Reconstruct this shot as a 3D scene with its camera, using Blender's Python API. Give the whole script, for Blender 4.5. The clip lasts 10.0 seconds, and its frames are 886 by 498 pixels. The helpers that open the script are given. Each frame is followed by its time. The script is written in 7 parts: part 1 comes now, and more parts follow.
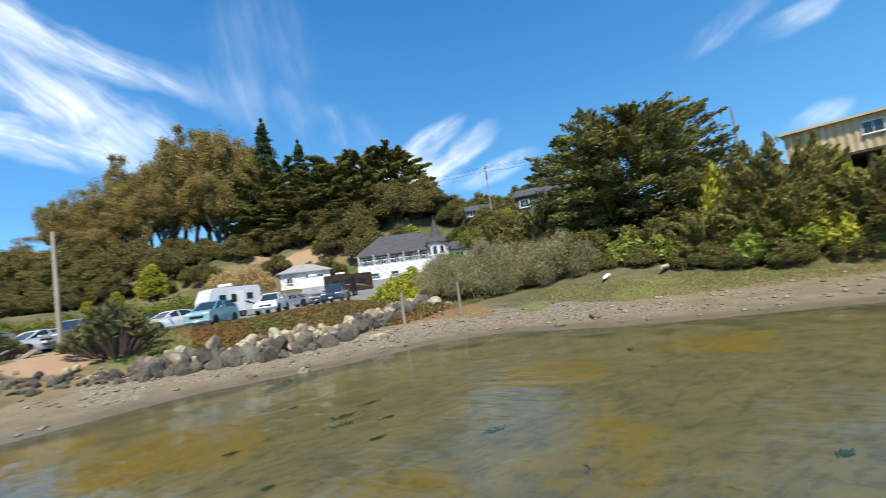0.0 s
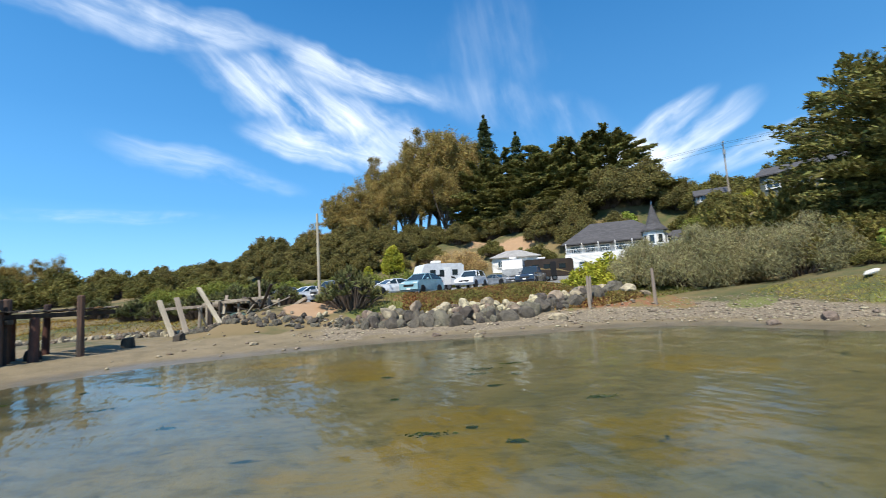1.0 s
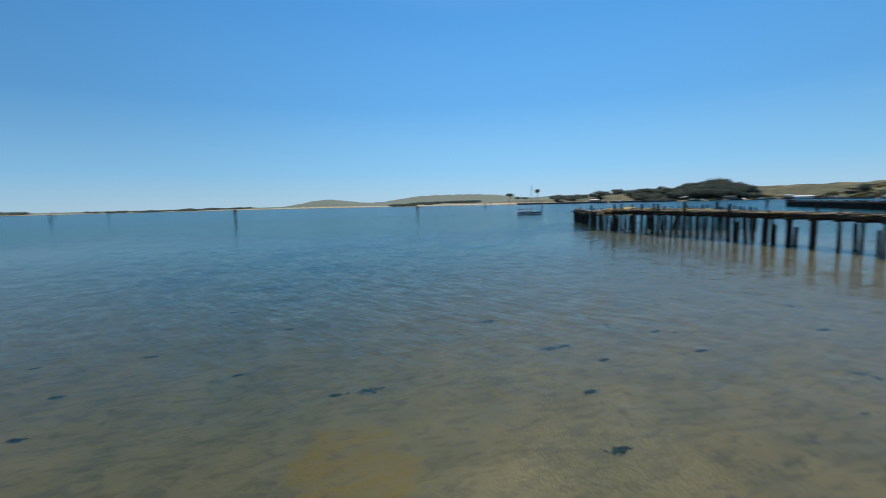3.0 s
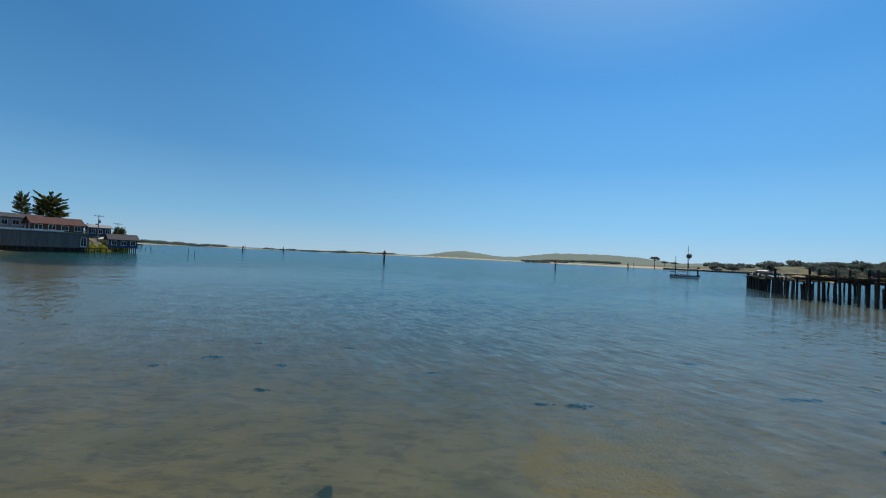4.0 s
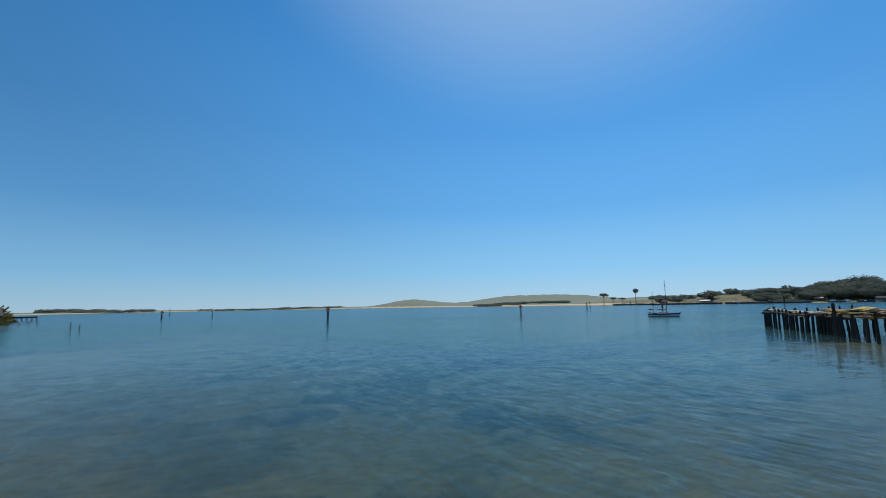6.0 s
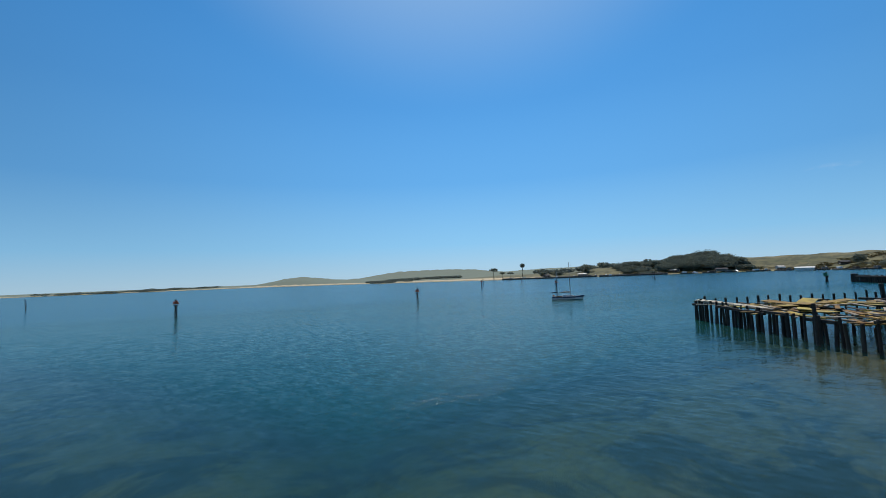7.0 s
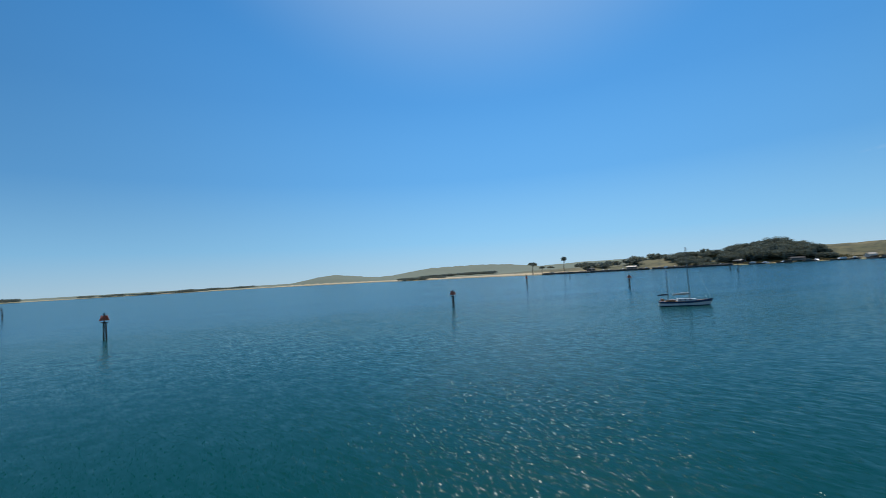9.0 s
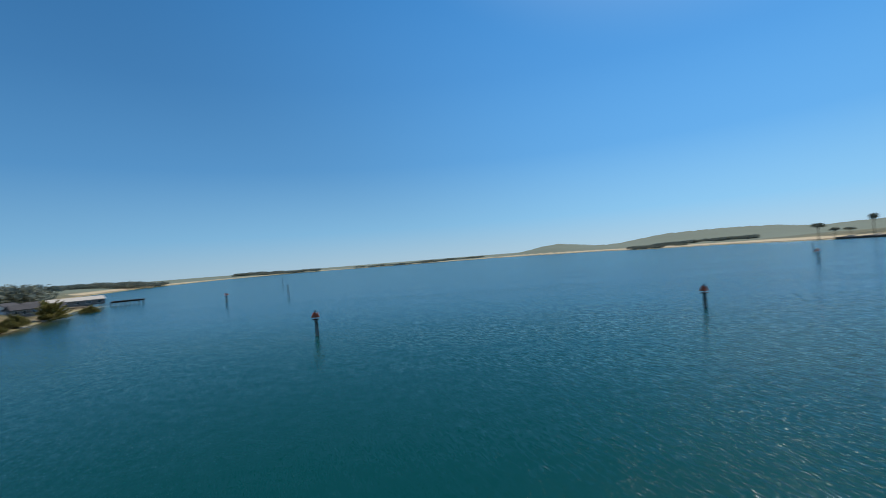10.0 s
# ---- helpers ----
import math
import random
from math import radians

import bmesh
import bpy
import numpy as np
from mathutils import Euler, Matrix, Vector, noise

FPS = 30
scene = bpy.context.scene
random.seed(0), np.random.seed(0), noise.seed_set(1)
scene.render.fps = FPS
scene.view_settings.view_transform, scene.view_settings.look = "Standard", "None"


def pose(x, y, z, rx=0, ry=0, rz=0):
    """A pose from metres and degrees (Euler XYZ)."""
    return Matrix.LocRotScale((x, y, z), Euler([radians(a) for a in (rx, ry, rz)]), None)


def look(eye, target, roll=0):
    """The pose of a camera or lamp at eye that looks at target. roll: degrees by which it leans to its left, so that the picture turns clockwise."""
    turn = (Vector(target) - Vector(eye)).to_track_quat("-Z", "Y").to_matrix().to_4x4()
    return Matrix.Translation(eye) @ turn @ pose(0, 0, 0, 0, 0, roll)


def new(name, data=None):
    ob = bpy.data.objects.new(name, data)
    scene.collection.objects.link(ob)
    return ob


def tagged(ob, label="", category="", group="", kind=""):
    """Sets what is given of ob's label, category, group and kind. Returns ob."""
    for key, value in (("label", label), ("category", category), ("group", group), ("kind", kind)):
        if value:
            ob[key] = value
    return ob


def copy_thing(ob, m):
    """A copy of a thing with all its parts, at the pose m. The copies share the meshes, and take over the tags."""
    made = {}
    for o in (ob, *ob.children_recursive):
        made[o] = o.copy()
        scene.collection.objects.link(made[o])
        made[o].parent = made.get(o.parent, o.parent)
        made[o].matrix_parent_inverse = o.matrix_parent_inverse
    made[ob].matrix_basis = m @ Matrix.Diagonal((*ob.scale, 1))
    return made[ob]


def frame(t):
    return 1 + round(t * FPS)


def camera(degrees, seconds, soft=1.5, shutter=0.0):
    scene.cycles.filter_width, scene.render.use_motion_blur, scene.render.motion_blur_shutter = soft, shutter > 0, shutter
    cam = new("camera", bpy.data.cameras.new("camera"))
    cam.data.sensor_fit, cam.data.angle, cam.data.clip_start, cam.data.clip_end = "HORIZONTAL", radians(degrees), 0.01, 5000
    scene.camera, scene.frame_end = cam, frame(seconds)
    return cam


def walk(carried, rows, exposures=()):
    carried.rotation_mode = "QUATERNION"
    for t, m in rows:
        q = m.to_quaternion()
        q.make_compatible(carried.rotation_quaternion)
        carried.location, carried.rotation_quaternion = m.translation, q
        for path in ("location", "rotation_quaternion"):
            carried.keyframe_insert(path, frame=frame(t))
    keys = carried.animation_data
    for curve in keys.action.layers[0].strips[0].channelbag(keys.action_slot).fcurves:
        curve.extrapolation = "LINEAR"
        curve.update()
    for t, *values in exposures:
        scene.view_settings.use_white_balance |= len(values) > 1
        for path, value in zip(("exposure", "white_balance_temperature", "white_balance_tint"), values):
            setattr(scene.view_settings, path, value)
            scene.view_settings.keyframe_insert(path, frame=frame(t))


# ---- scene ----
from math import sin, cos, pi

cam = camera(90.1, 10.0, soft=0.7, shutter=0.24)
PATH = [
    (0, pose(8.472, 5.901, 3.401, 94.48, 7.93, 150.31)),
    (0.5, pose(7.699, 7.116, 3.336, 94.96, 7.65, 167.01)),
    (1, pose(6.352, 7.461, 2.360, 96.13, 3.61, 178.40)),
    (1.5, pose(4.602, 6.348, 2.812, 94.57, -1.69, -166.86)),
    (1.7, pose(3.607, 5.565, 2.827, 93.08, -4.00, -154.22)),
    (1.8, pose(3.071, 5.169, 2.964, 91.58, -4.24, -144.72)),
    (1.9, pose(2.534, 4.774, 3.101, 90.07, -4.48, -134.11)),
    (2, pose(1.998, 4.379, 3.238, 88.56, -4.50, -122.89)),
    (2.1, pose(1.655, 3.804, 3.299, 87.35, -3.80, -111.12)),
    (2.2, pose(1.445, 3.111, 3.380, 86.26, -2.99, -99.40)),
    (2.3, pose(1.262, 2.423, 3.490, 85.17, -1.79, -87.75)),
    (2.4, pose(1.169, 1.531, 3.652, 84.60, -0.50, -76.15)),
    (2.5, pose(1.076, 0.884, 3.819, 84.57, 0.50, -64.55)),
    (2.6, pose(1.134, 0.411, 4.034, 84.21, 0.99, -53.00)),
    (2.7, pose(1.455, 0.026, 4.197, 84.21, 1.23, -41.92)),
    (2.8, pose(1.775, -0.359, 4.361, 84.21, 1.48, -31.95)),
    (3, pose(2.052, -1.209, 4.548, 84.12, 1.43, -19.26)),
    (3.2, pose(2.389, -1.011, 4.904, 84.13, 0.15, -11.93)),
    (4.3, pose(-0.517, 0.482, 2.510, 94.30, -2.53, -1.47)),
    (4.5, pose(0.209, 1.894, 2.452, 96.02, -2.27, -0.67)),
    (5, pose(0.717, 6.662, 2.478, 98.27, -1.39, -1.00)),
    (5.2, pose(0.727, 9.006, 2.597, 98.56, -0.91, -1.83)),
    (6.3, pose(-0.755, 22.194, 5.085, 96.40, 1.62, -12.64)),
    (6.5, pose(0.224, 25.807, 5.743, 95.74, 1.87, -15.47)),
    (7, pose(4.253, 35.639, 7.204, 93.67, 2.33, -22.53)),
    (7.5, pose(9.827, 46.121, 7.467, 92.29, 2.52, -28.19)),
    (8, pose(13.491, 55.119, 7.262, 92.10, 2.83, -30.03)),
    (8.5, pose(14.843, 63.432, 7.214, 92.70, 2.84, -26.50)),
    (9, pose(16.462, 72.116, 7.664, 93.34, 3.34, -18.26)),
    (9.5, pose(19.215, 81.241, 9.416, 93.35, 4.27, -6.31)),
    (10, pose(21.817, 89.768, 11.913, 91.15, 4.52, 10.29)),
]

walk(cam, PATH, exposures=[(0, 0.45), (1.0, 0.44), (1.6, 0.38), (2.6, -0.16), (3.0, -0.38), (3.2, -0.40), (4.3, -0.42), (10, -0.4)])

# ---- sky and sun ----
SUN_AZ, SUN_EL = 27.0, 57.0        # degrees, clockwise from +y
world = bpy.data.worlds.new("sky")
scene.world = world
world.use_nodes = True


class NT:
    """Short hand for building node trees."""

    def __init__(self, tree):
        self.t = tree

    def n(self, kind, **kw):
        node = self.t.nodes.new(kind)
        if "operation" in kw:
            node.operation = kw["operation"]
        if "use_clamp" in kw:
            node.use_clamp = kw["use_clamp"]
        if "data_type" in kw:
            node.data_type = kw["data_type"]
        if "blend_type" in kw:
            node.blend_type = kw["blend_type"]
        if "interpolation_type" in kw:
            node.interpolation_type = kw["interpolation_type"]
        if "sky_type" in kw:
            node.sky_type, node.sun_disc = kw["sky_type"], kw["sun_disc"]
        if "attribute_name" in kw:
            node.attribute_name = kw["attribute_name"]
        for name, val in kw.get("ins", {}).items():
            self.put(node, name, val)
        return node

    def put(self, node, name, val):
        sock = node.inputs[name]
        if isinstance(val, bpy.types.NodeSocket):
            self.t.links.new(val, sock)
        elif isinstance(val, bpy.types.Node):
            self.t.links.new(val.outputs[0], sock)
        else:
            sock.default_value = val

    def math(self, op, a, b=0.0, c=0.0, clamp=False):
        node = self.n("ShaderNodeMath", operation=op, use_clamp=clamp)
        for i, v in enumerate((a, b, c)):
            self.put(node, i, v)
        return node.outputs[0]

    def mix(self, fac, a, b, blend="MIX"):
        node = self.n("ShaderNodeMix", data_type="RGBA", blend_type=blend)
        self.put(node, 0, fac)
        self.put(node, 6, a if not isinstance(a, tuple) else (*a[:3], 1))
        self.put(node, 7, b if not isinstance(b, tuple) else (*b[:3], 1))
        return node.outputs[2]

    def ramp(self, fac, lo, hi):
        node = self.n("ShaderNodeMapRange", interpolation_type="SMOOTHSTEP", clamp=True)
        self.put(node, "Value", fac)
        self.put(node, "From Min", lo)
        self.put(node, "From Max", hi)
        return node.outputs[0]

    def noise(self, vec, scale, detail=4.0, rough=0.55, dist=0.0):
        node = self.n("ShaderNodeTexNoise")
        if vec is not None:
            self.put(node, "Vector", vec)
        self.put(node, "Scale", scale)
        self.put(node, "Detail", detail)
        self.put(node, "Roughness", rough)
        self.put(node, "Distortion", dist)
        return node.outputs[0]

    def xyz(self, a, b, c):
        node = self.n("ShaderNodeCombineXYZ")
        for i, v in enumerate((a, b, c)):
            self.put(node, i, v)
        return node.outputs[0]


W = NT(world.node_tree)
world.node_tree.nodes.clear()
sky = W.n("ShaderNodeTexSky", sky_type="NISHITA", sun_disc=False)
sky.sun_elevation, sky.sun_rotation = radians(SUN_EL), radians(SUN_AZ)
sky.altitude, sky.air_density, sky.dust_density, sky.ozone_density = 5.0, 1.0, 0.1, 3.0
way = W.n("ShaderNodeTexCoord").outputs["Generated"]
sep = W.n("ShaderNodeSeparateXYZ", ins={0: way})
dx, dy, dz = sep.outputs
az = W.math("MULTIPLY", W.math("ARCTAN2", dx, dy), 57.29578)
az = W.math("ADD", az, W.math("MULTIPLY", W.math("LESS_THAN", az, -90.0), 360.0))
el = W.math("MULTIPLY", W.math("ARCSINE", dz), 57.29578)
warp = W.noise(W.xyz(az, el, 0.0), 0.12, 3.0)
# cirrus: azimuth, elevation, half length, half width, tilt, strength, streak angle
CIRRUS = [
    (149, 30.4, 12, 2.2, 5, 0.70, -8), (170.5, 28.0, 14, 2.0, -17, 0.80, -24), (166.9, 23.3, 14.5, 4.2, -21, 1.0, -42), (168, 18.7, 10.5, 2.1, -14, 0.95, -18),
    (153.9, 16.3, 10.5, 1.9, -11, 0.42, -12), (209, 17.2, 7, 1.9, 28, 0.85, 30), (213, 15.9, 7, 1.9, 23, 0.95, 26), (218.9, 13.4, 5.5, 1.5, 16, 0.75, 18),
    (206.5, 14.6, 9, 2.3, -14, 0.9, 22), (191, 29.0, 8, 7, -83, 0.11, -83), (193.6, 22.2, 12, 3.4, -21, 0.24, -74), (185, 15.0, 12, 1.8, -6, 0.4, -4),
    (144.7, 10.4, 10, 0.8, 2, 0.2, 2), (90, 4.9, 11, 0.75, 2, 0.85, 2), (111, 6.2, 5, 0.4, 4, 0.6, 4), (252, 20.4, 4.2, 1.3, 9, 0.5, 14),
    (246.3, 21.9, 4.2, 1.6, 19, 0.42, 24), (252, 10.9, 3, 1.5, 20, 0.5, 30), (64.5, 9.1, 2.2, 0.4, 2, 0.35, 2), (120, 3.2, 20, 1.4, 2, 0.35, 2),
]
cloud = 0.0
for a0, e0, half, wide, tilt, strong, streak in CIRRUS:
    ux = W.math("MULTIPLY", W.math("SUBTRACT", az, a0), cos(radians(e0)))
    uy = W.math("SUBTRACT", el, e0)
    c, s = cos(radians(tilt)), sin(radians(tilt))
    u = W.math("ADD", W.math("MULTIPLY", ux, c / half), W.math("MULTIPLY", uy, s / half))
    v = W.math("ADD", W.math("MULTIPLY", ux, -s / wide), W.math("MULTIPLY", uy, c / wide))
    v = W.math("ADD", v, W.math("MULTIPLY", W.math("SUBTRACT", warp, 0.5), 1.6))
    r = W.math("ADD", W.math("MULTIPLY", u, u), W.math("MULTIPLY", v, v))
    mask = W.ramp(r, 1.3, 0.0)
    c, s = cos(radians(streak)), sin(radians(streak))
    p = W.math("ADD", W.math("MULTIPLY", ux, c), W.math("MULTIPLY", uy, s))
    q = W.math("ADD", W.math("MULTIPLY", ux, -s), W.math("MULTIPLY", uy, c))
    k = 1.0 if wide > 1.0 else 3.0
    q = W.math("ADD", q, W.math("MULTIPLY", W.math("SUBTRACT", warp, 0.5), 2.2))
    fibre = W.noise(W.xyz(W.math("MULTIPLY", p, 0.085 * k), W.math("MULTIPLY", q, 0.72 * k), a0), 1.0, 7.0, 0.6, 0.25)
    soft = W.noise(W.xyz(W.math("MULTIPLY", p, 0.10 * k), W.math("MULTIPLY", q, 0.20 * k), a0 + 3.0), 1.0, 5.0, 0.55, 0.2)
    fibre = W.math("MULTIPLY", W.math("ADD", 0.40, W.math("MULTIPLY", W.ramp(fibre, 0.30, 0.76), 0.85)), W.ramp(soft, 0.32, 0.60))
    cloud = W.math("ADD", cloud, W.math("MULTIPLY", W.math("MULTIPLY", mask, fibre), strong * 0.74))
cloud = W.math("MINIMUM", cloud, 0.9)
moon = W.math("ADD", W.math("POWER", W.math("MULTIPLY", W.math("SUBTRACT", az, 133.4), 0.983), 2.0), W.math("POWER", W.math("SUBTRACT", el, 10.5), 2.0))
moon = W.math("MULTIPLY", W.ramp(moon, 0.52, 0.22), 0.24)
ramp = W.n("ShaderNodeValToRGB", ins={0: W.math("MULTIPLY", el, 1 / 60.0)})
for k, (at_, col) in enumerate(((0.0, (8.8, 13.8, 17.8)), (0.07, (5.1, 11.8, 18.5)), (0.20, (2.25, 7.7, 15.5)), (0.36, (1.3, 5.5, 12.5)), (0.60, (0.57, 3.6, 9.4)), (1.0, (0.36, 2.6, 7.8)))):
    e = ramp.color_ramp.elements[k] if k < 2 else ramp.color_ramp.elements.new(at_)
    e.position, e.color = at_, (*(c / 18.5 for c in col), 1)
aim = [sin(radians(SUN_AZ)) * cos(radians(SUN_EL)), cos(radians(SUN_AZ)) * cos(radians(SUN_EL)), sin(radians(SUN_EL))]
to = W.math("ADD", W.math("ADD", W.math("MULTIPLY", dx, aim[0]), W.math("MULTIPLY", dy, aim[1])), W.math("MULTIPLY", dz, aim[2]))
side = W.math("ADD", 9.6, W.math("MULTIPLY", W.ramp(to, 0.45, 1.0), 6.6))
side = W.math("MULTIPLY", side, W.math("ADD", 1.0, W.math("ADD", W.math("MULTIPLY", dx, 0.12), W.math("MULTIPLY", dy, 0.05))))
clear = W.n("ShaderNodeVectorMath", ins={0: ramp.outputs[0], 1: W.xyz(side, side, side)})
clear.operation = "MULTIPLY"
body = W.mix(0.90, sky.outputs[0], clear.outputs[0])
body = W.mix(W.math("MULTIPLY", W.ramp(to, 0.80, 1.0), 0.6), body, (6.0, 8.5, 11.5))
body = W.mix(W.math("MAXIMUM", cloud, moon), body, (9.2, 9.8, 10.4))
back = W.n("ShaderNodeBackground", ins={"Color": body, "Strength": 0.10})
W.n("ShaderNodeOutputWorld", ins={"Surface": back})

lamp = bpy.data.lights.new("sun", "SUN")
lamp.energy, lamp.angle, lamp.color = 5.0, radians(0.53), (1.0, 0.92, 0.79)
sun = new("sun", lamp)
to_sun = Vector((sin(radians(SUN_AZ)) * cos(radians(SUN_EL)), cos(radians(SUN_AZ)) * cos(radians(SUN_EL)), sin(radians(SUN_EL))))
sun.matrix_world = look(to_sun * 200, (0, 0, 0))

# ---- materials ----
MATS = {}


def mat(name, col, col2=None, rough=0.8, scale=2.0, fine=18.0, bump=0.3, dist=0.02, metal=0.0, spec=0.4, stretch=(1, 1, 1), vary=0.0, island=False, subsurf=0.0, dirt=None, dirt_amt=0.35):
    """Procedural paint, timber, stone or leaf: two scales of variation, fine relief, chance from piece to piece."""
    if name in MATS:
        return MATS[name]
    m = MATS[name] = bpy.data.materials.new(name)
    m.use_nodes = True
    t = NT(m.node_tree)
    m.node_tree.nodes.clear()
    where = t.n("ShaderNodeTexCoord").outputs["Object"]
    where = t.n("ShaderNodeMapping", ins={0: where, 3: stretch}).outputs[0]
    big, small = t.noise(where, scale, 3.0), t.noise(where, fine, 5.0, 0.65)
    col2 = col2 or tuple(0.72 * c for c in col)
    base = t.mix(t.ramp(big, 0.3, 0.7), col, col2)
    base = t.mix(t.math("MULTIPLY", t.ramp(small, 0.35, 0.75), 0.45), base, tuple(0.55 * c for c in col2))
    if dirt:
        base = t.mix(t.math("MULTIPLY", t.ramp(t.noise(where, scale * 0.45, 5.0, 0.7), 0.48, 0.68), dirt_amt), base, dirt)
    if vary or island:
        r = t.n("ShaderNodeNewGeometry").outputs["Random Per Island"] if island else t.n("ShaderNodeObjectInfo").outputs["Random"]
        hsv = t.n("ShaderNodeHueSaturation", ins={"Color": base, "Value": t.math("ADD", 1.0 - vary, t.math("MULTIPLY", r, 2 * vary)), "Hue": t.math("ADD", 0.5 - vary * 0.06, t.math("MULTIPLY", r, 0.12 * vary))})
        base = hsv.outputs[0]
    b = t.n("ShaderNodeBsdfPrincipled", ins={"Base Color": base, "Metallic": metal, "Specular IOR Level": spec})
    t.put(b, "Roughness", t.math("ADD", rough - 0.06, t.math("MULTIPLY", small, 0.12), clamp=True))
    if bump:
        hgt = t.math("ADD", t.math("MULTIPLY", big, 0.6), small)
        t.put(b, "Normal", t.n("ShaderNodeBump", ins={"Strength": bump, "Distance": dist, "Height": hgt}).outputs[0])
    out = b.outputs[0]
    if subsurf:
        tr = t.n("ShaderNodeBsdfTranslucent", ins={"Color": t.mix(0.5, base, tuple(min(1, 1.6 * c) for c in col))})
        out = t.n("ShaderNodeMixShader", ins={0: subsurf, 1: out, 2: tr.outputs[0]}).outputs[0]
    t.n("ShaderNodeOutputMaterial", ins={"Surface": out})
    return m


def leaf(name, a, b, vary=0.35):
    if not any(w in name for w in ("distant", "opposite", "dune", "dark_hillside", "cypress_needles", "grey_willow")):
        a, b = (tuple(min(0.6, k * c) for k, c in zip((1.3, 1.25, 1.1), q)) for q in (a, b))
    return mat(name, a, b, rough=0.75, scale=0.25, fine=3.0, bump=0.0, spec=0.15, vary=vary, island=True, subsurf=0.22)


def glass(name="window_glass", col=(0.02, 0.03, 0.035)):
    if name in MATS:
        return MATS[name]
    m = MATS[name] = bpy.data.materials.new(name)
    m.use_nodes = True
    b = m.node_tree.nodes["Principled BSDF"]
    b.inputs["Base Color"].default_value = (*col, 1)
    b.inputs["Roughness"].default_value = 0.06
    b.inputs["Specular IOR Level"].default_value = 0.7
    return m


old_wood = lambda: mat("weathered_pile_timber", (0.075, 0.058, 0.045), (0.03, 0.024, 0.02), rough=0.9, scale=3, fine=30, bump=0.6, stretch=(1, 1, 0.15), vary=0.35, dirt=(0.012, 0.013, 0.01), dirt_amt=0.6)
grey_wood = lambda: mat("sunbleached_timber", (0.38, 0.32, 0.24), (0.24, 0.195, 0.15), rough=0.88, scale=3, fine=34, bump=0.5, stretch=(1, 1, 0.12), vary=0.25, dirt=(0.06, 0.05, 0.04))
lichen_wood = lambda: mat("lichen_covered_planks", (0.44, 0.275, 0.045), (0.27, 0.185, 0.07), rough=0.92, scale=1.5, fine=26, bump=0.5, stretch=(1, 1, 1), vary=0.4, dirt=(0.10, 0.085, 0.065), dirt_amt=0.6)
stone = lambda: mat("shore_stone", (0.39, 0.32, 0.22), (0.18, 0.145, 0.10), rough=0.92, scale=1.6, fine=14, bump=0.7, dist=0.05, vary=0.5, dirt=(0.08, 0.075, 0.065), dirt_amt=0.5)
white_paint = lambda: mat("white_painted_boards", (0.78, 0.77, 0.74), (0.70, 0.69, 0.66), rough=0.6, scale=0.6, fine=9, bump=0.12, dirt=(0.45, 0.43, 0.38), dirt_amt=0.2)
bark = lambda: mat("tree_bark", (0.13, 0.095, 0.07), (0.07, 0.052, 0.04), rough=0.95, scale=1.2, fine=12, bump=0.7, dist=0.05, stretch=(1, 1, 0.25))
pale_bark = lambda: mat("peeling_eucalyptus_bark", (0.20, 0.155, 0.115), (0.10, 0.078, 0.06), rough=0.9, scale=1.0, fine=9, bump=0.4, stretch=(1, 1, 0.2))
rubber = lambda: mat("tyre_rubber", (0.02, 0.02, 0.02), rough=0.8, fine=40, bump=0.2)
chrome = lambda: mat("brushed_metal", (0.55, 0.56, 0.58), rough=0.3, metal=1.0, fine=60, bump=0.05)
lens_mat = lambda: mat("lamp_lens", (0.75, 0.77, 0.8), rough=0.12, fine=40, bump=0.05, spec=0.7)


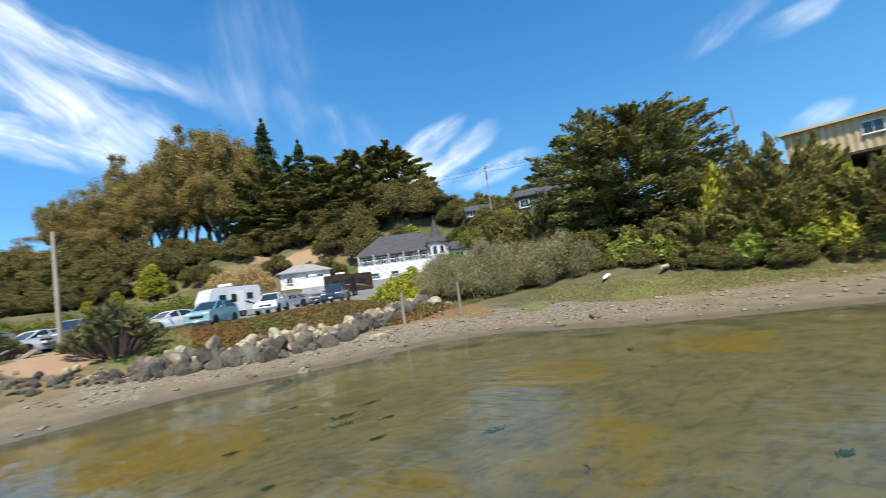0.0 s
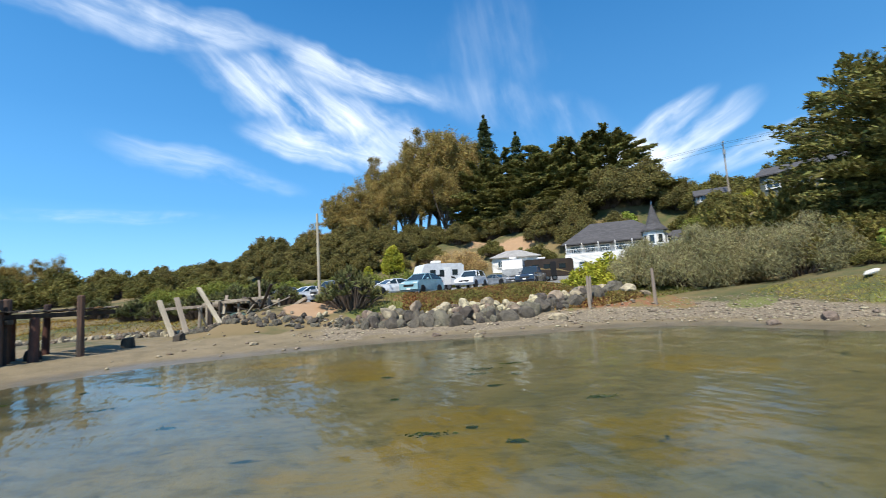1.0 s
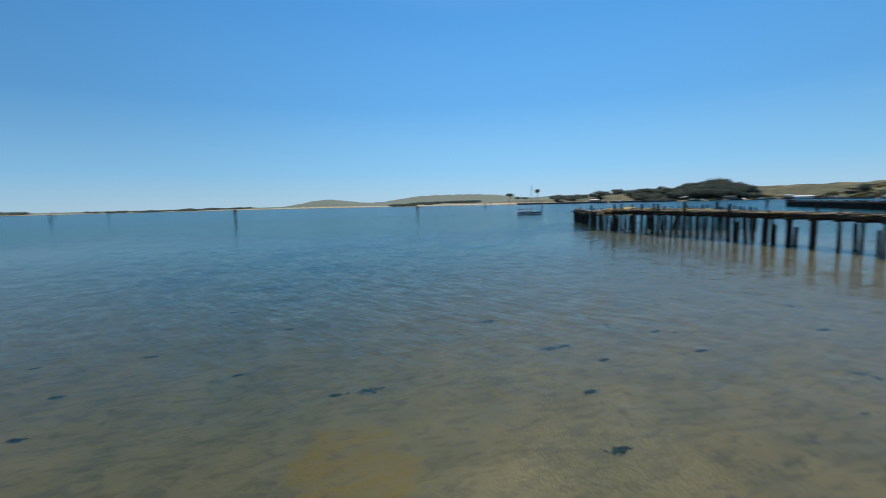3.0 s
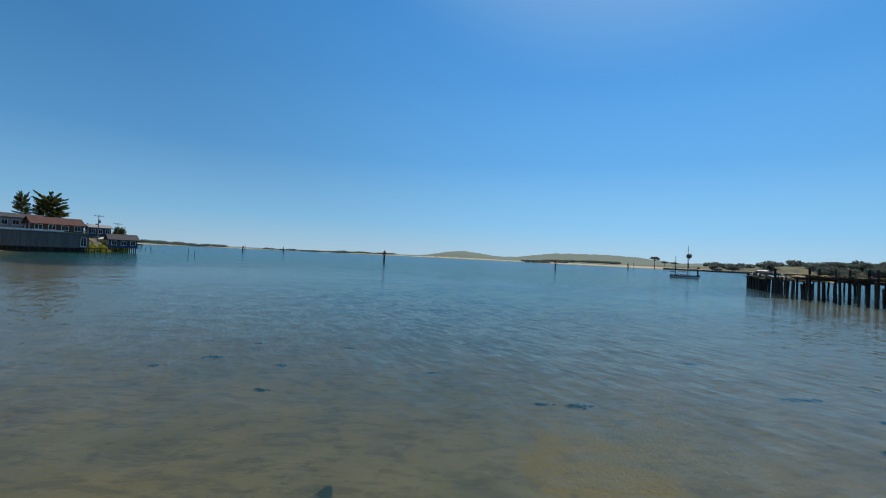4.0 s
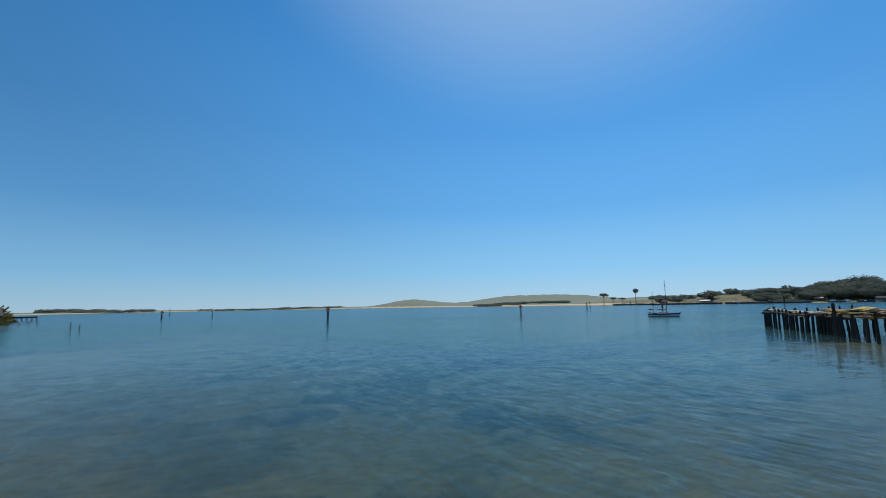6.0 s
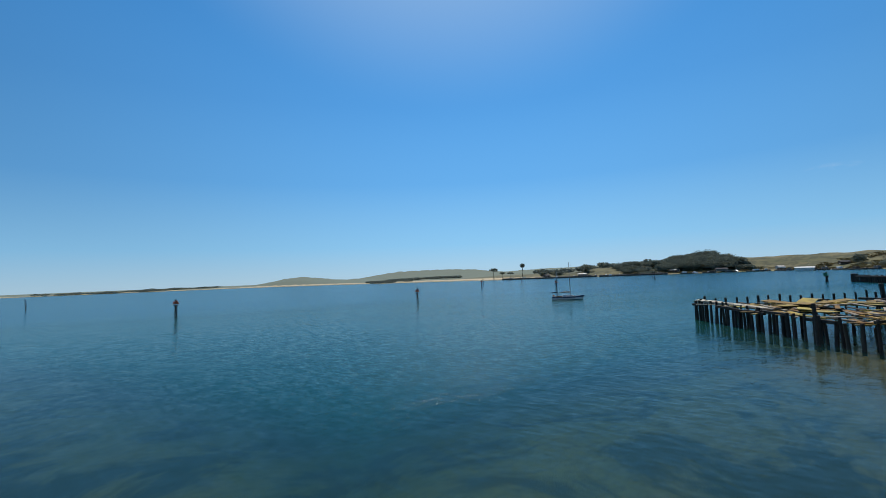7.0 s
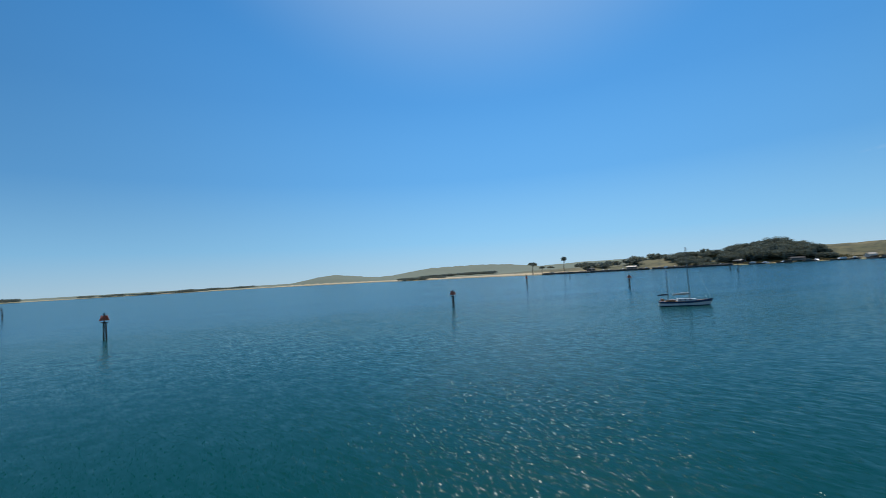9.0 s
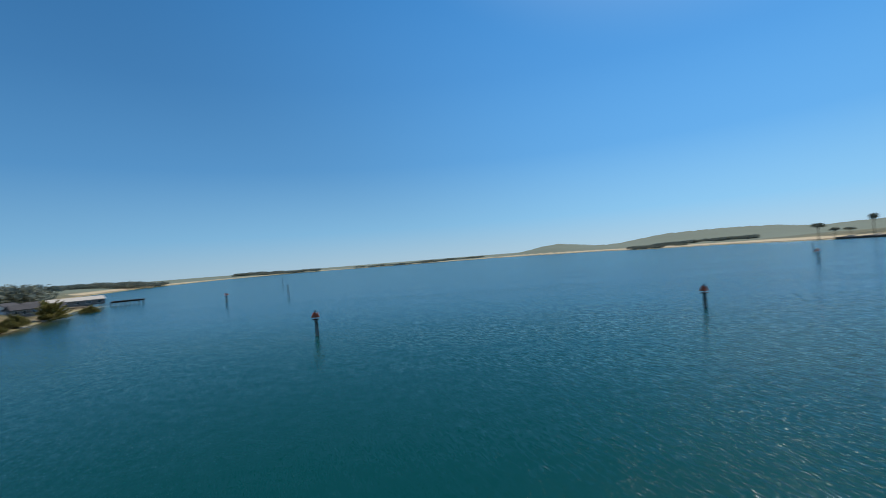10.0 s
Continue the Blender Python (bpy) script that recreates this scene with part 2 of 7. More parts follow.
# ---- mesh building ----
class MB:
    """Collects vertices and faces of one mesh."""

    def __init__(self):
        self.v, self.f = [], []

    def add(self, verts, faces, m=None):
        k = len(self.v)
        self.v += [tuple(m @ Vector(p)) for p in verts] if m else [tuple(p) for p in verts]
        self.f += [tuple(k + i for i in q) for q in faces]
        return self

    def box(self, c, s, m=None, taper=1.0):
        x, y, z = (h / 2 for h in s)
        vs = [(c[0] + i * x * k, c[1] + j * y * k, c[2] + h * z) for h, k in ((-1, 1.0), (1, taper)) for i, j in ((-1, -1), (1, -1), (1, 1), (-1, 1))]
        return self.add(vs, [(3, 2, 1, 0), (4, 5, 6, 7), (0, 1, 5, 4), (1, 2, 6, 5), (2, 3, 7, 6), (3, 0, 4, 7)], m)

    def bevel_box(self, c, s, b=0.03, m=None):
        """A box with cut edges, as eight-cornered rings."""
        x, y, z = (h / 2 for h in s)
        b = min(b, 0.45 * min(s))
        rings = []
        for zz, k in ((-z, b), (-z + b, 0.0), (z - b, 0.0), (z, b)):
            X, Y = x - k, y - k
            rings.append([(c[0] + p, c[1] + q, c[2] + zz) for p, q in ((-X + b, -Y), (X - b, -Y), (X, -Y + b), (X, Y - b), (X - b, Y), (-X + b, Y), (-X, Y - b), (-X, -Y + b))])
        vs = [p for r in rings for p in r]
        fs = [tuple(range(7, -1, -1)), tuple(range(24, 32))]
        for i in range(3):
            fs += [(8 * i + j, 8 * i + (j + 1) % 8, 8 * i + 8 + (j + 1) % 8, 8 * i + 8 + j) for j in range(8)]
        return self.add(vs, fs, m)

    def tube(self, pts, radii, n=8, cap=True, m=None, wob=0.0, rng=None):
        pts = [Vector(p) for p in pts]
        radii = radii if isinstance(radii, (list, tuple)) else [radii] * len(pts)
        vs = []
        for i, p in enumerate(pts):
            d = (pts[min(i + 1, len(pts) - 1)] - pts[max(i - 1, 0)]).normalized()
            a = d.orthogonal().normalized() if abs(d.z) < 0.95 else Vector((1, 0, 0))
            a = (a - d * a.dot(d)).normalized()
            b = d.cross(a)
            for k in range(n):
                r = radii[i] * (1 + (rng.uniform(-wob, wob) if wob else 0))
                vs.append(p + a * (cos(2 * pi * k / n) * r) + b * (sin(2 * pi * k / n) * r))
        fs = [(i * n + k, i * n + (k + 1) % n, (i + 1) * n + (k + 1) % n, (i + 1) * n + k) for i in range(len(pts) - 1) for k in range(n)]
        if cap:
            fs += [tuple(range(n - 1, -1, -1)), tuple(range((len(pts) - 1) * n, len(pts) * n))]
        return self.add(vs, fs, m)

    def prism(self, outline, y0, y1, m=None):
        """An outline in x and z, drawn out from y0 to y1."""
        n = len(outline)
        vs = [(x, y0, z) for x, z in outline] + [(x, y1, z) for x, z in outline]
        return self.add(vs, [tuple(range(n)), tuple(range(2 * n - 1, n - 1, -1))] + [(i, n + i, n + (i + 1) % n, (i + 1) % n) for i in range(n)], m)

    def make(self, name, material, parent=None, label="", smooth=False):
        me = bpy.data.meshes.new(name)
        me.from_pydata(self.v, [], self.f)
        me.materials.append(material)
        if smooth:
            me.polygons.foreach_set("use_smooth", [True] * len(me.polygons))
        me.update()
        ob = new(name, me)
        if parent:
            ob.parent = parent
        if label:
            tagged(ob, label)
        return ob


def recalc(ob):
    bm = bmesh.new()
    bm.from_mesh(ob.data)
    bmesh.ops.recalc_face_normals(bm, faces=bm.faces)
    bm.to_mesh(ob.data)
    bm.free()
    return ob


def thing(name, label, category, m=None, group="", kind=""):
    ob = tagged(new(name), label, category, group, kind)
    ob.empty_display_size = 0.2
    if m is not None:
        ob.matrix_basis = m
    return ob


def from_arrays(name, verts, faces, material, parent=None, label="", smooth=False):
    me = bpy.data.meshes.new(name)
    nv, nf, k = len(verts), len(faces), faces.shape[1]
    me.vertices.add(nv)
    me.vertices.foreach_set("co", np.ascontiguousarray(verts, dtype=np.float32).ravel())
    me.loops.add(nf * k)
    me.loops.foreach_set("vertex_index", np.ascontiguousarray(faces, dtype=np.int32).ravel())
    me.polygons.add(nf)
    me.polygons.foreach_set("loop_start", np.arange(0, nf * k, k, dtype=np.int32))
    if smooth:
        me.polygons.foreach_set("use_smooth", np.ones(nf, dtype=bool))
    me.materials.append(material)
    me.update(calc_edges=True)
    ob = new(name, me)
    if parent:
        ob.parent = parent
    if label:
        tagged(ob, label)
    return ob

# ---- the lie of the land ----
# The bay's outline; everything outside it is land.
BAY = np.array([(-16.6, -2.5), (-22, 4), (-34, 20), (-52, 48), (-72, 72), (-86, 92), (-95, 104), (-92, 118), (-96, 132), (-108, 155), (-127, 193), (-148, 218), (-172, 244), (-203, 281),
                (-204, 294), (-226, 306), (-300, 336), (-440, 450), (-640, 760), (-760, 1100), (-760, 1500), (-300, 1450), (-60, 1380), (60, 1230), (170, 1060), (215, 860), (290, 735), (300, 660), (312, 585),
                (345, 545), (400, 490), (470, 400), (520, 330), (490, 270), (440, 200), (380, 140), (300, 105), (220, 70), (150, 28), (100, 4), (80, -3), (60, -1.5), (45, 0), (40, 6.5), (33.5, 6.7)]
               + [(28.3, 3.6), (23.5, 0.8), (20, -2), (20.8, -5.5), (22.5, -9.5), (19.4, -13.5), (14, -16), (8.5, -17.8), (2.2, -17), (-4.3, -17.5), (-8, -15.5), (-10.2, -10), (-13.5, -5.7)], float)
# Heights of the land, as x, y, z.
LEVELS = """10 -30 2.75;5 -31 2.8;0 -32 2.9;-4 -34 3.0;14 -30 2.6;5 -38 2.95;0 -37 3.05;10 -38 2.9;15 -40 2.9;-6 -45 3.3;-12 -50 3.6;20 -34 2.5;12 -26.5 2.1;6 -27 2.3;-9 -30 1.9;10 -55 3.5;25 -50 3.4;40 -60 4;60 -70 4;90 -60 3;-20 -70 5.7;-30 -66 5.8;-10 -80 5.9;-38 -68 7;
10 -80 7;30 -85 7;20 -110 15;0 -108 16;-20 -104 17;10 -125 21;-10 -125 22;35 -122 16;60 -140 12;-40 -95 20;-50 -98 22;-60 -80 19;-46 -66 16.5;-44 -48 12.5;-34 -40 6;-25 -40 3.5;-18 -28 1.8;-14 -32 2;
-28 -19 2.4;-34 -22 6;-40 -20 8;-43 -13 7;-38 -5 5.3;-30 -4 3.2;-25 -11 2.2;-52 -20 12;-60 0 11;-60 30 8;-75 50 6;-90 80 4;-100 105 4.5;-120 130 6;-150 180 6;-180 250 3;-230 300 3;-300 200 22;-400 350 8;-250 50 24;
30 -8 .25;35 -15 .25;45 -20 .3;60 -15 .3;80 -15 .3;50 -32 .5;36 -30 .6;27 -26 .7;40 -38 1.6;50 -48 2.2;70 -40 1.2;100 -20 .6;110 -50 2;150 0 1;200 20 1.5;160 -50 3;250 0 4;
300 -100 9;400 50 6;550 250 15;540 200 15;600 250 17;488 245 4;484 330 4;525 300 14;620 330 17;510 360 19;500 420 19;450 480 15;600 480 18;400 530 4;480 520 12;700 560 15;450 620 6;600 700 15;480 900 5;800 800 20;520 1200 5;640 1300 6;640 1500 4;463 1500 4;300 1500 4;110 1600 4;760 1300 6;300 1000 4;420 800 4;700 1800 8;1000 1700 15;300 1750 4;0 1600 3;-300 1600 3;-600 1600 3;900 300 20;800 0 20;
300 -400 30;0 -300 14;-300 -200 45;100 -250 8;200 -300 12;150 -200 5;60 -200 6;-1500 800 8;-900 1200 4;2500 500 40;0 -2000 80;2000 2500 40;-2000 2500 6"""
# Broad smooth hills beyond the opposite beach: x, y, height, half width, half depth.
HILLS = [(95, 1540, 15, 62, 170), (175, 1520, 11, 60, 150), (395, 1440, 13, 80, 160), (535, 1400, 16, 120, 190), (640, 1330, 9, 90, 160), (470, 1250, 6, 130, 120)]
LEVELS = np.array([[float(v) for v in row.split()] for row in LEVELS.replace("\n", "").split(";")])
# The pier's line from the shore to its seaward corner.
PIER = np.array([(24, -18), (35, 4), (43.5, 22), (46.5, 39), (47.8, 55), (59.8, 79.2)], float)


def seg_dist(p, a, b):
    ab = b - a
    t = np.clip(((p - a) @ ab) / (ab @ ab), 0, 1)
    return np.hypot(*(p - a - t[:, None] * ab).T)


def inland(p):
    """Distance from the bay's edge, counted from the water towards the land."""
    d, odd = np.full(len(p), 1e9), np.zeros(len(p), bool)
    for a, b in zip(BAY, np.roll(BAY, -1, 0)):
        d = np.minimum(d, seg_dist(p, a, b))
        cross = (a[1] > p[:, 1]) != (b[1] > p[:, 1])
        odd ^= cross & (p[:, 0] < (b[0] - a[0]) * (p[:, 1] - a[1]) / (b[1] - a[1] + 1e-12) + a[0])
    return np.where(odd, -d, d)


def smooth(t):
    t = np.clip(t, 0, 1)
    return t * t * (3 - 2 * t)


def bumps(p, size, seed):
    """Cheap smooth noise, about -1 to 1."""
    r = np.random.RandomState(seed)
    out = np.zeros(len(p))
    for k in range(7):
        a, ph = r.uniform(0, 2 * pi), r.uniform(0, 2 * pi, 2)
        f = r.uniform(0.6, 1.7) * 2 * pi / size
        out += np.sin((p[:, 0] * cos(a) + p[:, 1] * sin(a)) * f + ph[0]) * np.cos((p[:, 1] * cos(a) - p[:, 0] * sin(a)) * f * 0.8 + ph[1])
    return out / 3.2


def height(p, s=None):
    p = np.asarray(p, float).reshape(-1, 2)
    s = inland(p) if s is None else s
    num, den = np.zeros(len(p)), np.zeros(len(p))
    for x, y, z in LEVELS:
        w = 1.0 / (((p[:, 0] - x) ** 2 + (p[:, 1] - y) ** 2) ** 1.6 + 6.0)
        num, den = num + w * z, den + w
    top = num / den
    for x, y, z, w, d in HILLS:
        top = top + z * np.exp(-0.5 * (((p[:, 0] - x) / w) ** 2 + ((p[:, 1] - y) / d) ** 2))
    top = top + np.clip(top, 0, 8) * 0.035 * bumps(p, 9, 3) + np.clip(top - 4, 0, 30) * 0.10 * bumps(p, 60, 4)
    toe = np.minimum(0.10 * np.minimum(np.maximum(s, 0), 4.6), np.maximum(top, 0.02))
    rise = np.where((p[:, 0] > -9) & (p[:, 0] < 21) & (p[:, 1] < 0), 7.4, 11.0)
    rise = rise + 75.0 * smooth((np.hypot(p[:, 0], p[:, 1]) - 280) / 120)
    land = toe + np.maximum(top - toe, 0) * smooth((s - 4.2) / rise)
    d = np.maximum(-s, 0)
    away = smooth((np.hypot(p[:, 0], p[:, 1]) - 110 + 45 * smooth((-20 - p[:, 0]) / 30)) / 40)
    deep = (0.015 + 0.12 * away) * np.minimum(d, 52) + 0.17 * np.clip(d - 51, 0, 26)
    pier = np.min([seg_dist(p, a, b) for a, b in zip(PIER[:-1], PIER[1:])], 0)
    deep = np.minimum(deep, 5.0) * (0.45 + 0.55 * smooth(pier / 22))
    bed = -np.maximum(deep + 0.05 * bumps(p, 5, 5) * smooth(d / 4), 0.004 * d)
    return np.where(s > 0, land + 0.02 * bumps(p, 2.2, 6) * smooth(s / 2), bed)


def ground_z(x, y):
    return float(height([(x, y)])[0])


def sheet(name, nx, ny, cx, cy, fine, reach):
    """A net that is close in the middle and wide towards the horizon."""
    def axis(n, c, far_lo, far_hi):
        k = 6.2
        lo = c - np.sinh(np.linspace(k, 0, n // 2 + 1)) / np.sinh(k) * far_lo
        hi = c + np.sinh(np.linspace(0, k, n // 2 + 1)) / np.sinh(k) * far_hi
        return np.concatenate([lo, hi[1:]])
    X, Y = axis(nx, cx, reach, reach), axis(ny, cy, reach, reach)
    gx, gy = np.meshgrid(X, Y)
    p = np.stack([gx.ravel(), gy.ravel()], 1)
    w = len(X)
    i = (np.arange(len(Y) - 1)[:, None] * w + np.arange(w - 1)[None]).ravel()
    return p, np.stack([i, i + 1, i + w + 1, i + w], 1)


def near(p, x, y, r, soft):
    return smooth((r - np.hypot(p[:, 0] - x, p[:, 1] - y)) / soft)


gp, gf = sheet("ground", 560, 560, 5.0, -20.0, 0, 3200)
gs = inland(gp)
gz = height(gp, gs)
px_, py_ = gp.T
n1, n2 = bumps(gp, 7, 11), bumps(gp, 2.6, 12)
park = smooth((py_ + 57) / 3) * smooth((-30.0 - py_) / 1.2) * smooth((px_ + 14) / 5) * smooth((22 - px_) / 4)
lane = smooth((py_ + 64 + 0.25 * (px_ + 20)) / 3) * smooth((-46 - py_) / 4) * smooth((px_ + 22) / 4) * smooth((-4 - px_) / 4)
bank = smooth((gs - 5.0) / 2.5) * smooth((px_ + 13) / 3) * smooth((12 - px_ + 2 * n1) / 4) * smooth((py_ + 30.8 + 0.6 * n2) / 1.2) * smooth((-19 - py_) / 1)
mud = smooth((0.9 - gz + 0.10 * n2) / 0.35) * (gs > -1)
gravel = smooth((px_ + 17) / 4) * smooth((gs - 1.6 + 0.9 * n2) / 1.6) * smooth((9.0 - gs + 2 * n1) / 3) * smooth((16 - px_) / 5) * smooth((30 - py_) / 20) * (np.hypot(px_, py_) < 90)
bright = np.maximum.reduce([near(gp, -13.5, -19.5, 2.6, 2.5), near(gp, -20, -13, 1.8, 1.5), near(gp, 9.6, -26.3, 2.0, 1.2), near(gp, 11.5, -25.6, 1.6, 1.0), near(gp, -17, -13.5, 2.5, 2)]) * (gs > 1.2)
cliff = near(gp, 15.4, -26.4, 2.6, 1.2) + near(gp, 7.4, -28.2, 1.5, 0.7) + near(gp, -13, -92, 7, 4) + near(gp, -5, -100, 6, 4) * 0.6
sand = smooth((4.0 - gz) / 1.5) * (gs > 0) * smooth((gs - 0.5) / 3) * ((np.hypot(px_, py_) > 95) | ((px_ > 22) & (py_ > -34)))
sand = sand * np.where((np.hypot(px_, py_) < 70) & (py_ < -16), 0.0, 1.0)
sand = np.where((np.hypot(px_, py_) > 300), sand * smooth((56 - gs) / 30) * (py_ > 560), sand * np.where(px_ < -60, smooth((4.5 - gs) / 2), smooth((14 - gs) / 6 + (px_ > 22) * 1.0)))
far = smooth((np.hypot(px_, py_) - 260) / 120)
depth = np.maximum(-gz, 0)


def ground_material():
    m = bpy.data.materials.new("shore_ground")
    m.use_nodes = True
    t = NT(m.node_tree)
    m.node_tree.nodes.clear()
    pos = t.n("ShaderNodeNewGeometry").outputs["Position"]
    A = t.n("ShaderNodeSeparateColor", ins={0: t.n("ShaderNodeAttribute", attribute_name="zone_a").outputs["Color"]}).outputs
    B = t.n("ShaderNodeSeparateColor", ins={0: t.n("ShaderNodeAttribute", attribute_name="zone_b").outputs["Color"]}).outputs
    C = t.n("ShaderNodeSeparateColor", ins={0: t.n("ShaderNodeAttribute", attribute_name="zone_c").outputs["Color"]}).outputs
    n_big, n_mid, n_fine = t.noise(pos, 0.11, 4), t.noise(pos, 0.9, 5, 0.6), t.noise(pos, 11.0, 5, 0.65)
    n_far = t.noise(pos, 0.018, 6, 0.6)
    vor = t.n("ShaderNodeTexVoronoi", ins={"Vector": pos, "Scale": 5.5})
    edge = lambda a: t.ramp(t.math("ADD", a, t.math("MULTIPLY", t.math("SUBTRACT", n_mid, 0.5), 0.9)), 0.35, 0.65)
    scrub = t.mix(t.ramp(n_mid, 0.35, 0.65), (0.10, 0.085, 0.035), (0.05, 0.065, 0.022))
    scrub = t.mix(t.ramp(n_big, 0.4, 0.65), scrub, (0.17, 0.125, 0.06))
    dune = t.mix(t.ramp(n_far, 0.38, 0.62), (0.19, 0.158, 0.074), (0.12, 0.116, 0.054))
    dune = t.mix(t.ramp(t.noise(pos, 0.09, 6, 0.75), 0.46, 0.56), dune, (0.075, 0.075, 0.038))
    # beyond 650 m dunes fade to pale grey-green: aerial haze in the colour
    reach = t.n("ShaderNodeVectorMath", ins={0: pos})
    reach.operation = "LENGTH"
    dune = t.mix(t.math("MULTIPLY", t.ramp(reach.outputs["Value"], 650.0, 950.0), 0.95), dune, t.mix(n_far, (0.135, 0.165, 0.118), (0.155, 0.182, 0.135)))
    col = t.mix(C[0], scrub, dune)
    gra = t.mix(vor.outputs["Color"], (0.21, 0.165, 0.108), (0.37, 0.30, 0.20))
    gra = t.mix(t.math("MULTIPLY", t.ramp(vor.outputs["Distance"], 0.15, 0.5), 0.55), gra, (0.06, 0.052, 0.04))
    mudc = t.mix(t.ramp(n_mid, 0.35, 0.7), (0.20, 0.157, 0.092), (0.14, 0.112, 0.064))
    mudc = t.mix(t.math("MULTIPLY", t.ramp(n_fine, 0.45, 0.7), 0.35), mudc, (0.06, 0.05, 0.036))
    col = t.mix(edge(B[2]), col, t.mix(n_mid, (0.54, 0.44, 0.28), (0.42, 0.335, 0.205)))
    col = t.mix(edge(A[0]), col, mudc)
    col = t.mix(edge(A[1]), col, gra)
    ice = t.mix(t.ramp(n_mid, 0.36, 0.62), (0.19, 0.08, 0.04), (0.16, 0.115, 0.045))
    ice = t.mix(t.ramp(t.noise(pos, 2.6, 4, 0.6), 0.52, 0.66), ice, (0.10, 0.12, 0.03))
    col = t.mix(edge(A[2]), col, ice)
    col = t.mix(edge(B[0]), col, t.mix(n_mid, (0.15, 0.145, 0.14), (0.21, 0.20, 0.185)))
    col = t.mix(edge(B[1]), col, t.mix(n_mid, (0.36, 0.24, 0.14), (0.24, 0.15, 0.085)))
    col = t.mix(edge(C[1]), col, t.mix(n_mid, (0.125, 0.145, 0.035), (0.11, 0.105, 0.04)))
    # the bed: sand with orange algae mats and dark weed
    mats = t.n("ShaderNodeAttribute", attribute_name="algae_mats").outputs["Fac"]
    algae = t.ramp(t.math("ADD", t.math("ADD", t.noise(pos, 0.5, 6, 0.65, 0.8), t.math("MULTIPLY", mats, 0.42)), t.math("MULTIPLY", t.noise(pos, 0.09, 3), 0.25)), 0.80, 0.93)
    sandbed = t.mix(t.ramp(n_mid, 0.3, 0.7), (0.43, 0.345, 0.158), (0.32, 0.262, 0.116))
    sandbed = t.mix(t.math("MULTIPLY", t.ramp(t.noise(t.n("ShaderNodeMapping", ins={0: pos, 3: (1.2, 3.4, 1)}).outputs[0], 1.3, 3), 0.5, 0.62), 0.35), sandbed, (0.10, 0.08, 0.05))
    streak = t.noise(t.n("ShaderNodeMapping", ins={0: pos, 2: (0, 0, radians(24)), 3: (0.5, 2.6, 1)}).outputs[0], 0.8, 7, 0.7, 0.6)
    bedc = t.mix(t.math("MULTIPLY", algae, t.ramp(streak, 0.30, 0.56)), sandbed, t.mix(n_fine, (0.54, 0.35, 0.008), (0.37, 0.25, 0.010)))
    bedc = t.mix(t.math("MULTIPLY", t.ramp(t.noise(pos, 2.3, 4, 0.65, 0.4), 0.53, 0.66), 0.34), bedc, (0.065, 0.052, 0.022))
    bedc = t.mix(t.math("MULTIPLY", t.ramp(t.noise(pos, 7.5, 3, 0.6), 0.62, 0.68), 0.4), bedc, (0.035, 0.032, 0.018))
    bedc = t.mix(t.ramp(t.noise(pos, 0.55, 3, 0.5, 1.2), 0.70, 0.75), bedc, (0.018, 0.035, 0.02))
    bedc = t.mix(t.math("MULTIPLY", t.ramp(t.noise(pos, 0.16, 6, 0.65, 0.6), 0.47, 0.58), t.ramp(C[2], 0.08, 0.16)), bedc, (0.03, 0.036, 0.018))
    bedc = t.mix(t.math("MULTIPLY", t.ramp(C[2], 0.03, 0.09), 0.12), bedc, (0.075, 0.07, 0.035))
    col = t.mix(t.ramp(C[2], 0.0, 0.012), col, bedc)
    z = t.n("ShaderNodeSeparateXYZ", ins={0: pos}).outputs[2]
    wet = t.math("MULTIPLY", t.ramp(t.math("ADD", z, t.math("MULTIPLY", n_mid, 0.08)), 0.24, 0.10), t.math("SUBTRACT", 1.0, C[0]))
    col = t.mix(t.math("MULTIPLY", wet, 0.45), col, t.mix(0.5, col, (0.03, 0.027, 0.022)))
    b = t.n("ShaderNodeBsdfPrincipled", ins={"Base Color": col, "Specular IOR Level": 0.35})
    t.put(b, "Roughness", t.math("SUBTRACT", 0.93, t.math("MULTIPLY", wet, 0.55)))
    hgt = t.math("ADD", t.math("MULTIPLY", n_mid, 0.8), t.math("MULTIPLY", n_fine, 0.35))
    t.put(b, "Normal", t.n("ShaderNodeBump", ins={"Strength": 0.5, "Distance": 0.08, "Height": hgt}).outputs[0])
    t.n("ShaderNodeOutputMaterial", ins={"Surface": b.outputs[0]})
    return m


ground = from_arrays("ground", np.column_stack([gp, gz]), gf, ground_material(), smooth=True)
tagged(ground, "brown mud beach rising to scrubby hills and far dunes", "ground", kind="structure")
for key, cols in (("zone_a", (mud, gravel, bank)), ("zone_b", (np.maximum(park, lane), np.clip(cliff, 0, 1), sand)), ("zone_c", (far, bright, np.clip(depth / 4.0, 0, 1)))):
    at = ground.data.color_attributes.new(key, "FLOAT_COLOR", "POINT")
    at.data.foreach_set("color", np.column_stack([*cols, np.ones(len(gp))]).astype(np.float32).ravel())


mats = np.maximum.reduce([near(gp, x, y, r, r * 0.8) for x, y, r in ((7.0, 1.0, 3.4), (6.0, -1.6, 2.6), (2.0, -0.4, 2.6), (4.3, 2.0, 1.6), (13.0, -12.5, 3.0), (9, -9, 4), (-2, -6, 3), (3, 7, 2.4), (-8, -3, 3))])
at = ground.data.attributes.new("algae_mats", "FLOAT", "POINT")
at.data.foreach_set("value", mats.astype(np.float32))


WAVE = 0.34                                               # steepness of the wind waves


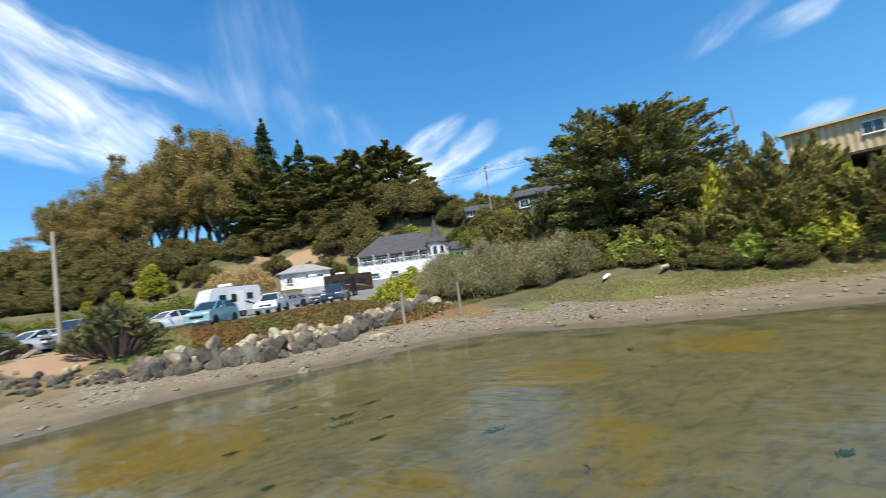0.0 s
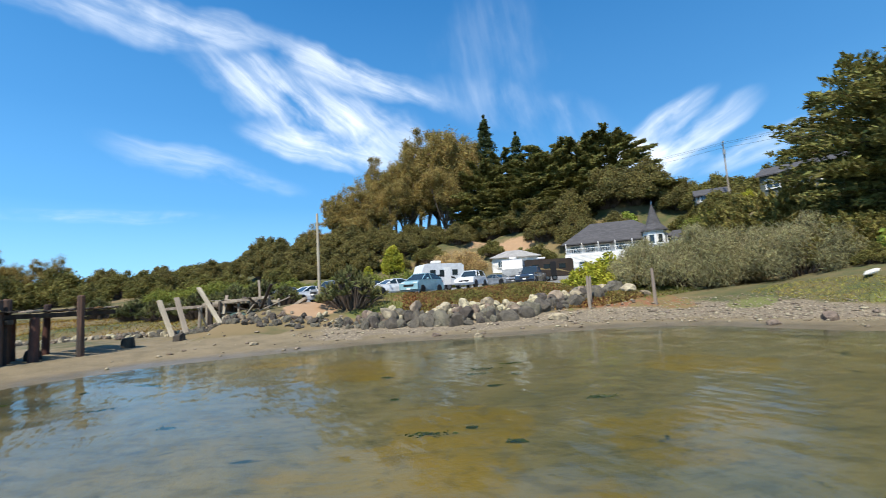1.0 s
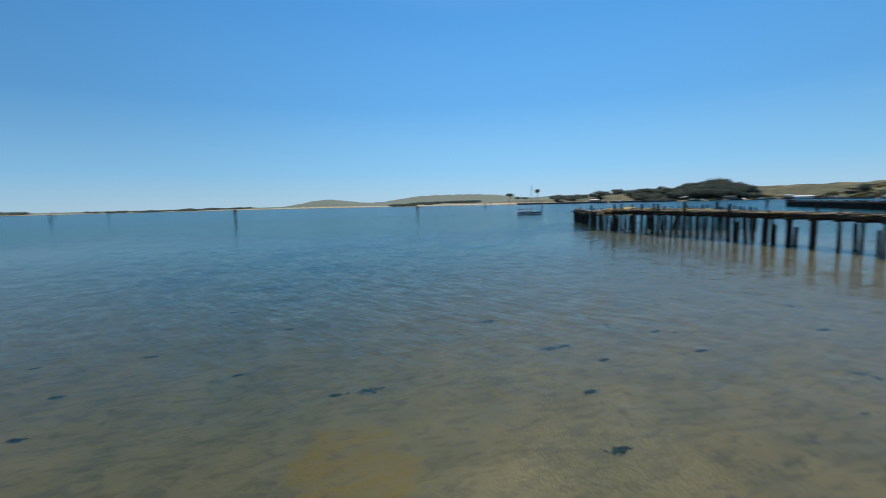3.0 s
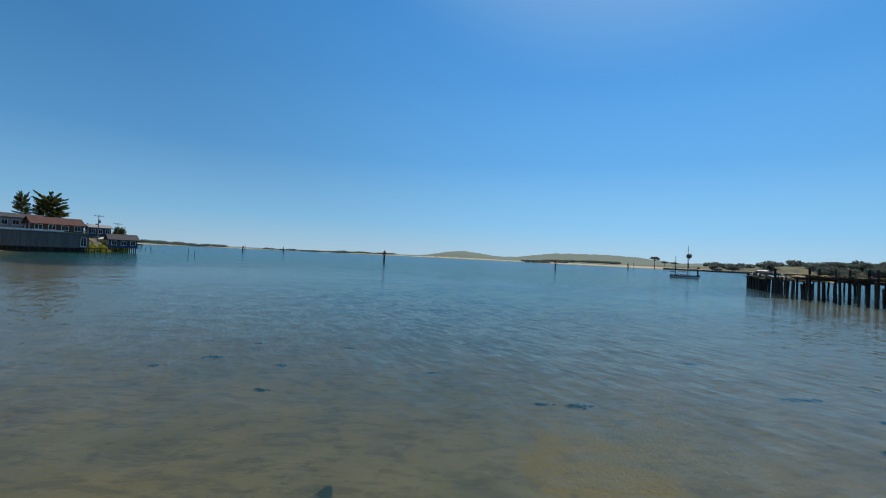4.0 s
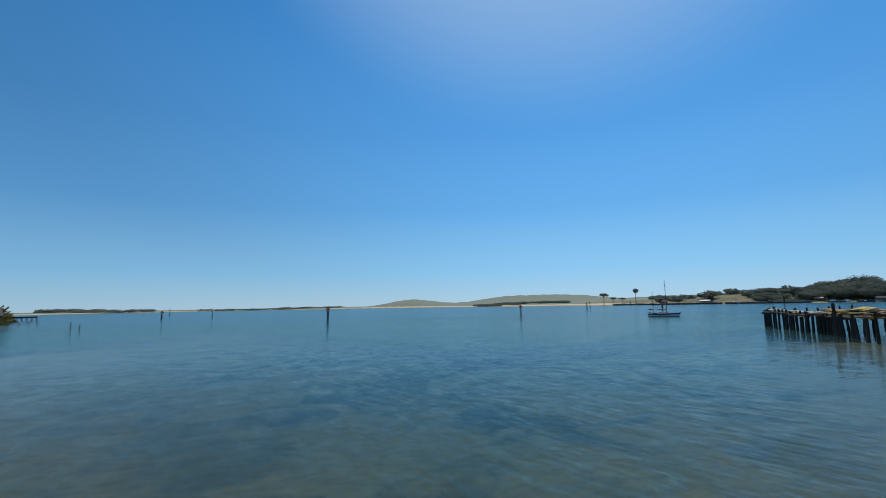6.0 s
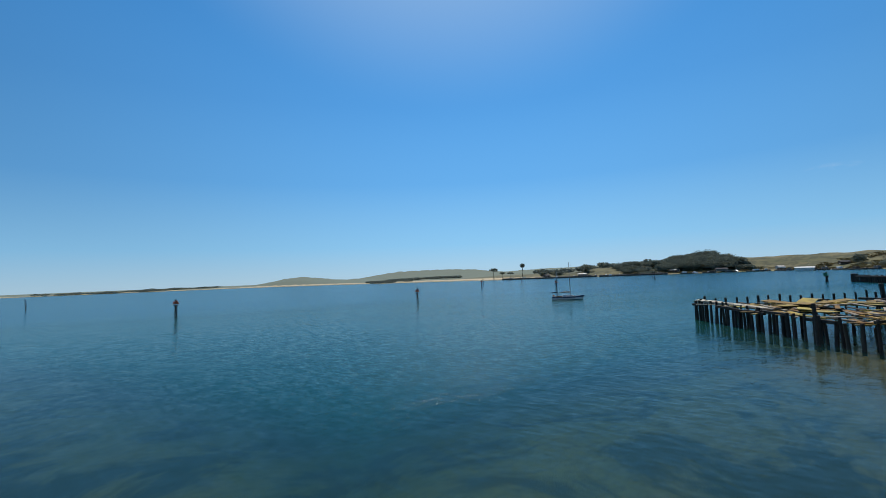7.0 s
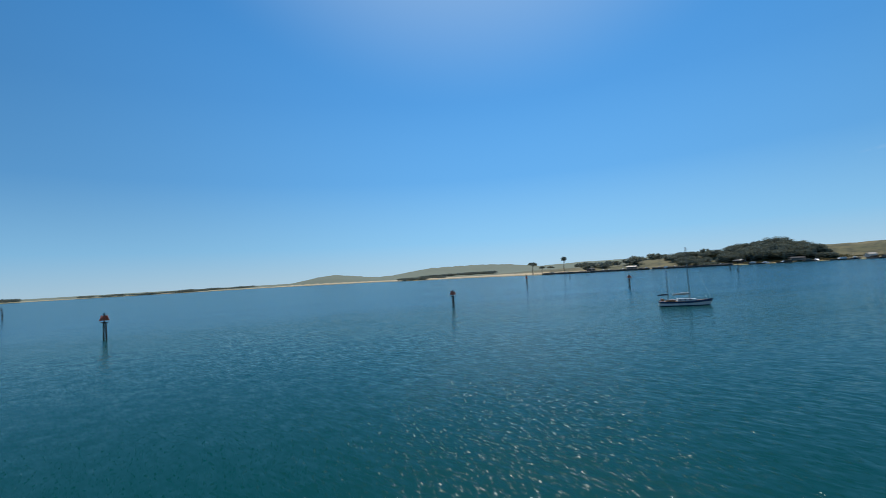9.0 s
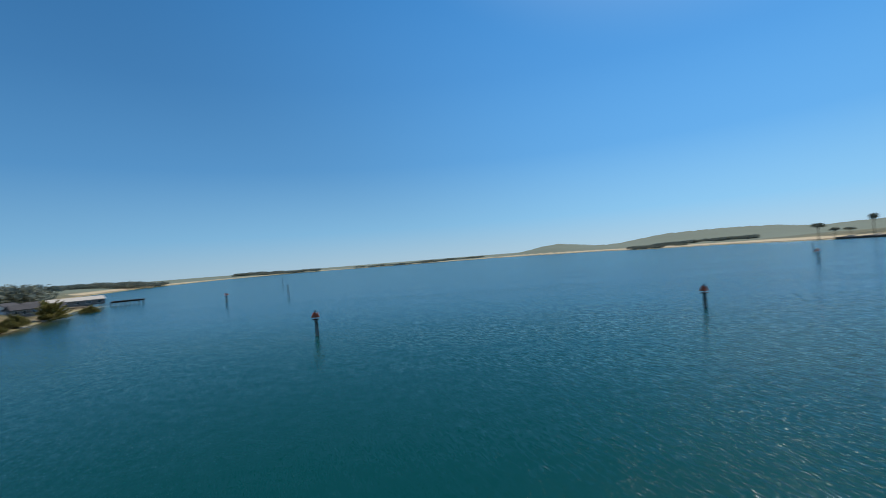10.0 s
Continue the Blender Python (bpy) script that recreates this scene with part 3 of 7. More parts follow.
def water_material():
    m = bpy.data.materials.new("bay_water")
    m.use_nodes = True
    t = NT(m.node_tree)
    m.node_tree.nodes.clear()
    pos = t.n("ShaderNodeNewGeometry").outputs["Position"]
    dep = t.n("ShaderNodeAttribute", attribute_name="depth").outputs["Fac"]
    ridge = t.n("ShaderNodeMapping", ins={0: pos, 2: (0, 0, radians(60))}).outputs[0]      # x along the wave crests, y across
    turned = t.n("ShaderNodeMapping", ins={0: ridge, 3: (0.24, 1.0, 1.0)}).outputs[0]
    exposed = t.n("ShaderNodeAttribute", attribute_name="chop").outputs["Fac"]
    rough_sea = t.math("MINIMUM", exposed, 1.0)
    wind = t.ramp(t.noise(t.n("ShaderNodeMapping", ins={0: pos, 2: (0, 0, radians(-20)), 3: (0.25, 1.4, 1)}).outputs[0], 0.035, 4, 0.6), 0.35, 0.7)
    def slopes(vec, scale, amp, detail=3.0):
        tex = t.n("ShaderNodeTexNoise", ins={"Vector": vec, "Scale": scale, "Detail": detail, "Roughness": 0.6, "Distortion": 0.3})
        s = t.n("ShaderNodeSeparateColor", ins={0: tex.outputs["Color"]}).outputs
        return [t.math("MULTIPLY", t.math("SUBTRACT", s[i], 0.5), amp) for i in (0, 1)]
    strong = t.math("MULTIPLY", t.math("MINIMUM", exposed, 2.4), t.math("ADD", 0.6, t.math("MULTIPLY", wind, 0.7)))
    (ax, ay), (cx_, cy_) = slopes(turned, 11.0, 0.16, 2.0), slopes(pos, 0.9, 0.13)
    across = t.math("ADD", t.math("MULTIPLY", t.math("SUBTRACT", t.noise(turned, 2.9, 3.0, 0.6, 0.5), 0.5), WAVE), t.math("MULTIPLY", t.math("SUBTRACT", t.noise(turned, 7.5, 2.0, 0.6, 0.3), 0.5), 0.7 * WAVE))
    big_x = t.math("ADD", t.math("MULTIPLY", t.math("ADD", ax, t.math("MULTIPLY", across, 0.866)), strong), cx_)
    big_y = t.math("ADD", t.math("MULTIPLY", t.math("ADD", ay, t.math("MULTIPLY", across, 0.5)), strong), cy_)
    crest = t.math("MULTIPLY", t.ramp(t.noise(t.n("ShaderNodeMapping", ins={0: ridge, 3: (0.6, 1.0, 1.0)}).outputs[0], 6.5, 2.0, 0.5), 0.60, 0.63), t.math("MULTIPLY", rough_sea, t.ramp(dep, 0.9, 2.0)))
    gx_, gy_ = slopes(turned, 21.0, 1.5, 1.0)
    big_x = t.math("ADD", big_x, t.math("MULTIPLY", crest, t.math("ADD", gx_, -0.16)))
    big_y = t.math("ADD", big_y, t.math("MULTIPLY", crest, t.math("ADD", gy_, -0.27)))
    bmp = t.n("ShaderNodeVectorMath", ins={0: t.xyz(big_x, big_y, 1.0)})
    bmp.operation = "NORMALIZE"
    clear = t.n("ShaderNodeBsdfTransparent", ins={"Color": t.mix(t.ramp(dep, 0.15, 1.0), (0.93, 0.91, 0.78), (0.50, 0.80, 0.62))})
    # far out the body colour turns bluer, painting in the grazing sky sheen
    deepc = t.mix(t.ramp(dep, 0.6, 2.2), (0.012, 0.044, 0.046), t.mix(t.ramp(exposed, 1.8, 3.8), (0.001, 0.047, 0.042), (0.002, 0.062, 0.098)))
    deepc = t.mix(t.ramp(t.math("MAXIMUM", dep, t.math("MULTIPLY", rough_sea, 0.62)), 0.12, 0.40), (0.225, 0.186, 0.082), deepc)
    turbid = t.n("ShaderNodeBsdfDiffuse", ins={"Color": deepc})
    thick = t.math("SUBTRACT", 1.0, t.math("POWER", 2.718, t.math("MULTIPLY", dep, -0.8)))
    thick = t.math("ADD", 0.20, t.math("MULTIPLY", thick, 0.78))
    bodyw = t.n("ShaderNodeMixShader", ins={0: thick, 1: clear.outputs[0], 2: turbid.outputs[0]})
    shine = t.n("ShaderNodeBsdfGlossy", ins={"Color": (0.84, 0.95, 1.0, 1), "Roughness": t.math("ADD", t.math("ADD", 0.09, t.math("MULTIPLY", rough_sea, 0.03)), t.math("MULTIPLY", crest, 0.08)), "Normal": bmp.outputs[0]})
    fres = t.n("ShaderNodeFresnel", ins={"IOR": 1.33, "Normal": bmp.outputs[0]})
    sheen = t.math("MINIMUM", fres.outputs[0], t.math("SUBTRACT", 0.92, t.math("MULTIPLY", rough_sea, 0.24)))
    sheen = t.math("MULTIPLY", sheen, t.math("SUBTRACT", 1.06, t.math("MULTIPLY", rough_sea, 0.38)))
    out = t.n("ShaderNodeMixShader", ins={0: sheen, 1: bodyw.outputs[0], 2: shine.outputs[0]})
    t.n("ShaderNodeOutputMaterial", ins={"Surface": out.outputs[0]})
    return m


wp, wf = sheet("water", 260, 260, 5.0, 10.0, 0, 3000)
ws = inland(wp)
wz = height(wp, ws)
keep = (ws[wf] < 60).any(1) & (wp[wf][:, :, 1].min(1) > -60)
water = from_arrays("water", np.column_stack([wp, np.zeros(len(wp))]), wf[keep], water_material(), smooth=True)
tagged(water, "shallow brown to deep teal bay water with small ripples", "water", kind="structure")
at = water.data.attributes.new("depth", "FLOAT", "POINT")
at.data.foreach_set("value", np.maximum(-wz, 0).astype(np.float32))
at = water.data.attributes.new("chop", "FLOAT", "POINT")
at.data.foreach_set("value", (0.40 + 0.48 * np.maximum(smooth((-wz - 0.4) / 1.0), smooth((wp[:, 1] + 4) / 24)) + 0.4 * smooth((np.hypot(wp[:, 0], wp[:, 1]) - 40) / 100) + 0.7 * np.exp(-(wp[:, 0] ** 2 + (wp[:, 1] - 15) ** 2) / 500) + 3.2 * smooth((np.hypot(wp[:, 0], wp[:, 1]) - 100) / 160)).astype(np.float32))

# ---- plants and stones ----
def spray(blobs, size, seed, flat=0.0, droop=0.0, shell=0.55, slim=0.42):
    """Leaf sprays, each a small kite, in soft ellipsoids given as x, y, z, rx, ry, rz, count."""
    r = np.random.RandomState(seed)
    P, S = [], []
    for x, y, z, rx, ry, rz, n in blobs:
        n = int(n)
        d = r.normal(size=(n, 3))
        d /= np.linalg.norm(d, axis=1)[:, None] + 1e-9
        d *= (shell + (1 - shell) * r.rand(n) ** 0.6)[:, None] * r.uniform(0.62, 1.34, n)[:, None]
        P.append(d * (rx, ry, rz) + (x, y, z))
        S.append(np.full(n, size))
    P, S = np.concatenate(P), np.concatenate(S)
    n = len(P)
    a = r.normal(size=(n, 3))
    a[:, 2] *= 1 - flat
    a[:, 2] -= droop
    a /= np.linalg.norm(a, axis=1)[:, None] + 1e-9
    b = np.cross(a, r.normal(size=(n, 3)))
    if flat:
        b[:, 2] *= 1 - flat * 0.7
    b /= np.linalg.norm(b, axis=1)[:, None] + 1e-9
    S = S * r.uniform(0.6, 1.45, n)
    a, b = a * S[:, None], b * (S * slim)[:, None]
    V = np.stack([P - a, P + b - 0.15 * a, P + a, P - b - 0.15 * a], 1).reshape(-1, 3)
    return V, np.arange(4 * n).reshape(-1, 4)


def limb(mb, p0, p1, r0, r1, rng, n=6, steps=4, bow=0.1, up=0.0):
    p0, p1 = Vector(p0), Vector(p1)
    span = (p1 - p0).length
    off = Vector((rng.uniform(-1, 1), rng.uniform(-1, 1), up)) * span * bow
    pts = [p0.lerp(p1, k / steps) + off * sin(pi * k / steps) for k in range(steps + 1)]
    mb.tube(pts, [r0 + (r1 - r0) * k / steps for k in range(steps + 1)], n, m=None)
    return pts


def tree_thing(name, label, category, trunk_mb, trunk_mat, blobs, leaf_mat, size, seed, group="", **kw):
    t = thing(name, label, category, group=group)
    trunk_mb.make("trunk", trunk_mat, t, smooth=True)
    V, F = spray(blobs, size, seed, **kw)
    from_arrays("crown", V, F, leaf_mat, t)
    return t


def eucalyptus(seed, h=30.0, w=8.0, name="eucalyptus_tree"):
    g = random.Random(seed)
    mb, blobs = MB(), []
    fork = h * g.uniform(0.2, 0.3)
    lean = Vector((g.uniform(-1, 1), g.uniform(-1, 1), 0)) * 0.06 * h
    limb(mb, (0, 0, -0.6), Vector((0, 0, fork)) + lean * 0.4, 0.019 * h, 0.013 * h, g, 8, 5, 0.03)
    for k in range(8):
        a = 2 * pi * (k + g.uniform(-0.3, 0.3)) / 8
        tip = Vector((cos(a) * w * g.uniform(0.25, 0.62), sin(a) * w * g.uniform(0.25, 0.62), h * g.uniform(0.50, 0.97))) + lean
        pts = limb(mb, Vector((0, 0, fork * g.uniform(0.8, 1.0))) + lean * 0.4, tip, 0.0085 * h, 0.0025 * h, g, 6, 5, 0.1, 0.3)
        for q, fr in ((pts[3], 0.8), (pts[4], 1.0), (pts[5], 1.1)):
            for _ in range(3):
                o = Vector((g.uniform(-1, 1), g.uniform(-1, 1), g.uniform(-0.9, 0.6))) * w * 0.30
                rr = w * g.uniform(0.13, 0.25) * fr
                blobs.append((*(q + o), rr, rr, rr * g.uniform(0.8, 1.5), 520))
                if g.random() < 0.4:
                    limb(mb, q, q + o, 0.002 * h, 0.0008 * h, g, 4, 2)
    return tree_thing(name, "tall eucalyptus with olive-brown foliage and pale bare trunk", "tree", mb, pale_bark(), blobs, leaf("eucalyptus_leaves", (0.285, 0.212, 0.080), (0.145, 0.125, 0.048)), 0.21, seed, "hillside trees", droop=0.8, shell=0.12)


def feather_tree(name, label, seed, h, w, n, low, rise, leafm, category="tree", group="hillside trees", size=0.3, per=26, shoots=7, lean=(0.0, 0.0), trunk=0.024, flat=0.0, fluff=0.10):
    """A conifer of many rising limbs, each with side shoots that carry the needles."""
    g = random.Random(seed)
    r = np.random.RandomState(seed)
    mb, P, A = MB(), [], []
    top = Vector((lean[0], lean[1], h * 0.86))
    limb(mb, (0, 0, -0.8), top, trunk * h, 0.005 * h, g, 8, 6, 0.04)
    for k in range(n):
        f = (k + 0.5) / n
        root = Vector((0, 0, 0)).lerp(top, 0.06 + 0.9 * f ** 1.15)
        a = 2.399 * k + g.uniform(-0.3, 0.3)
        elev = radians(rise[0] + (rise[1] - rise[0]) * f + g.uniform(-9, 9))
        reach = w * (low + (1 - low) * sin(pi * min(1.0, 0.30 + 0.70 * f))) * g.uniform(0.62, 1.08)
        d = Vector((cos(a) * cos(elev), sin(a) * cos(elev), sin(elev)))
        pts = limb(mb, root, root + d * reach, 0.0055 * h * (1.1 - 0.6 * f), 0.0012 * h, g, 5, 5, 0.06, -0.5 if not flat else 0.6)
        for j in range(shoots):
            q = 0.32 + 0.68 * (j + g.random()) / shoots
            i = min(4, int(q * 5))
            s0 = pts[i].lerp(pts[i + 1], q * 5 - i)
            turn = g.choice((-1, 1)) * g.uniform(0.25, 0.85)
            sd = Vector((d.x * cos(turn) - d.y * sin(turn), d.x * sin(turn) + d.y * cos(turn), d.z * (1 - flat) + g.uniform(-0.05, 0.28))).normalized()
            sl = reach * g.uniform(0.16, 0.30) * (1.25 - 0.5 * q)
            u = r.rand(per)[:, None]
            sp = fluff * sl + 0.10
            P.append(np.array(s0)[None] + np.array(sd)[None] * sl * u + r.normal(0, sp, (per, 3)) * (1.15 - u) * (1, 1, 0.55))
            A.append(np.array(sd)[None] + r.normal(0, 0.42, (per, 3)))
            if j % 3 == 0:
                mb.tube([s0, s0 + sd * sl], [0.0012 * h, 0.0004 * h], 4)
    P, A = np.concatenate(P), np.concatenate(A)
    A /= np.linalg.norm(A, axis=1)[:, None]
    B = np.cross(A, r.normal(size=A.shape))
    B /= np.linalg.norm(B, axis=1)[:, None] + 1e-9
    S = (size * r.uniform(0.6, 1.4, len(P)))[:, None]
    V = np.stack([P - A * S, P + B * S * 0.34, P + A * S, P - B * S * 0.34], 1).reshape(-1, 3)
    t = thing(name, label, category, group=group)
    mb.make("trunk", bark(), t, smooth=True)
    from_arrays("crown", V, np.arange(len(V)).reshape(-1, 4), leafm, t)
    return t


needles = lambda: leaf("cypress_needles", (0.215, 0.202, 0.060), (0.128, 0.126, 0.040))


def fir(seed, h=30.0, w=4.6):
    g = random.Random(seed)
    mb, blobs = MB(), []
    mb.tube([(0, 0, -0.5), (0.1, 0, h * 0.5), (0, 0.1, h)], [0.45, 0.28, 0.04], 8)
    for k in range(40):
        f = k / 39
        z = h * (0.16 + 0.83 * f) + g.uniform(-0.4, 0.4)
        for j in range(4):
            reach = (w * (1 - f) ** 0.75 + 0.35) * g.uniform(0.55, 1.15)
            a = j * 1.2566 + k * 0.7 + g.uniform(-0.2, 0.2)
            q = Vector((cos(a) * reach * 0.6, sin(a) * reach * 0.6, z - 0.2))
            mb.tube([(0, 0, z), (cos(a) * reach, sin(a) * reach, z - 0.35)], [0.05, 0.012], 4)
            blobs.append((*q, reach * 0.55, reach * 0.55, 0.55, 70))
    return tree_thing("fir_tree", "tall dark pointed conifer on the hill crest", "tree", mb, bark(), blobs, leaf("fir_needles", (0.062, 0.082, 0.036), (0.035, 0.048, 0.022)), 0.34, seed, "hillside trees", flat=0.5, shell=0.2)


def bush(name, label, seed, rx, ry, h, leafm, size=0.16, n=26, per=150, category="shrub", woody=True, droop=0.0, slim=0.42, group="shrubs on the bank", lump=0.36, shell=0.55):
    g = random.Random(seed)
    mb, blobs = MB(), []
    for k in range(n):
        a, q = g.uniform(0, 2 * pi), g.random() ** 0.5
        x, y = cos(a) * rx * q * 0.85, sin(a) * ry * q * 0.85
        top = h * (1 - 0.55 * q * q) * g.uniform(0.7, 1.05)
        rr = min(rx, ry, h) * g.uniform(lump * 0.6, lump)
        blobs.append((x, y, max(top - rr, rr * 0.6), rr, rr, rr * 0.9, per))
        blobs.append((x * 1.05, y * 1.05, max(top * 0.45, rr * 0.5), rr, rr, rr, per * 0.6))
        if woody:
            limb(mb, (x * 0.25, y * 0.25, -0.3), (x, y, top - rr * 0.5), 0.05 + 0.01 * h, 0.012, g, 5, 3, 0.12)
    t = thing(name, label, category, group=group)
    if not mb.v:
        mb.tube([(0, 0, -0.3), (0, 0, h * 0.5)], [0.08, 0.03], 6)
    tagged(mb.make("branchwork", bark(), t), kind="stuff")
    V, F = spray(blobs, size, seed, droop=droop, slim=slim, shell=shell)
    from_arrays("leaves", V, F, leafm, t)
    return t


def put(ob, x, y, rz=0.0, s=1.0, z=None, sz=None):
    ob.matrix_basis = Matrix.Translation((x, y, ground_z(x, y) if z is None else z)) @ pose(0, 0, 0, 0, 0, rz) @ Matrix.Diagonal((s, s, sz or s, 1))
    return ob


def again(ob, x, y, rz=0.0, s=1.0, z=None, sz=None):
    """One more of the same thing, elsewhere."""
    c = copy_thing(ob, Matrix.Identity(4))
    return put(c, x, y, rz, s, z, sz)


# eucalyptus stand on the hill: x, y, top
eucs = [eucalyptus(1, 30, 9), eucalyptus(2, 28, 8), eucalyptus(3, 32, 9.5)]
STAND = [(33, -110, 25), (30, -114, 31), (26, -112, 34), (22, -117, 39), (19, -113, 40), (15, -119, 45), (11, -115, 46), (8, -121, 50), (3, -118, 51), (-2, -122, 54), (-5, -116, 51), (1, -112, 43), (24, -106, 29), (16, -107, 35), (52, -145, 23), (60, -148, 22), (46, -138, 21), (70, -150, 19), (35, -106, 21), (28, -110, 32), (20, -112, 38), (13, -113, 43), (6, -115, 48), (-1, -116, 51), (25, -118, 37), (17, -120, 43), (10, -122, 48), (2, -123, 52), (-7, -121, 52)]
for k, (x, y, top) in enumerate(STAND):
    z = ground_z(x, y)
    sc = (top - z) / (30, 28, 32)[k % 3]
    if k < 3:
        put(eucs[k], x, y, 50 * k, max(sc, 0.62), sz=sc)
    else:
        again(eucs[k % 3], x, y, 77 * k, max(sc, 0.62), sz=sc)
firs = fir(5, 32, 6.4)
put(firs, -12.5, -119, 0, 1.0, sz=(55 - ground_z(-12.5, -119)) / 32)
again(firs, -20.5, -114, 40, 0.85, sz=(47.5 - ground_z(-20.5, -114)) / 32)
cyps = [feather_tree("cypress_tree", "dark wind-shaped cypress with layered flat crown", 7 + k, (26, 26, 24)[k], (10.5, 11.5, 11)[k], 96, 0.66, (0, 24), needles(), size=0.40, per=95, shoots=10, flat=0.75, fluff=0.24) for k in range(3)]
PINES = [(-16, -116, 43), (-23, -110, 40), (-28, -109, 43), (-36, -107, 45), (-43, -104, 44), (-18, -106, 33), (-9, -112, 39), (-31, -97, 29), (-45, -93, 25)]
for k, (x, y, top) in enumerate(PINES):
    sc = (top - ground_z(x, y)) / (26, 26, 24)[k % 3]
    (put(cyps[k], x, y, 30 * k, 0.95, sz=sc) if k < 3 else again(cyps[k % 3], x, y, 61 * k, 0.95, sz=sc))

# dark growth that fills the hillside below the tall trees
dark = leaf("dark_hillside_leaves", (0.205, 0.170, 0.056), (0.115, 0.105, 0.038))
olive = leaf("olive_scrub_leaves", (0.155, 0.140, 0.048), (0.090, 0.090, 0.030))
green = leaf("green_hedge_leaves", (0.18, 0.195, 0.042), (0.105, 0.125, 0.03))
yellow = leaf("yellow_green_leaves", (0.31, 0.30, 0.035), (0.17, 0.19, 0.03))
straw = leaf("straw_coloured_twigs", (0.42, 0.31, 0.16), (0.28, 0.20, 0.10))
grey_green = leaf("grey_willow_leaves", (0.32, 0.285, 0.145), (0.19, 0.178, 0.088), 0.4)
grove = bush("hillside_thicket", "dense dark thicket on the hillside", 21, 6, 5, 8, dark, 0.19, 64, 260, group="hillside thickets", lump=0.25, shell=0.3, droop=0.3)
put(grove, 28, -100, 0, 1.0)
for k, (x, y, s) in enumerate([(36, -102, 1.0), (20, -101, 0.9), (13, -98, 0.8), (4, -104, 0.7), (-4, -106, 0.7), (-21, -99, 1.0), (-27, -93, 1.2), (-35, -90, 1.25), (-40, -88, 1.1), (44, -108, 1.0), (52, -118, 1.1), (-16, -101, 0.8), (-48, -84, 0.9), (32, -93, 0.8), (40, -95, 0.9), (24, -96, 0.9), (-45, -92, 1.3), (60, -125, 1.0), (8, -101, 0.75), (-1, -99, 0.7), (-10, -104, 0.8), (-13, -108, 0.9), (17, -104, 0.9), (10, -108, 0.9), (24, -103, 1.0), (-24, -103, 1.1), (-31, -99, 1.2), (30, -108, 1.1), (2, -113, 0.8), (-6, -110, 0.8), (38, -110, 1.0), (20, -92, 0.7), (27, -90, 0.7), (-26, -86, 0.9), (-33, -82, 0.8), (-20, -92, 0.8), (46, -100, 0.9), (66, -115, 0.9), (34, -86, 0.6)]):
    again(grove, x, y, 70 * k, s)
scrub = bush("olive_scrub_bush", "olive scrub bush on the slope", 22, 4, 4, 5, olive, 0.16, 44, 210, group="slope scrub", lump=0.26, shell=0.3)
put(scrub, 6, -93, 0, 1)
for k, (x, y, s) in enumerate([(-13, -88, 0.9), (-17, -86, 1.0), (-50, -78, 1.2), (-56, -82, 1.2), (-53, -70, 1.1), (-60, -74, 1.2), (-44, -74, 1.0), (-62, -62, 1.3), (-55, -60, 1.1), (-42, -62, 0.9), (-49, -86, 1.0), (45, -80, 1.0), (55, -88, 1.1), (70, -95, 1.2), (35, -78, 0.8), (82, -92, 1.2), (-48, -56, 1.0), (-40, -56, 0.9), (-58, -48, 1.1), (-8, -93, 0.8), (14, -92, 0.9)]):
    again(scrub, x, y, 53 * k, s)
hedge = bush("rounded_green_hedge", "rounded clipped green hedge beside the car park", 23, 3.6, 2.6, 2.7, green, 0.12, 40, 240, group="hedges by the car park", lump=0.5)
put(hedge, 15, -56, 0, 1.15)
for k, (x, y, s) in enumerate([(9.5, -57, 1.2), (20, -54, 1.0), (25, -52, 1.0), (30, -52, 1.0), (5, -59, 1.25), (37, -58, 1.1), (44, -66, 1.1), (-40, -62, 1.4), (52, -70, 1.1), (-30, -58, 0.8)]):
    again(hedge, x, y, 41 * k, s)
ivy = bush("ivy_covered_tree", "bright yellow-green ivy-covered tree stump", 24, 2.3, 2.3, 6.6, yellow, 0.2, 46, 150, "tree")
put(ivy, 13.6, -84, 0, 0.95, z=7.0, sz=1.15)
dry = bush("dry_straw_bush", "large straw-coloured leafless bush by the house", 25, 4.2, 3.2, 4.6, straw, 0.26, 30, 190, slim=0.12)
put(dry, -0.8, -78, 0, 1.15)
again(dry, 3.4, -76, 90, 0.95)
for k, (x, y, s) in enumerate([(18, -78, 0.7), (21, -74, 0.6)]):
    again(ivy, x, y, 80 * k, s * 0.55)

leafy = bush("broadleaf_green_bush", "fresh green broadleaf bush at the foot of the bank", 42, 1.8, 1.6, 2.4, leaf("fresh_green_leaves", (0.22, 0.26, 0.05), (0.12, 0.16, 0.035)), 0.2, 20, 110)

# grey willow thicket above the beach
willow = bush("grey_willow_thicket", "grey-green willow thicket above the gravel beach", 31, 5.0, 3.4, 4.6, grey_green, 0.17, 60, 520, slim=0.10, droop=-1.1, shell=0.3)
put(willow, -15.2, -28.0, 15, 1.0, sz=1.15)
again(willow, -20.5, -23.8, 120, 0.95, sz=1.1)
again(willow, -12.8, -30.5, 200, 0.85, sz=1.05)
again(willow, -18.5, -30.5, 290, 1.1, sz=1.3)
gold = bush("yellow_flowering_bush", "yellow-green flowering bush beside the willow thicket", 32, 2.0, 1.8, 2.2, yellow, 0.14, 18, 140)
put(gold, -9.8, -32.0, 0, 1.6)
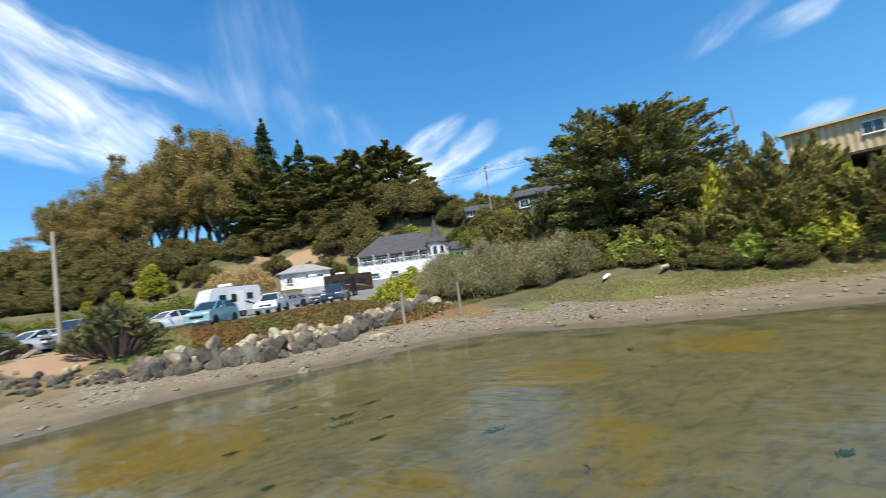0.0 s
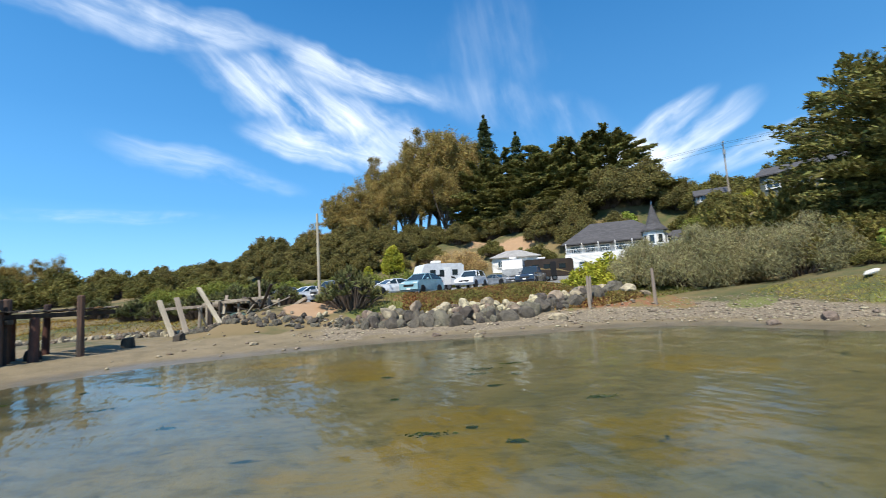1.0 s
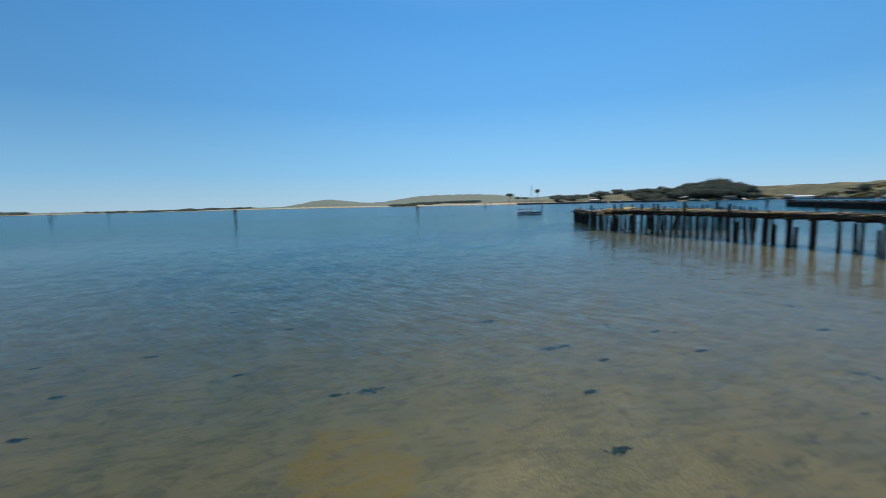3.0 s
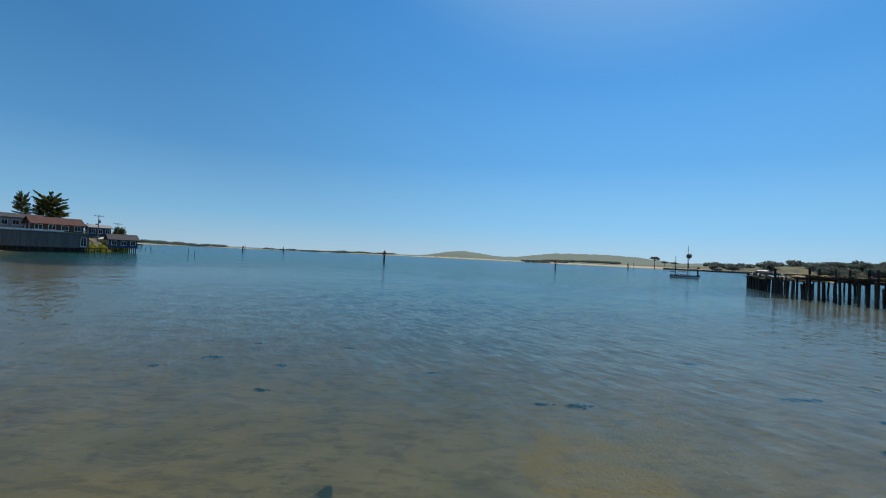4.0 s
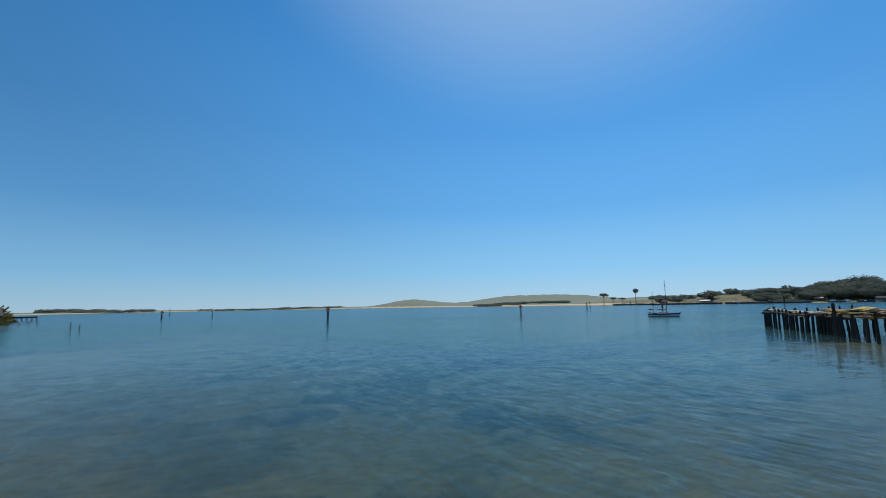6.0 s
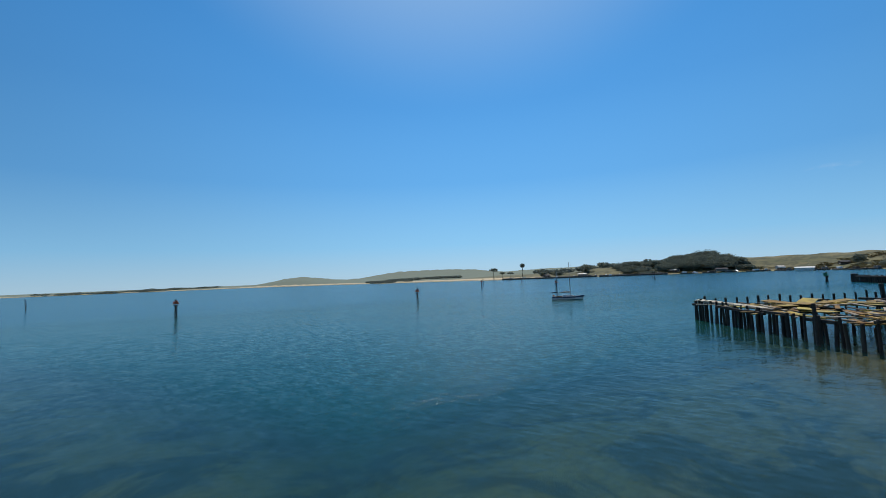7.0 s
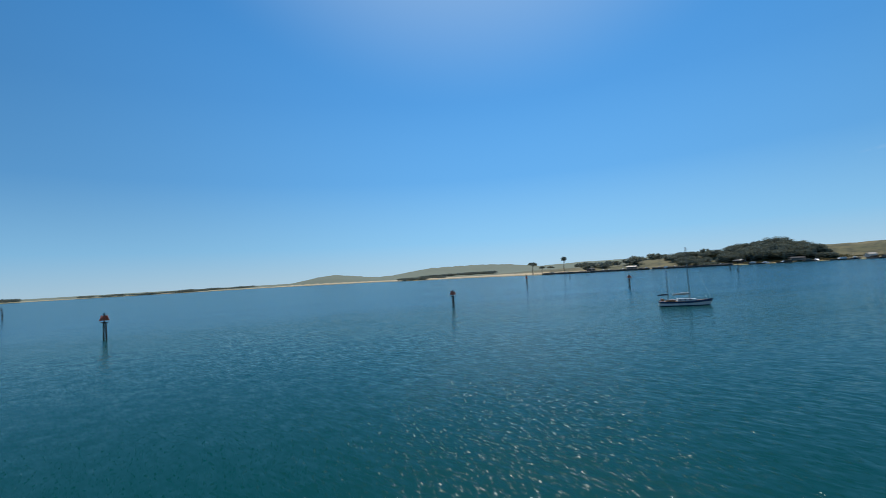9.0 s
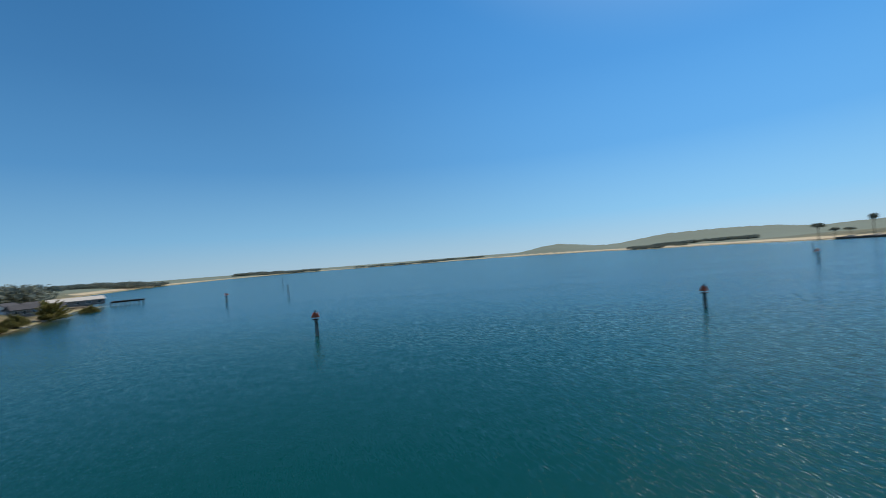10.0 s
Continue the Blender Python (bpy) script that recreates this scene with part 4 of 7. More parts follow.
for x, y, s in ((-12, -36, 1.2), (-8.4, -31.0, 1.1), (-11.2, -30.6, 1.2), (-7.4, -32.6, 0.9), (-29.5, -16.5, 0.45), (-27.5, -18.5, 0.5), (-48, -54, 1.0), (-33, -14, 1.6), (-45, -60, 0.9), (-37, -8, 1.0)):
    again(gold, x, y, 33 * x, s)
again(gold, -28.3, -13.0, 70, 1.15, sz=2.5)
again(gold, -28.4, -10.4, 20, 1.3, sz=2.7)
again(gold, -29.6, -13.6, 80, 1.2, sz=3.3)
again(gold, -27.4, -6.6, 50, 1.1, sz=1.5)
again(gold, -30.6, -6.4, 310, 1.2, sz=1.9)
again(leafy, -25.6, -10.2, 40, 1.1)
again(dry, -26.4, -12.0, 200, 0.42)
again(gold, -31.5, -15.6, 140, 1.2, sz=3.0)
again(gold, -34.5, -8.6, 230, 1.6, sz=2.6)
again(dry, -27.8, -13.4, 60, 0.55)
again(gold, -27.0, -15.0, 160, 0.7, sz=1.3)

# the big cypress above the beach and the dark growth round it
big = feather_tree("cypress_tree", "large dark spreading cypress above the beach", 40, 13.2, 9.6, 175, 0.80, (-6, 22), needles(), size=0.24, per=50, shoots=10, fluff=0.17, flat=0.4)
put(big, -32.5, -23.2, 110, 1.03, z=4.6)
again(cyps[1], -50, -53, 200, 0.42, z=12.0)
again(cyps[2], -44, -37, 120, 0.38, z=8.5)
low = feather_tree("spreading_cypress_bush", "dark spreading cypress bush on the bank", 41, 3.6, 5.4, 90, 0.8, (10, 62), leaf("bank_cypress_needles", (0.27, 0.232, 0.068), (0.17, 0.150, 0.045)), "shrub", "cypress bushes on the bank", size=0.22, per=34, shoots=8, trunk=0.045)
put(low, -29.5, -9.5, 0, 0.95, sz=1.05)
again(low, -27.5, -33, 80, 1.0)
again(low, -33.5, -37, 150, 0.85)
again(low, -24.5, -37.5, 30, 0.85)
again(low, -36, -30, 210, 0.9)
again(low, -33, -15, 260, 0.9)
again(low, -39, -43, 100, 0.6)
for x, y, s in ((-25.8, -13.2, 0.55), (-28, -8.6, 0.7), (-29.5, -4.5, 0.75), (-25.0, -18.0, 0.5), (-22.6, -22.0, 0.5), (-33, 0, 0.9), (-37, 5, 1.0)):
    again(low, x, y, 47 * x, s)
for k, (x, y, s) in enumerate([(-23.4, -13.6, 0.34), (-24.2, -10.8, 0.36), (-25.2, -7.6, 0.36), (-22.6, -16.6, 0.32), (-21.6, -19.4, 0.3), (-26.6, -4.6, 0.4), (-28.5, -1.5, 0.42), (-24.8, -12.2, 0.42), (-26.2, -9.4, 0.42), (-23.6, -17.8, 0.4)]):
    again(scrub, x, y, 63 * k, s)
put(leafy, -28.8, -20, 0, 1.0)
for x, y, s in ((-23.6, -18.4, 1.2), (-24.8, -16.6, 1.0), (-26.8, -14.5, 0.6), (-31, -5, 0.7), (-34, -2, 0.8), (-44, -30, 1.2), (-38, -78, 1.2), (-36, -84, 1.4), (-40, -92, 1.6)):
    again(leafy, x, y, 77 * x, s)


def spiky(seed, n=120, h=2.6, r=2.2):
    """A dome of succulent rosettes on bent stems, each rosette a tuft of stiff pointed blades."""
    g = random.Random(seed)
    stems, mb = MB(), MB()
    for _ in range(n):
        a, q = g.uniform(0, 2 * pi), g.random() ** 0.55
        tip = Vector((cos(a) * q * r, sin(a) * q * r, h * (1.0 - 0.72 * q * q) * g.uniform(0.55, 1.0)))
        foot = Vector((tip.x * 0.45, tip.y * 0.45, -0.2))
        stems.tube([foot, foot.lerp(tip, 0.5) + Vector((0, 0, 0.12)), tip], [0.07, 0.055, 0.04], 5)
        axis = (tip - foot).normalized()
        for j in range(13):
            b, up = 2.4 * j + g.random(), 0.25 + 0.75 * j / 12
            side = Vector((cos(b), sin(b), g.uniform(-0.15, 0.25)))
            d = (side * (1.15 - up) + axis * up).normalized()
            l = g.uniform(0.34, 0.62)
            flat = d.cross(Vector((g.uniform(-1, 1), g.uniform(-1, 1), 0.4))).normalized() * 0.055
            thick = d.cross(flat).normalized() * 0.02
            base = tip - axis * 0.16 * (1 - up)
            mid = base + d * l * 0.45
            mb.add([base + flat * 0.7, base - flat * 0.7, mid + flat - thick, mid - flat - thick, mid + thick, base + d * l], [(0, 1, 3, 2), (0, 2, 4), (1, 4, 3), (2, 5, 4), (3, 4, 5), (2, 3, 5)])
    t = thing("spiky_succulent_clump", "dark green clump of tall spiky succulents on the bank", "shrub", group="succulents on the bank")
    tagged(stems.make("woody_base", bark(), t), kind="stuff")
    mb.make("foliage", leaf("succulent_blades", (0.150, 0.150, 0.062), (0.075, 0.082, 0.036), 0.5), t)
    tagged(t.children[-1], kind="stuff")
    return t


agave = spiky(51)
put(agave, 12.4, -27.2, 0, 1.12)
for x, y, s in ((20.5, -30.5, 0.8), (18.2, -29.6, 0.6), (23.5, -32, 0.85), (27.5, -34, 0.85), (31, -37, 0.8), (35, -40, 0.8), (40, -44, 0.9), (46, -47, 0.9), (22, -33, 0.7), (25.5, -33.5, 0.7)):
    again(agave, x, y, 40 * x, s)

# ---- stones ----
def stone_mesh(seed):
    bm = bmesh.new()
    bmesh.ops.create_icosphere(bm, subdivisions=2, radius=1.0)
    g = random.Random(seed)
    cuts = [(Vector((g.gauss(0, 1), g.gauss(0, 1), g.gauss(0, 1))).normalized(), g.uniform(0.55, 0.85)) for _ in range(9)]
    for v in bm.verts:
        for n, d in cuts:
            k = v.co.dot(n) - d
            if k > 0:
                v.co -= n * k
        v.co *= 1 + 0.06 * noise.noise(v.co * 2.1 + Vector((seed, 0, 0)))
    me = bpy.data.meshes.new("stone")
    bm.to_mesh(me)
    bm.free()
    me.materials.append(stone())
    return me


STONES = [stone_mesh(k) for k in range(8)]
DARK_STONES = []
for me in STONES:
    dark_me = me.copy()
    dark_me.materials[0] = mat("weed_darkened_stone", (0.125, 0.108, 0.082), (0.055, 0.049, 0.040), rough=0.85, scale=2.2, fine=16, bump=0.9, dist=0.06, vary=0.4, dirt=(0.19, 0.16, 0.11), dirt_amt=0.5)
    DARK_STONES.append(dark_me)
bank_rocks = thing("riprap", "bank of piled grey boulders along the beach", "rocks", kind="structure")
g = random.Random(77)
TOE = [(24, -24.5), (19, -23.2), (12.8, -23.2), (8, -23.0), (3.5, -22.2), (-0.5, -23.4), (-4.5, -25.4), (-8.5, -27.6)]
for k in range(len(TOE) - 1):
    a, b = Vector(TOE[k]), Vector(TOE[k + 1])
    for j in range(int((b - a).length / 0.44)):
        for rw in range(5):
            p = a.lerp(b, (j + g.random()) * 0.44 / (b - a).length)
            back = rw * 0.46 + g.uniform(-0.25, 0.25) - 0.4
            y = p.y - back
            big_one = p.x < 11
            r = (g.uniform(0.25, 0.5) if g.random() < 0.7 else g.uniform(0.5, 0.75)) if big_one else g.uniform(0.14, 0.34)
            if rw == 4 and g.random() < 0.5:
                continue
            o = new("stone", (DARK_STONES if rw < g.choice((2, 3, 3, 4)) else STONES)[g.randrange(8)])
            o.parent = bank_rocks
            o.location = (p.x, y, max(ground_z(p.x, y), 0.22 + rw * (0.32 if big_one else 0.17)) + r * 0.15)
            o.rotation_euler = (g.uniform(0, 6), g.uniform(0, 6), g.uniform(0, 6))
            o.scale = (r * g.uniform(0.9, 1.4), r * g.uniform(0.8, 1.1), r * g.uniform(0.65, 0.9))

for k in range(150):
    f = g.random()
    x, y = 24.0 + 15.0 * f + g.gauss(0, 0.5), -26.2 - 3.2 * f + g.gauss(0, 0.75)
    r = g.uniform(0.12, 0.36)
    o = new("stone", (STONES if g.random() < 0.6 else DARK_STONES)[g.randrange(8)])
    o.parent = bank_rocks
    o.location = (x, y, ground_z(x, y) + r * 0.2)
    o.rotation_euler, o.scale = (g.uniform(0, 6), g.uniform(0, 6), g.uniform(0, 6)), (r * 1.3, r, r * 0.75)


def pebbles(name, label, n, seed, place, lo, hi):
    r = np.random.RandomState(seed)
    base = np.array([(1, 0, 0), (-1, 0, 0), (0, 1, 0), (0, -1, 0), (0, 0, 0.8), (0, 0, -0.6), (0.6, 0.6, 0.5), (-0.6, 0.55, 0.45)])
    tri = np.array([(6, 4, 0), (6, 2, 4), (6, 0, 2), (7, 4, 2), (7, 1, 4), (7, 2, 1), (4, 1, 3), (4, 3, 0), (5, 2, 0), (5, 1, 2), (5, 3, 1), (5, 0, 3)])
    p = place(r, n)
    z = height(p)
    s = lo + (hi - lo) * r.rand(len(p)) ** 3
    ang = r.uniform(0, 2 * pi, len(p))
    V = base[None] * (s[:, None, None] * r.uniform(0.6, 1.3, (len(p), 1, 3))) + r.normal(0, 0.12, (len(p), 8, 3)) * s[:, None, None]
    c, q = np.cos(ang)[:, None], np.sin(ang)[:, None]
    V = np.stack([V[..., 0] * c - V[..., 1] * q, V[..., 0] * q + V[..., 1] * c, V[..., 2] * 0.7], -1) + np.column_stack([p, z + s * 0.15])[:, None]
    F = (tri[None] + 8 * np.arange(len(p))[:, None, None]).reshape(-1, 3)
    ob = from_arrays(name, V.reshape(-1, 3), F, mat("pebble_stone", (0.34, 0.285, 0.205), (0.18, 0.145, 0.10), rough=0.9, scale=2, fine=20, bump=0.3, vary=0.4, island=True))
    return tagged(ob, label, "stones", kind="stuff")


def on_beach(r, n):
    p = np.column_stack([r.uniform(-24, 22, n), r.uniform(-30, 2, n)])
    s = inland(p)
    return p[(r.rand(n) < np.where(p[:, 0] > 15, 0.3, 1)) & (s > 0.4) & (s < 7.5) & (r.rand(n) < np.clip(0.15 + s * 0.2, 0, 1))]


pebbles("beach_stones", "scattered grey stones on the mud beach", 7000, 5, on_beach, 0.025, 0.19)
pebbles("gravel_slope", "gravel and cobbles below the willow thicket", 9000, 6, lambda r, n: (lambda p: p[(inland(p) > 1.8) & (inland(p) < 9)])(np.column_stack([r.uniform(-16, -2, n), r.uniform(-30, 0, n)])), 0.025, 0.095)
for k, (x, y, r) in enumerate([(3.8, -17.4, 0.28), (-11.8, -12.4, 0.5), (-9.7, -13.2, 0.3), (-1.9, -21.5, 0.6), (-8.9, -26.2, 0.75), (-10.2, -26.6, 0.6), (6.2, -18.6, 0.3), (16.5, -18.2, 0.25)]):
    o = tagged(new("beach_boulder", STONES[k]), "single grey boulder lying on the beach", "rock", "boulders on the beach")
    o.location, o.scale, o.rotation_euler = (x, y, ground_z(x, y) + 0.1 * r), (r * 1.2, r, r * 0.7), (0.2, 0.1, k)

# low growth, too fine to count
def cover(name, label, n, seed, place, leafm, size, lift=0.05, **kw):
    r = np.random.RandomState(seed)
    p = place(r, n)
    V, F = spray([(0, 0, 0, 0.01, 0.01, 0.01, len(p))], size, seed, **kw)
    V = V.reshape(-1, 4, 3) + np.column_stack([p, height(p) + lift])[:, None]
    return tagged(from_arrays(name, V.reshape(-1, 3), F, leafm), label, "ground cover", kind="stuff")


def banded(x0, x1, y0, y1, s0, s1):
    def pick(r, n):
        p = np.column_stack([r.uniform(x0, x1, n), r.uniform(y0, y1, n)])
        s = inland(p)
        return p[(s > s0) & (s < s1)]
    return pick


cover("ice_plant", "red and rust-coloured ice plant on the bank", 22000, 8, banded(-9, 8.5, -31.0, -24, 6.0, 22), leaf("ice_plant_red", (0.21, 0.085, 0.045), (0.13, 0.115, 0.04), 0.6), 0.13, 0.06)
cover("bank_grass", "dry and green grass on the bank", 15000, 9, banded(-14, 12, -31.5, -25, 6.0, 22), leaf("bank_grass_blades", (0.17, 0.16, 0.05), (0.09, 0.11, 0.03), 0.5), 0.15, 0.08, droop=-1.2, slim=0.12)
cover("slope_grass", "green grass at the foot of the wooded bank", 60000, 10, banded(-36, -15, -22, 4, 6.2, 11), leaf("slope_grass_blades", (0.20, 0.20, 0.045), (0.27, 0.20, 0.07), 0.5), 0.085, 0.05, droop=-1.2, slim=0.14)
cover("marsh_plants", "orange and green marsh plants behind the mudflat", 26000, 13, banded(24, 75, -55, -28, 9, 60), leaf("marsh_leaves", (0.24, 0.13, 0.035), (0.14, 0.13, 0.04), 0.6), 0.13, 0.08, droop=-0.8, slim=0.2)


def weed_spots(r, n):
    spots = [(10.9, 2.3), (13.6, 0.2), (12.2, -2.6), (11.5, 1.5), (5, -7), (2.5, -3.1), (5, -0.5), (13.8, 8.7), (8.9, 7.6), (7.8, 5.3), (10.4, 10.9), (-3.7, 10.3), (-0.7, 21.8), (-6.3, 13.3), (2.6, 2.2), (5.7, -1.5), (6.6, -1.2)]
    spots += [(r.uniform(3, 19), r.uniform(-11, 2)) for _ in range(14)] + [(r.uniform(-8, 20), r.uniform(2, 22)) for _ in range(16)]
    out = [np.column_stack([x + q * r.normal(0, 0.15, n // 70), y + q * r.normal(0, 0.06, n // 70)]) for x, y in spots for q in [r.choice((0.35, 0.5, 0.7, 1.3))]]
    p = np.concatenate(out)
    return p[inland(p) < -0.8]


cover("sea_weed", "dark green weed lying on the shallow bed", 5200, 15, weed_spots, leaf("weed_blades", (0.075, 0.11, 0.04), (0.055, 0.075, 0.03), 0.4), 0.055, 0.02, flat=0.9, slim=0.3)

# ---- the old pier ----
def along(line, d):
    """The point at distance d along a polyline, and the way it runs there."""
    for a, b in zip(line[:-1], line[1:]):
        l = np.hypot(*(b - a))
        if d <= l or b is line[-1] or (b == line[-1]).all():
            return a + (b - a) * d / l, (b - a) / l
        d -= l


def pile(parent, x, y, top, r=0.19, lean=(0.0, 0.0), material=None, name="support_post", rng=None, bed=None):
    g = rng or random
    zb = (ground_z(x, y) if bed is None else bed) - 0.6
    mb = MB()
    mid = (x + lean[0] * 0.5 + g.uniform(-0.03, 0.03), y + lean[1] * 0.5, (zb + top) / 2)
    mb.tube([(x, y, zb), mid, (x + lean[0], y + lean[1], top - 0.06), (x + lean[0], y + lean[1], top)], [r * 1.12, r, r * 0.93, r * 0.74], 8, wob=0.07, rng=g)
    return mb.make(name, material or old_wood(), parent)


g = random.Random(11)
pier = thing("pier", "derelict timber pier on dark leaning piles with broken lichen-yellow planks", "pier")
walk_len = float(sum(np.hypot(*(b - a)) for a, b in zip(PIER[:4], PIER[1:5])))
DECK = 2.85
rows_at = np.arange(4.6, walk_len, 2.2)
for k, d in enumerate(rows_at):
    (x, y), (ux, uy) = along(PIER[:5], d)
    nx, ny = uy, -ux
    for side in (0.0, 2.9):
        if g.random() < 0.08 and k > 2:
            continue
        top = DECK + g.choice((-0.2, -0.1, 0.0, 0.0, 0.3, 0.95)) if side == 0.0 else DECK + g.choice((-0.3, -0.2, 0.5, 0.9))
        pile(pier, x + nx * side + g.uniform(-0.1, 0.1), y + ny * side + g.uniform(-0.1, 0.1), top, g.uniform(0.11, 0.16), (g.uniform(-0.12, 0.12), g.uniform(-0.12, 0.12)), rng=g)
    if g.random() < 0.7:
        px0, py0 = x + nx * g.uniform(0.4, 2.4), y + ny * g.uniform(0.4, 2.4)
        pile(pier, px0, py0, DECK - g.uniform(0.25, 1.2), g.uniform(0.11, 0.17), (g.uniform(-0.2, 0.2), 0), rng=g)
    stub = MB().bevel_box((0, 0, 0), (0.5, 0.5, 0.9), 0.12)
    if k < 16 and g.random() < 0.35:
        o = stub.make("footing", old_wood(), pier, "dark fouled pile footing")
        px0, py0 = x + nx * 1.2 + g.uniform(-0.4, 0.4), y + ny * 1.2
        o.location, o.rotation_euler = (px0, py0, ground_z(px0, py0) + 0.3), (0.05, g.uniform(-0.1, 0.1), g.uniform(0, 3))
    cap = MB().bevel_box((0, 0, 0), (3.6, 0.24, 0.24), 0.03)
    o = cap.make("cap_beam", old_wood(), pier)
    o.location, o.rotation_euler = (x + nx * 1.45, y + ny * 1.45, DECK - 0.42), (0, g.uniform(-0.02, 0.02), math.atan2(ny, nx))
for x, y, top, r in ((24.4, -16.1, 3.6, 0.17), (26.7, -14.5, 3.55, 0.19), (27.4, -15.6, 2.7, 0.2), (25.6, -14.8, 2.6, 0.2), (27.4, -17.6, 3.3, 0.17), (26.2, -13.6, 3.5, 0.19), (28.6, -13.4, 2.6, 0.18)):
    pile(pier, x, y, top, r, (g.uniform(-0.06, 0.06), 0.0), mat("rusty_brown_pile", (0.14, 0.062, 0.04), (0.045, 0.034, 0.03), rough=0.9, scale=3, fine=30, bump=0.6, stretch=(1, 1, 0.15), vary=0.3), rng=g)
d = 0.0
while d < walk_len - 3.2:
    for side in (0.0, 1.45, 2.9):
        l = 3.3
        (x, y), (ux, uy) = along(PIER[:5], d + l / 2)
        o = MB().bevel_box((0, 0, 0), (l, 0.16, 0.22), 0.02).make("stringer", old_wood(), pier)
        o.location, o.rotation_euler = (x + uy * side, y - ux * side, DECK - 0.14 - g.uniform(0, 0.05)), (0, g.uniform(-0.012, 0.012), math.atan2(uy, ux))
    d += 3.15
plank_meshes = []
for k in range(4):
    mb = MB()
    mb.bevel_box((0, 0, 0), (3.4 + 0.25 * k, 0.24, 0.07), 0.012)
    me = bpy.data.meshes.new("deck_plank")
    me.from_pydata(mb.v, [], mb.f)
    me.materials.append((old_wood(), old_wood(), grey_wood(), lichen_wood())[k])
    plank_meshes.append(me)
d = 0.2
while d < walk_len:
    (x, y), (ux, uy) = along(PIER[:5], d)
    if g.random() < 0.86:
        o = new("deck_plank", plank_meshes[g.randrange(4)])
        o.parent = pier
        o.location, o.rotation_euler = (x + uy * 1.45, y - ux * 1.45, DECK + 0.045 + g.uniform(0, 0.03)), (g.uniform(-0.03, 0.03), g.uniform(-0.02, 0.02), math.atan2(-ux, uy) + g.uniform(-0.05, 0.05))
    d += 0.275
# the wide end: rows of piles round a collapsed deck
U = np.array((12.0, 24.2)) / np.hypot(12.0, 24.2)         # along the near side, seaward
V_ = np.array((U[1], -U[0]))                               # across
corner = PIER[-1]
FULL = 26.5
for k in range(29):                                        # near side
    d = FULL * (k / 28) ** 1.1
    p = corner - U * d
    for j in range(2 if g.random() < 0.3 else 1):
        q = p + V_ * (g.uniform(-0.15, 0.15) + 0.55 * j) + U * g.uniform(-0.25, 0.25)
        pile(pier, q[0], q[1], 2.78 + g.uniform(-0.5, 0.12) - (0.3 if d > 8 else 0), g.uniform(0.12, 0.18), (g.uniform(-0.22, 0.22), g.uniform(-0.2, 0.2)), rng=g)
for k in range(1, 17):                                     # seaward side
    p = corner + V_ * (22.5 * k / 16)
    pile(pier, p[0], p[1], 3.0 + g.uniform(-0.2, 0.2), g.uniform(0.13, 0.18), (g.uniform(-0.08, 0.08), 0), rng=g)
for k in range(1, 17):                                     # far side
    p = corner - U * (FULL * k / 16) + V_ * (22.0 + g.uniform(-0.3, 0.3))
    pile(pier, p[0], p[1], 3.0 + g.uniform(-0.25, 0.2), g.uniform(0.13, 0.18), (g.uniform(-0.1, 0.1), 0), rng=g)
for k in range(1, 9):                                      # inner rows
    for j in range(1, 8):
        if g.random() < 0.5:
            p = corner - U * (FULL * k / 8.5) + V_ * (22.0 * j / 8) + (g.uniform(-0.5, 0.5), g.uniform(-0.5, 0.5))
            pile(pier, p[0], p[1], 2.0 + g.uniform(-0.6, 0.3), g.uniform(0.13, 0.18), (g.uniform(-0.3, 0.3), g.uniform(-0.3, 0.3)), rng=g)
for x, y, top, lean in ((48.7, 58.9, 3.65, (-0.15, 0.1)), (46.6, 39.3, 4.0, (0.1, 0.0))):
    pile(pier, x, y, top, 0.17, lean, rng=g, name="tall_post")
for k in range(9):                                         # beams on the near and inner rows
    for off in (0.0, 7.5, 15.0, 21.5):
        p = corner - U * (FULL * (k + 0.5) / 9) + V_ * (off + g.uniform(-0.2, 0.2))
        if g.random() < 0.78:
            o = MB().bevel_box((0, 0, 0), (3.4, 0.28, 0.3), 0.02).make("beam", old_wood(), pier)
            o.location, o.rotation_euler = (p[0], p[1], 2.1 + g.uniform(-0.12, 0.1)), (0, g.uniform(-0.05, 0.05), math.atan2(U[1], U[0]) + g.uniform(-0.04, 0.04))
pale = mat("bleached_plank", (0.55, 0.50, 0.40), (0.40, 0.35, 0.27), rough=0.9, scale=2, fine=24, bump=0.4, vary=0.2)
slab_meshes = []
for k in range(6):
    mb = MB()
    mb.bevel_box((0, 0, 0), (3.6 + 0.9 * (k % 3), 0.30 + 0.12 * (k % 2), 0.09), 0.015)
    me = bpy.data.meshes.new("broken_plank")
    me.from_pydata(mb.v, [], mb.f)
    me.materials.append((lichen_wood(), lichen_wood(), grey_wood(), lichen_wood(), old_wood(), lichen_wood())[k])
    slab_meshes.append(me)
for k in range(290):
    a, b = g.uniform(0.16, 1.0), g.random()
    heap = 0.34 * math.exp(-((a - 0.55) ** 2) / 0.03 - ((b - 0.55) ** 2) / 0.06) - 0.22 * max(0.0, 0.3 - b) / 0.3 * (a > 0.45)
    p = corner - U * (FULL * a) + V_ * (0.6 + 21 * b)
    if a < 0.3 and b > 0.35:
        continue
    o = new("broken_plank", slab_meshes[g.randrange(6)])
    o.parent = pier
    turn = math.atan2(V_[1], V_[0]) if g.random() < 0.3 else math.atan2(U[1], U[0]) - 0.25
    o.location = (p[0], p[1], 2.22 + heap + g.uniform(0, 0.16))
    o.rotation_euler = (g.uniform(-0.08, 0.08), g.uniform(-0.045, 0.045), turn + g.gauss(0, 0.28))
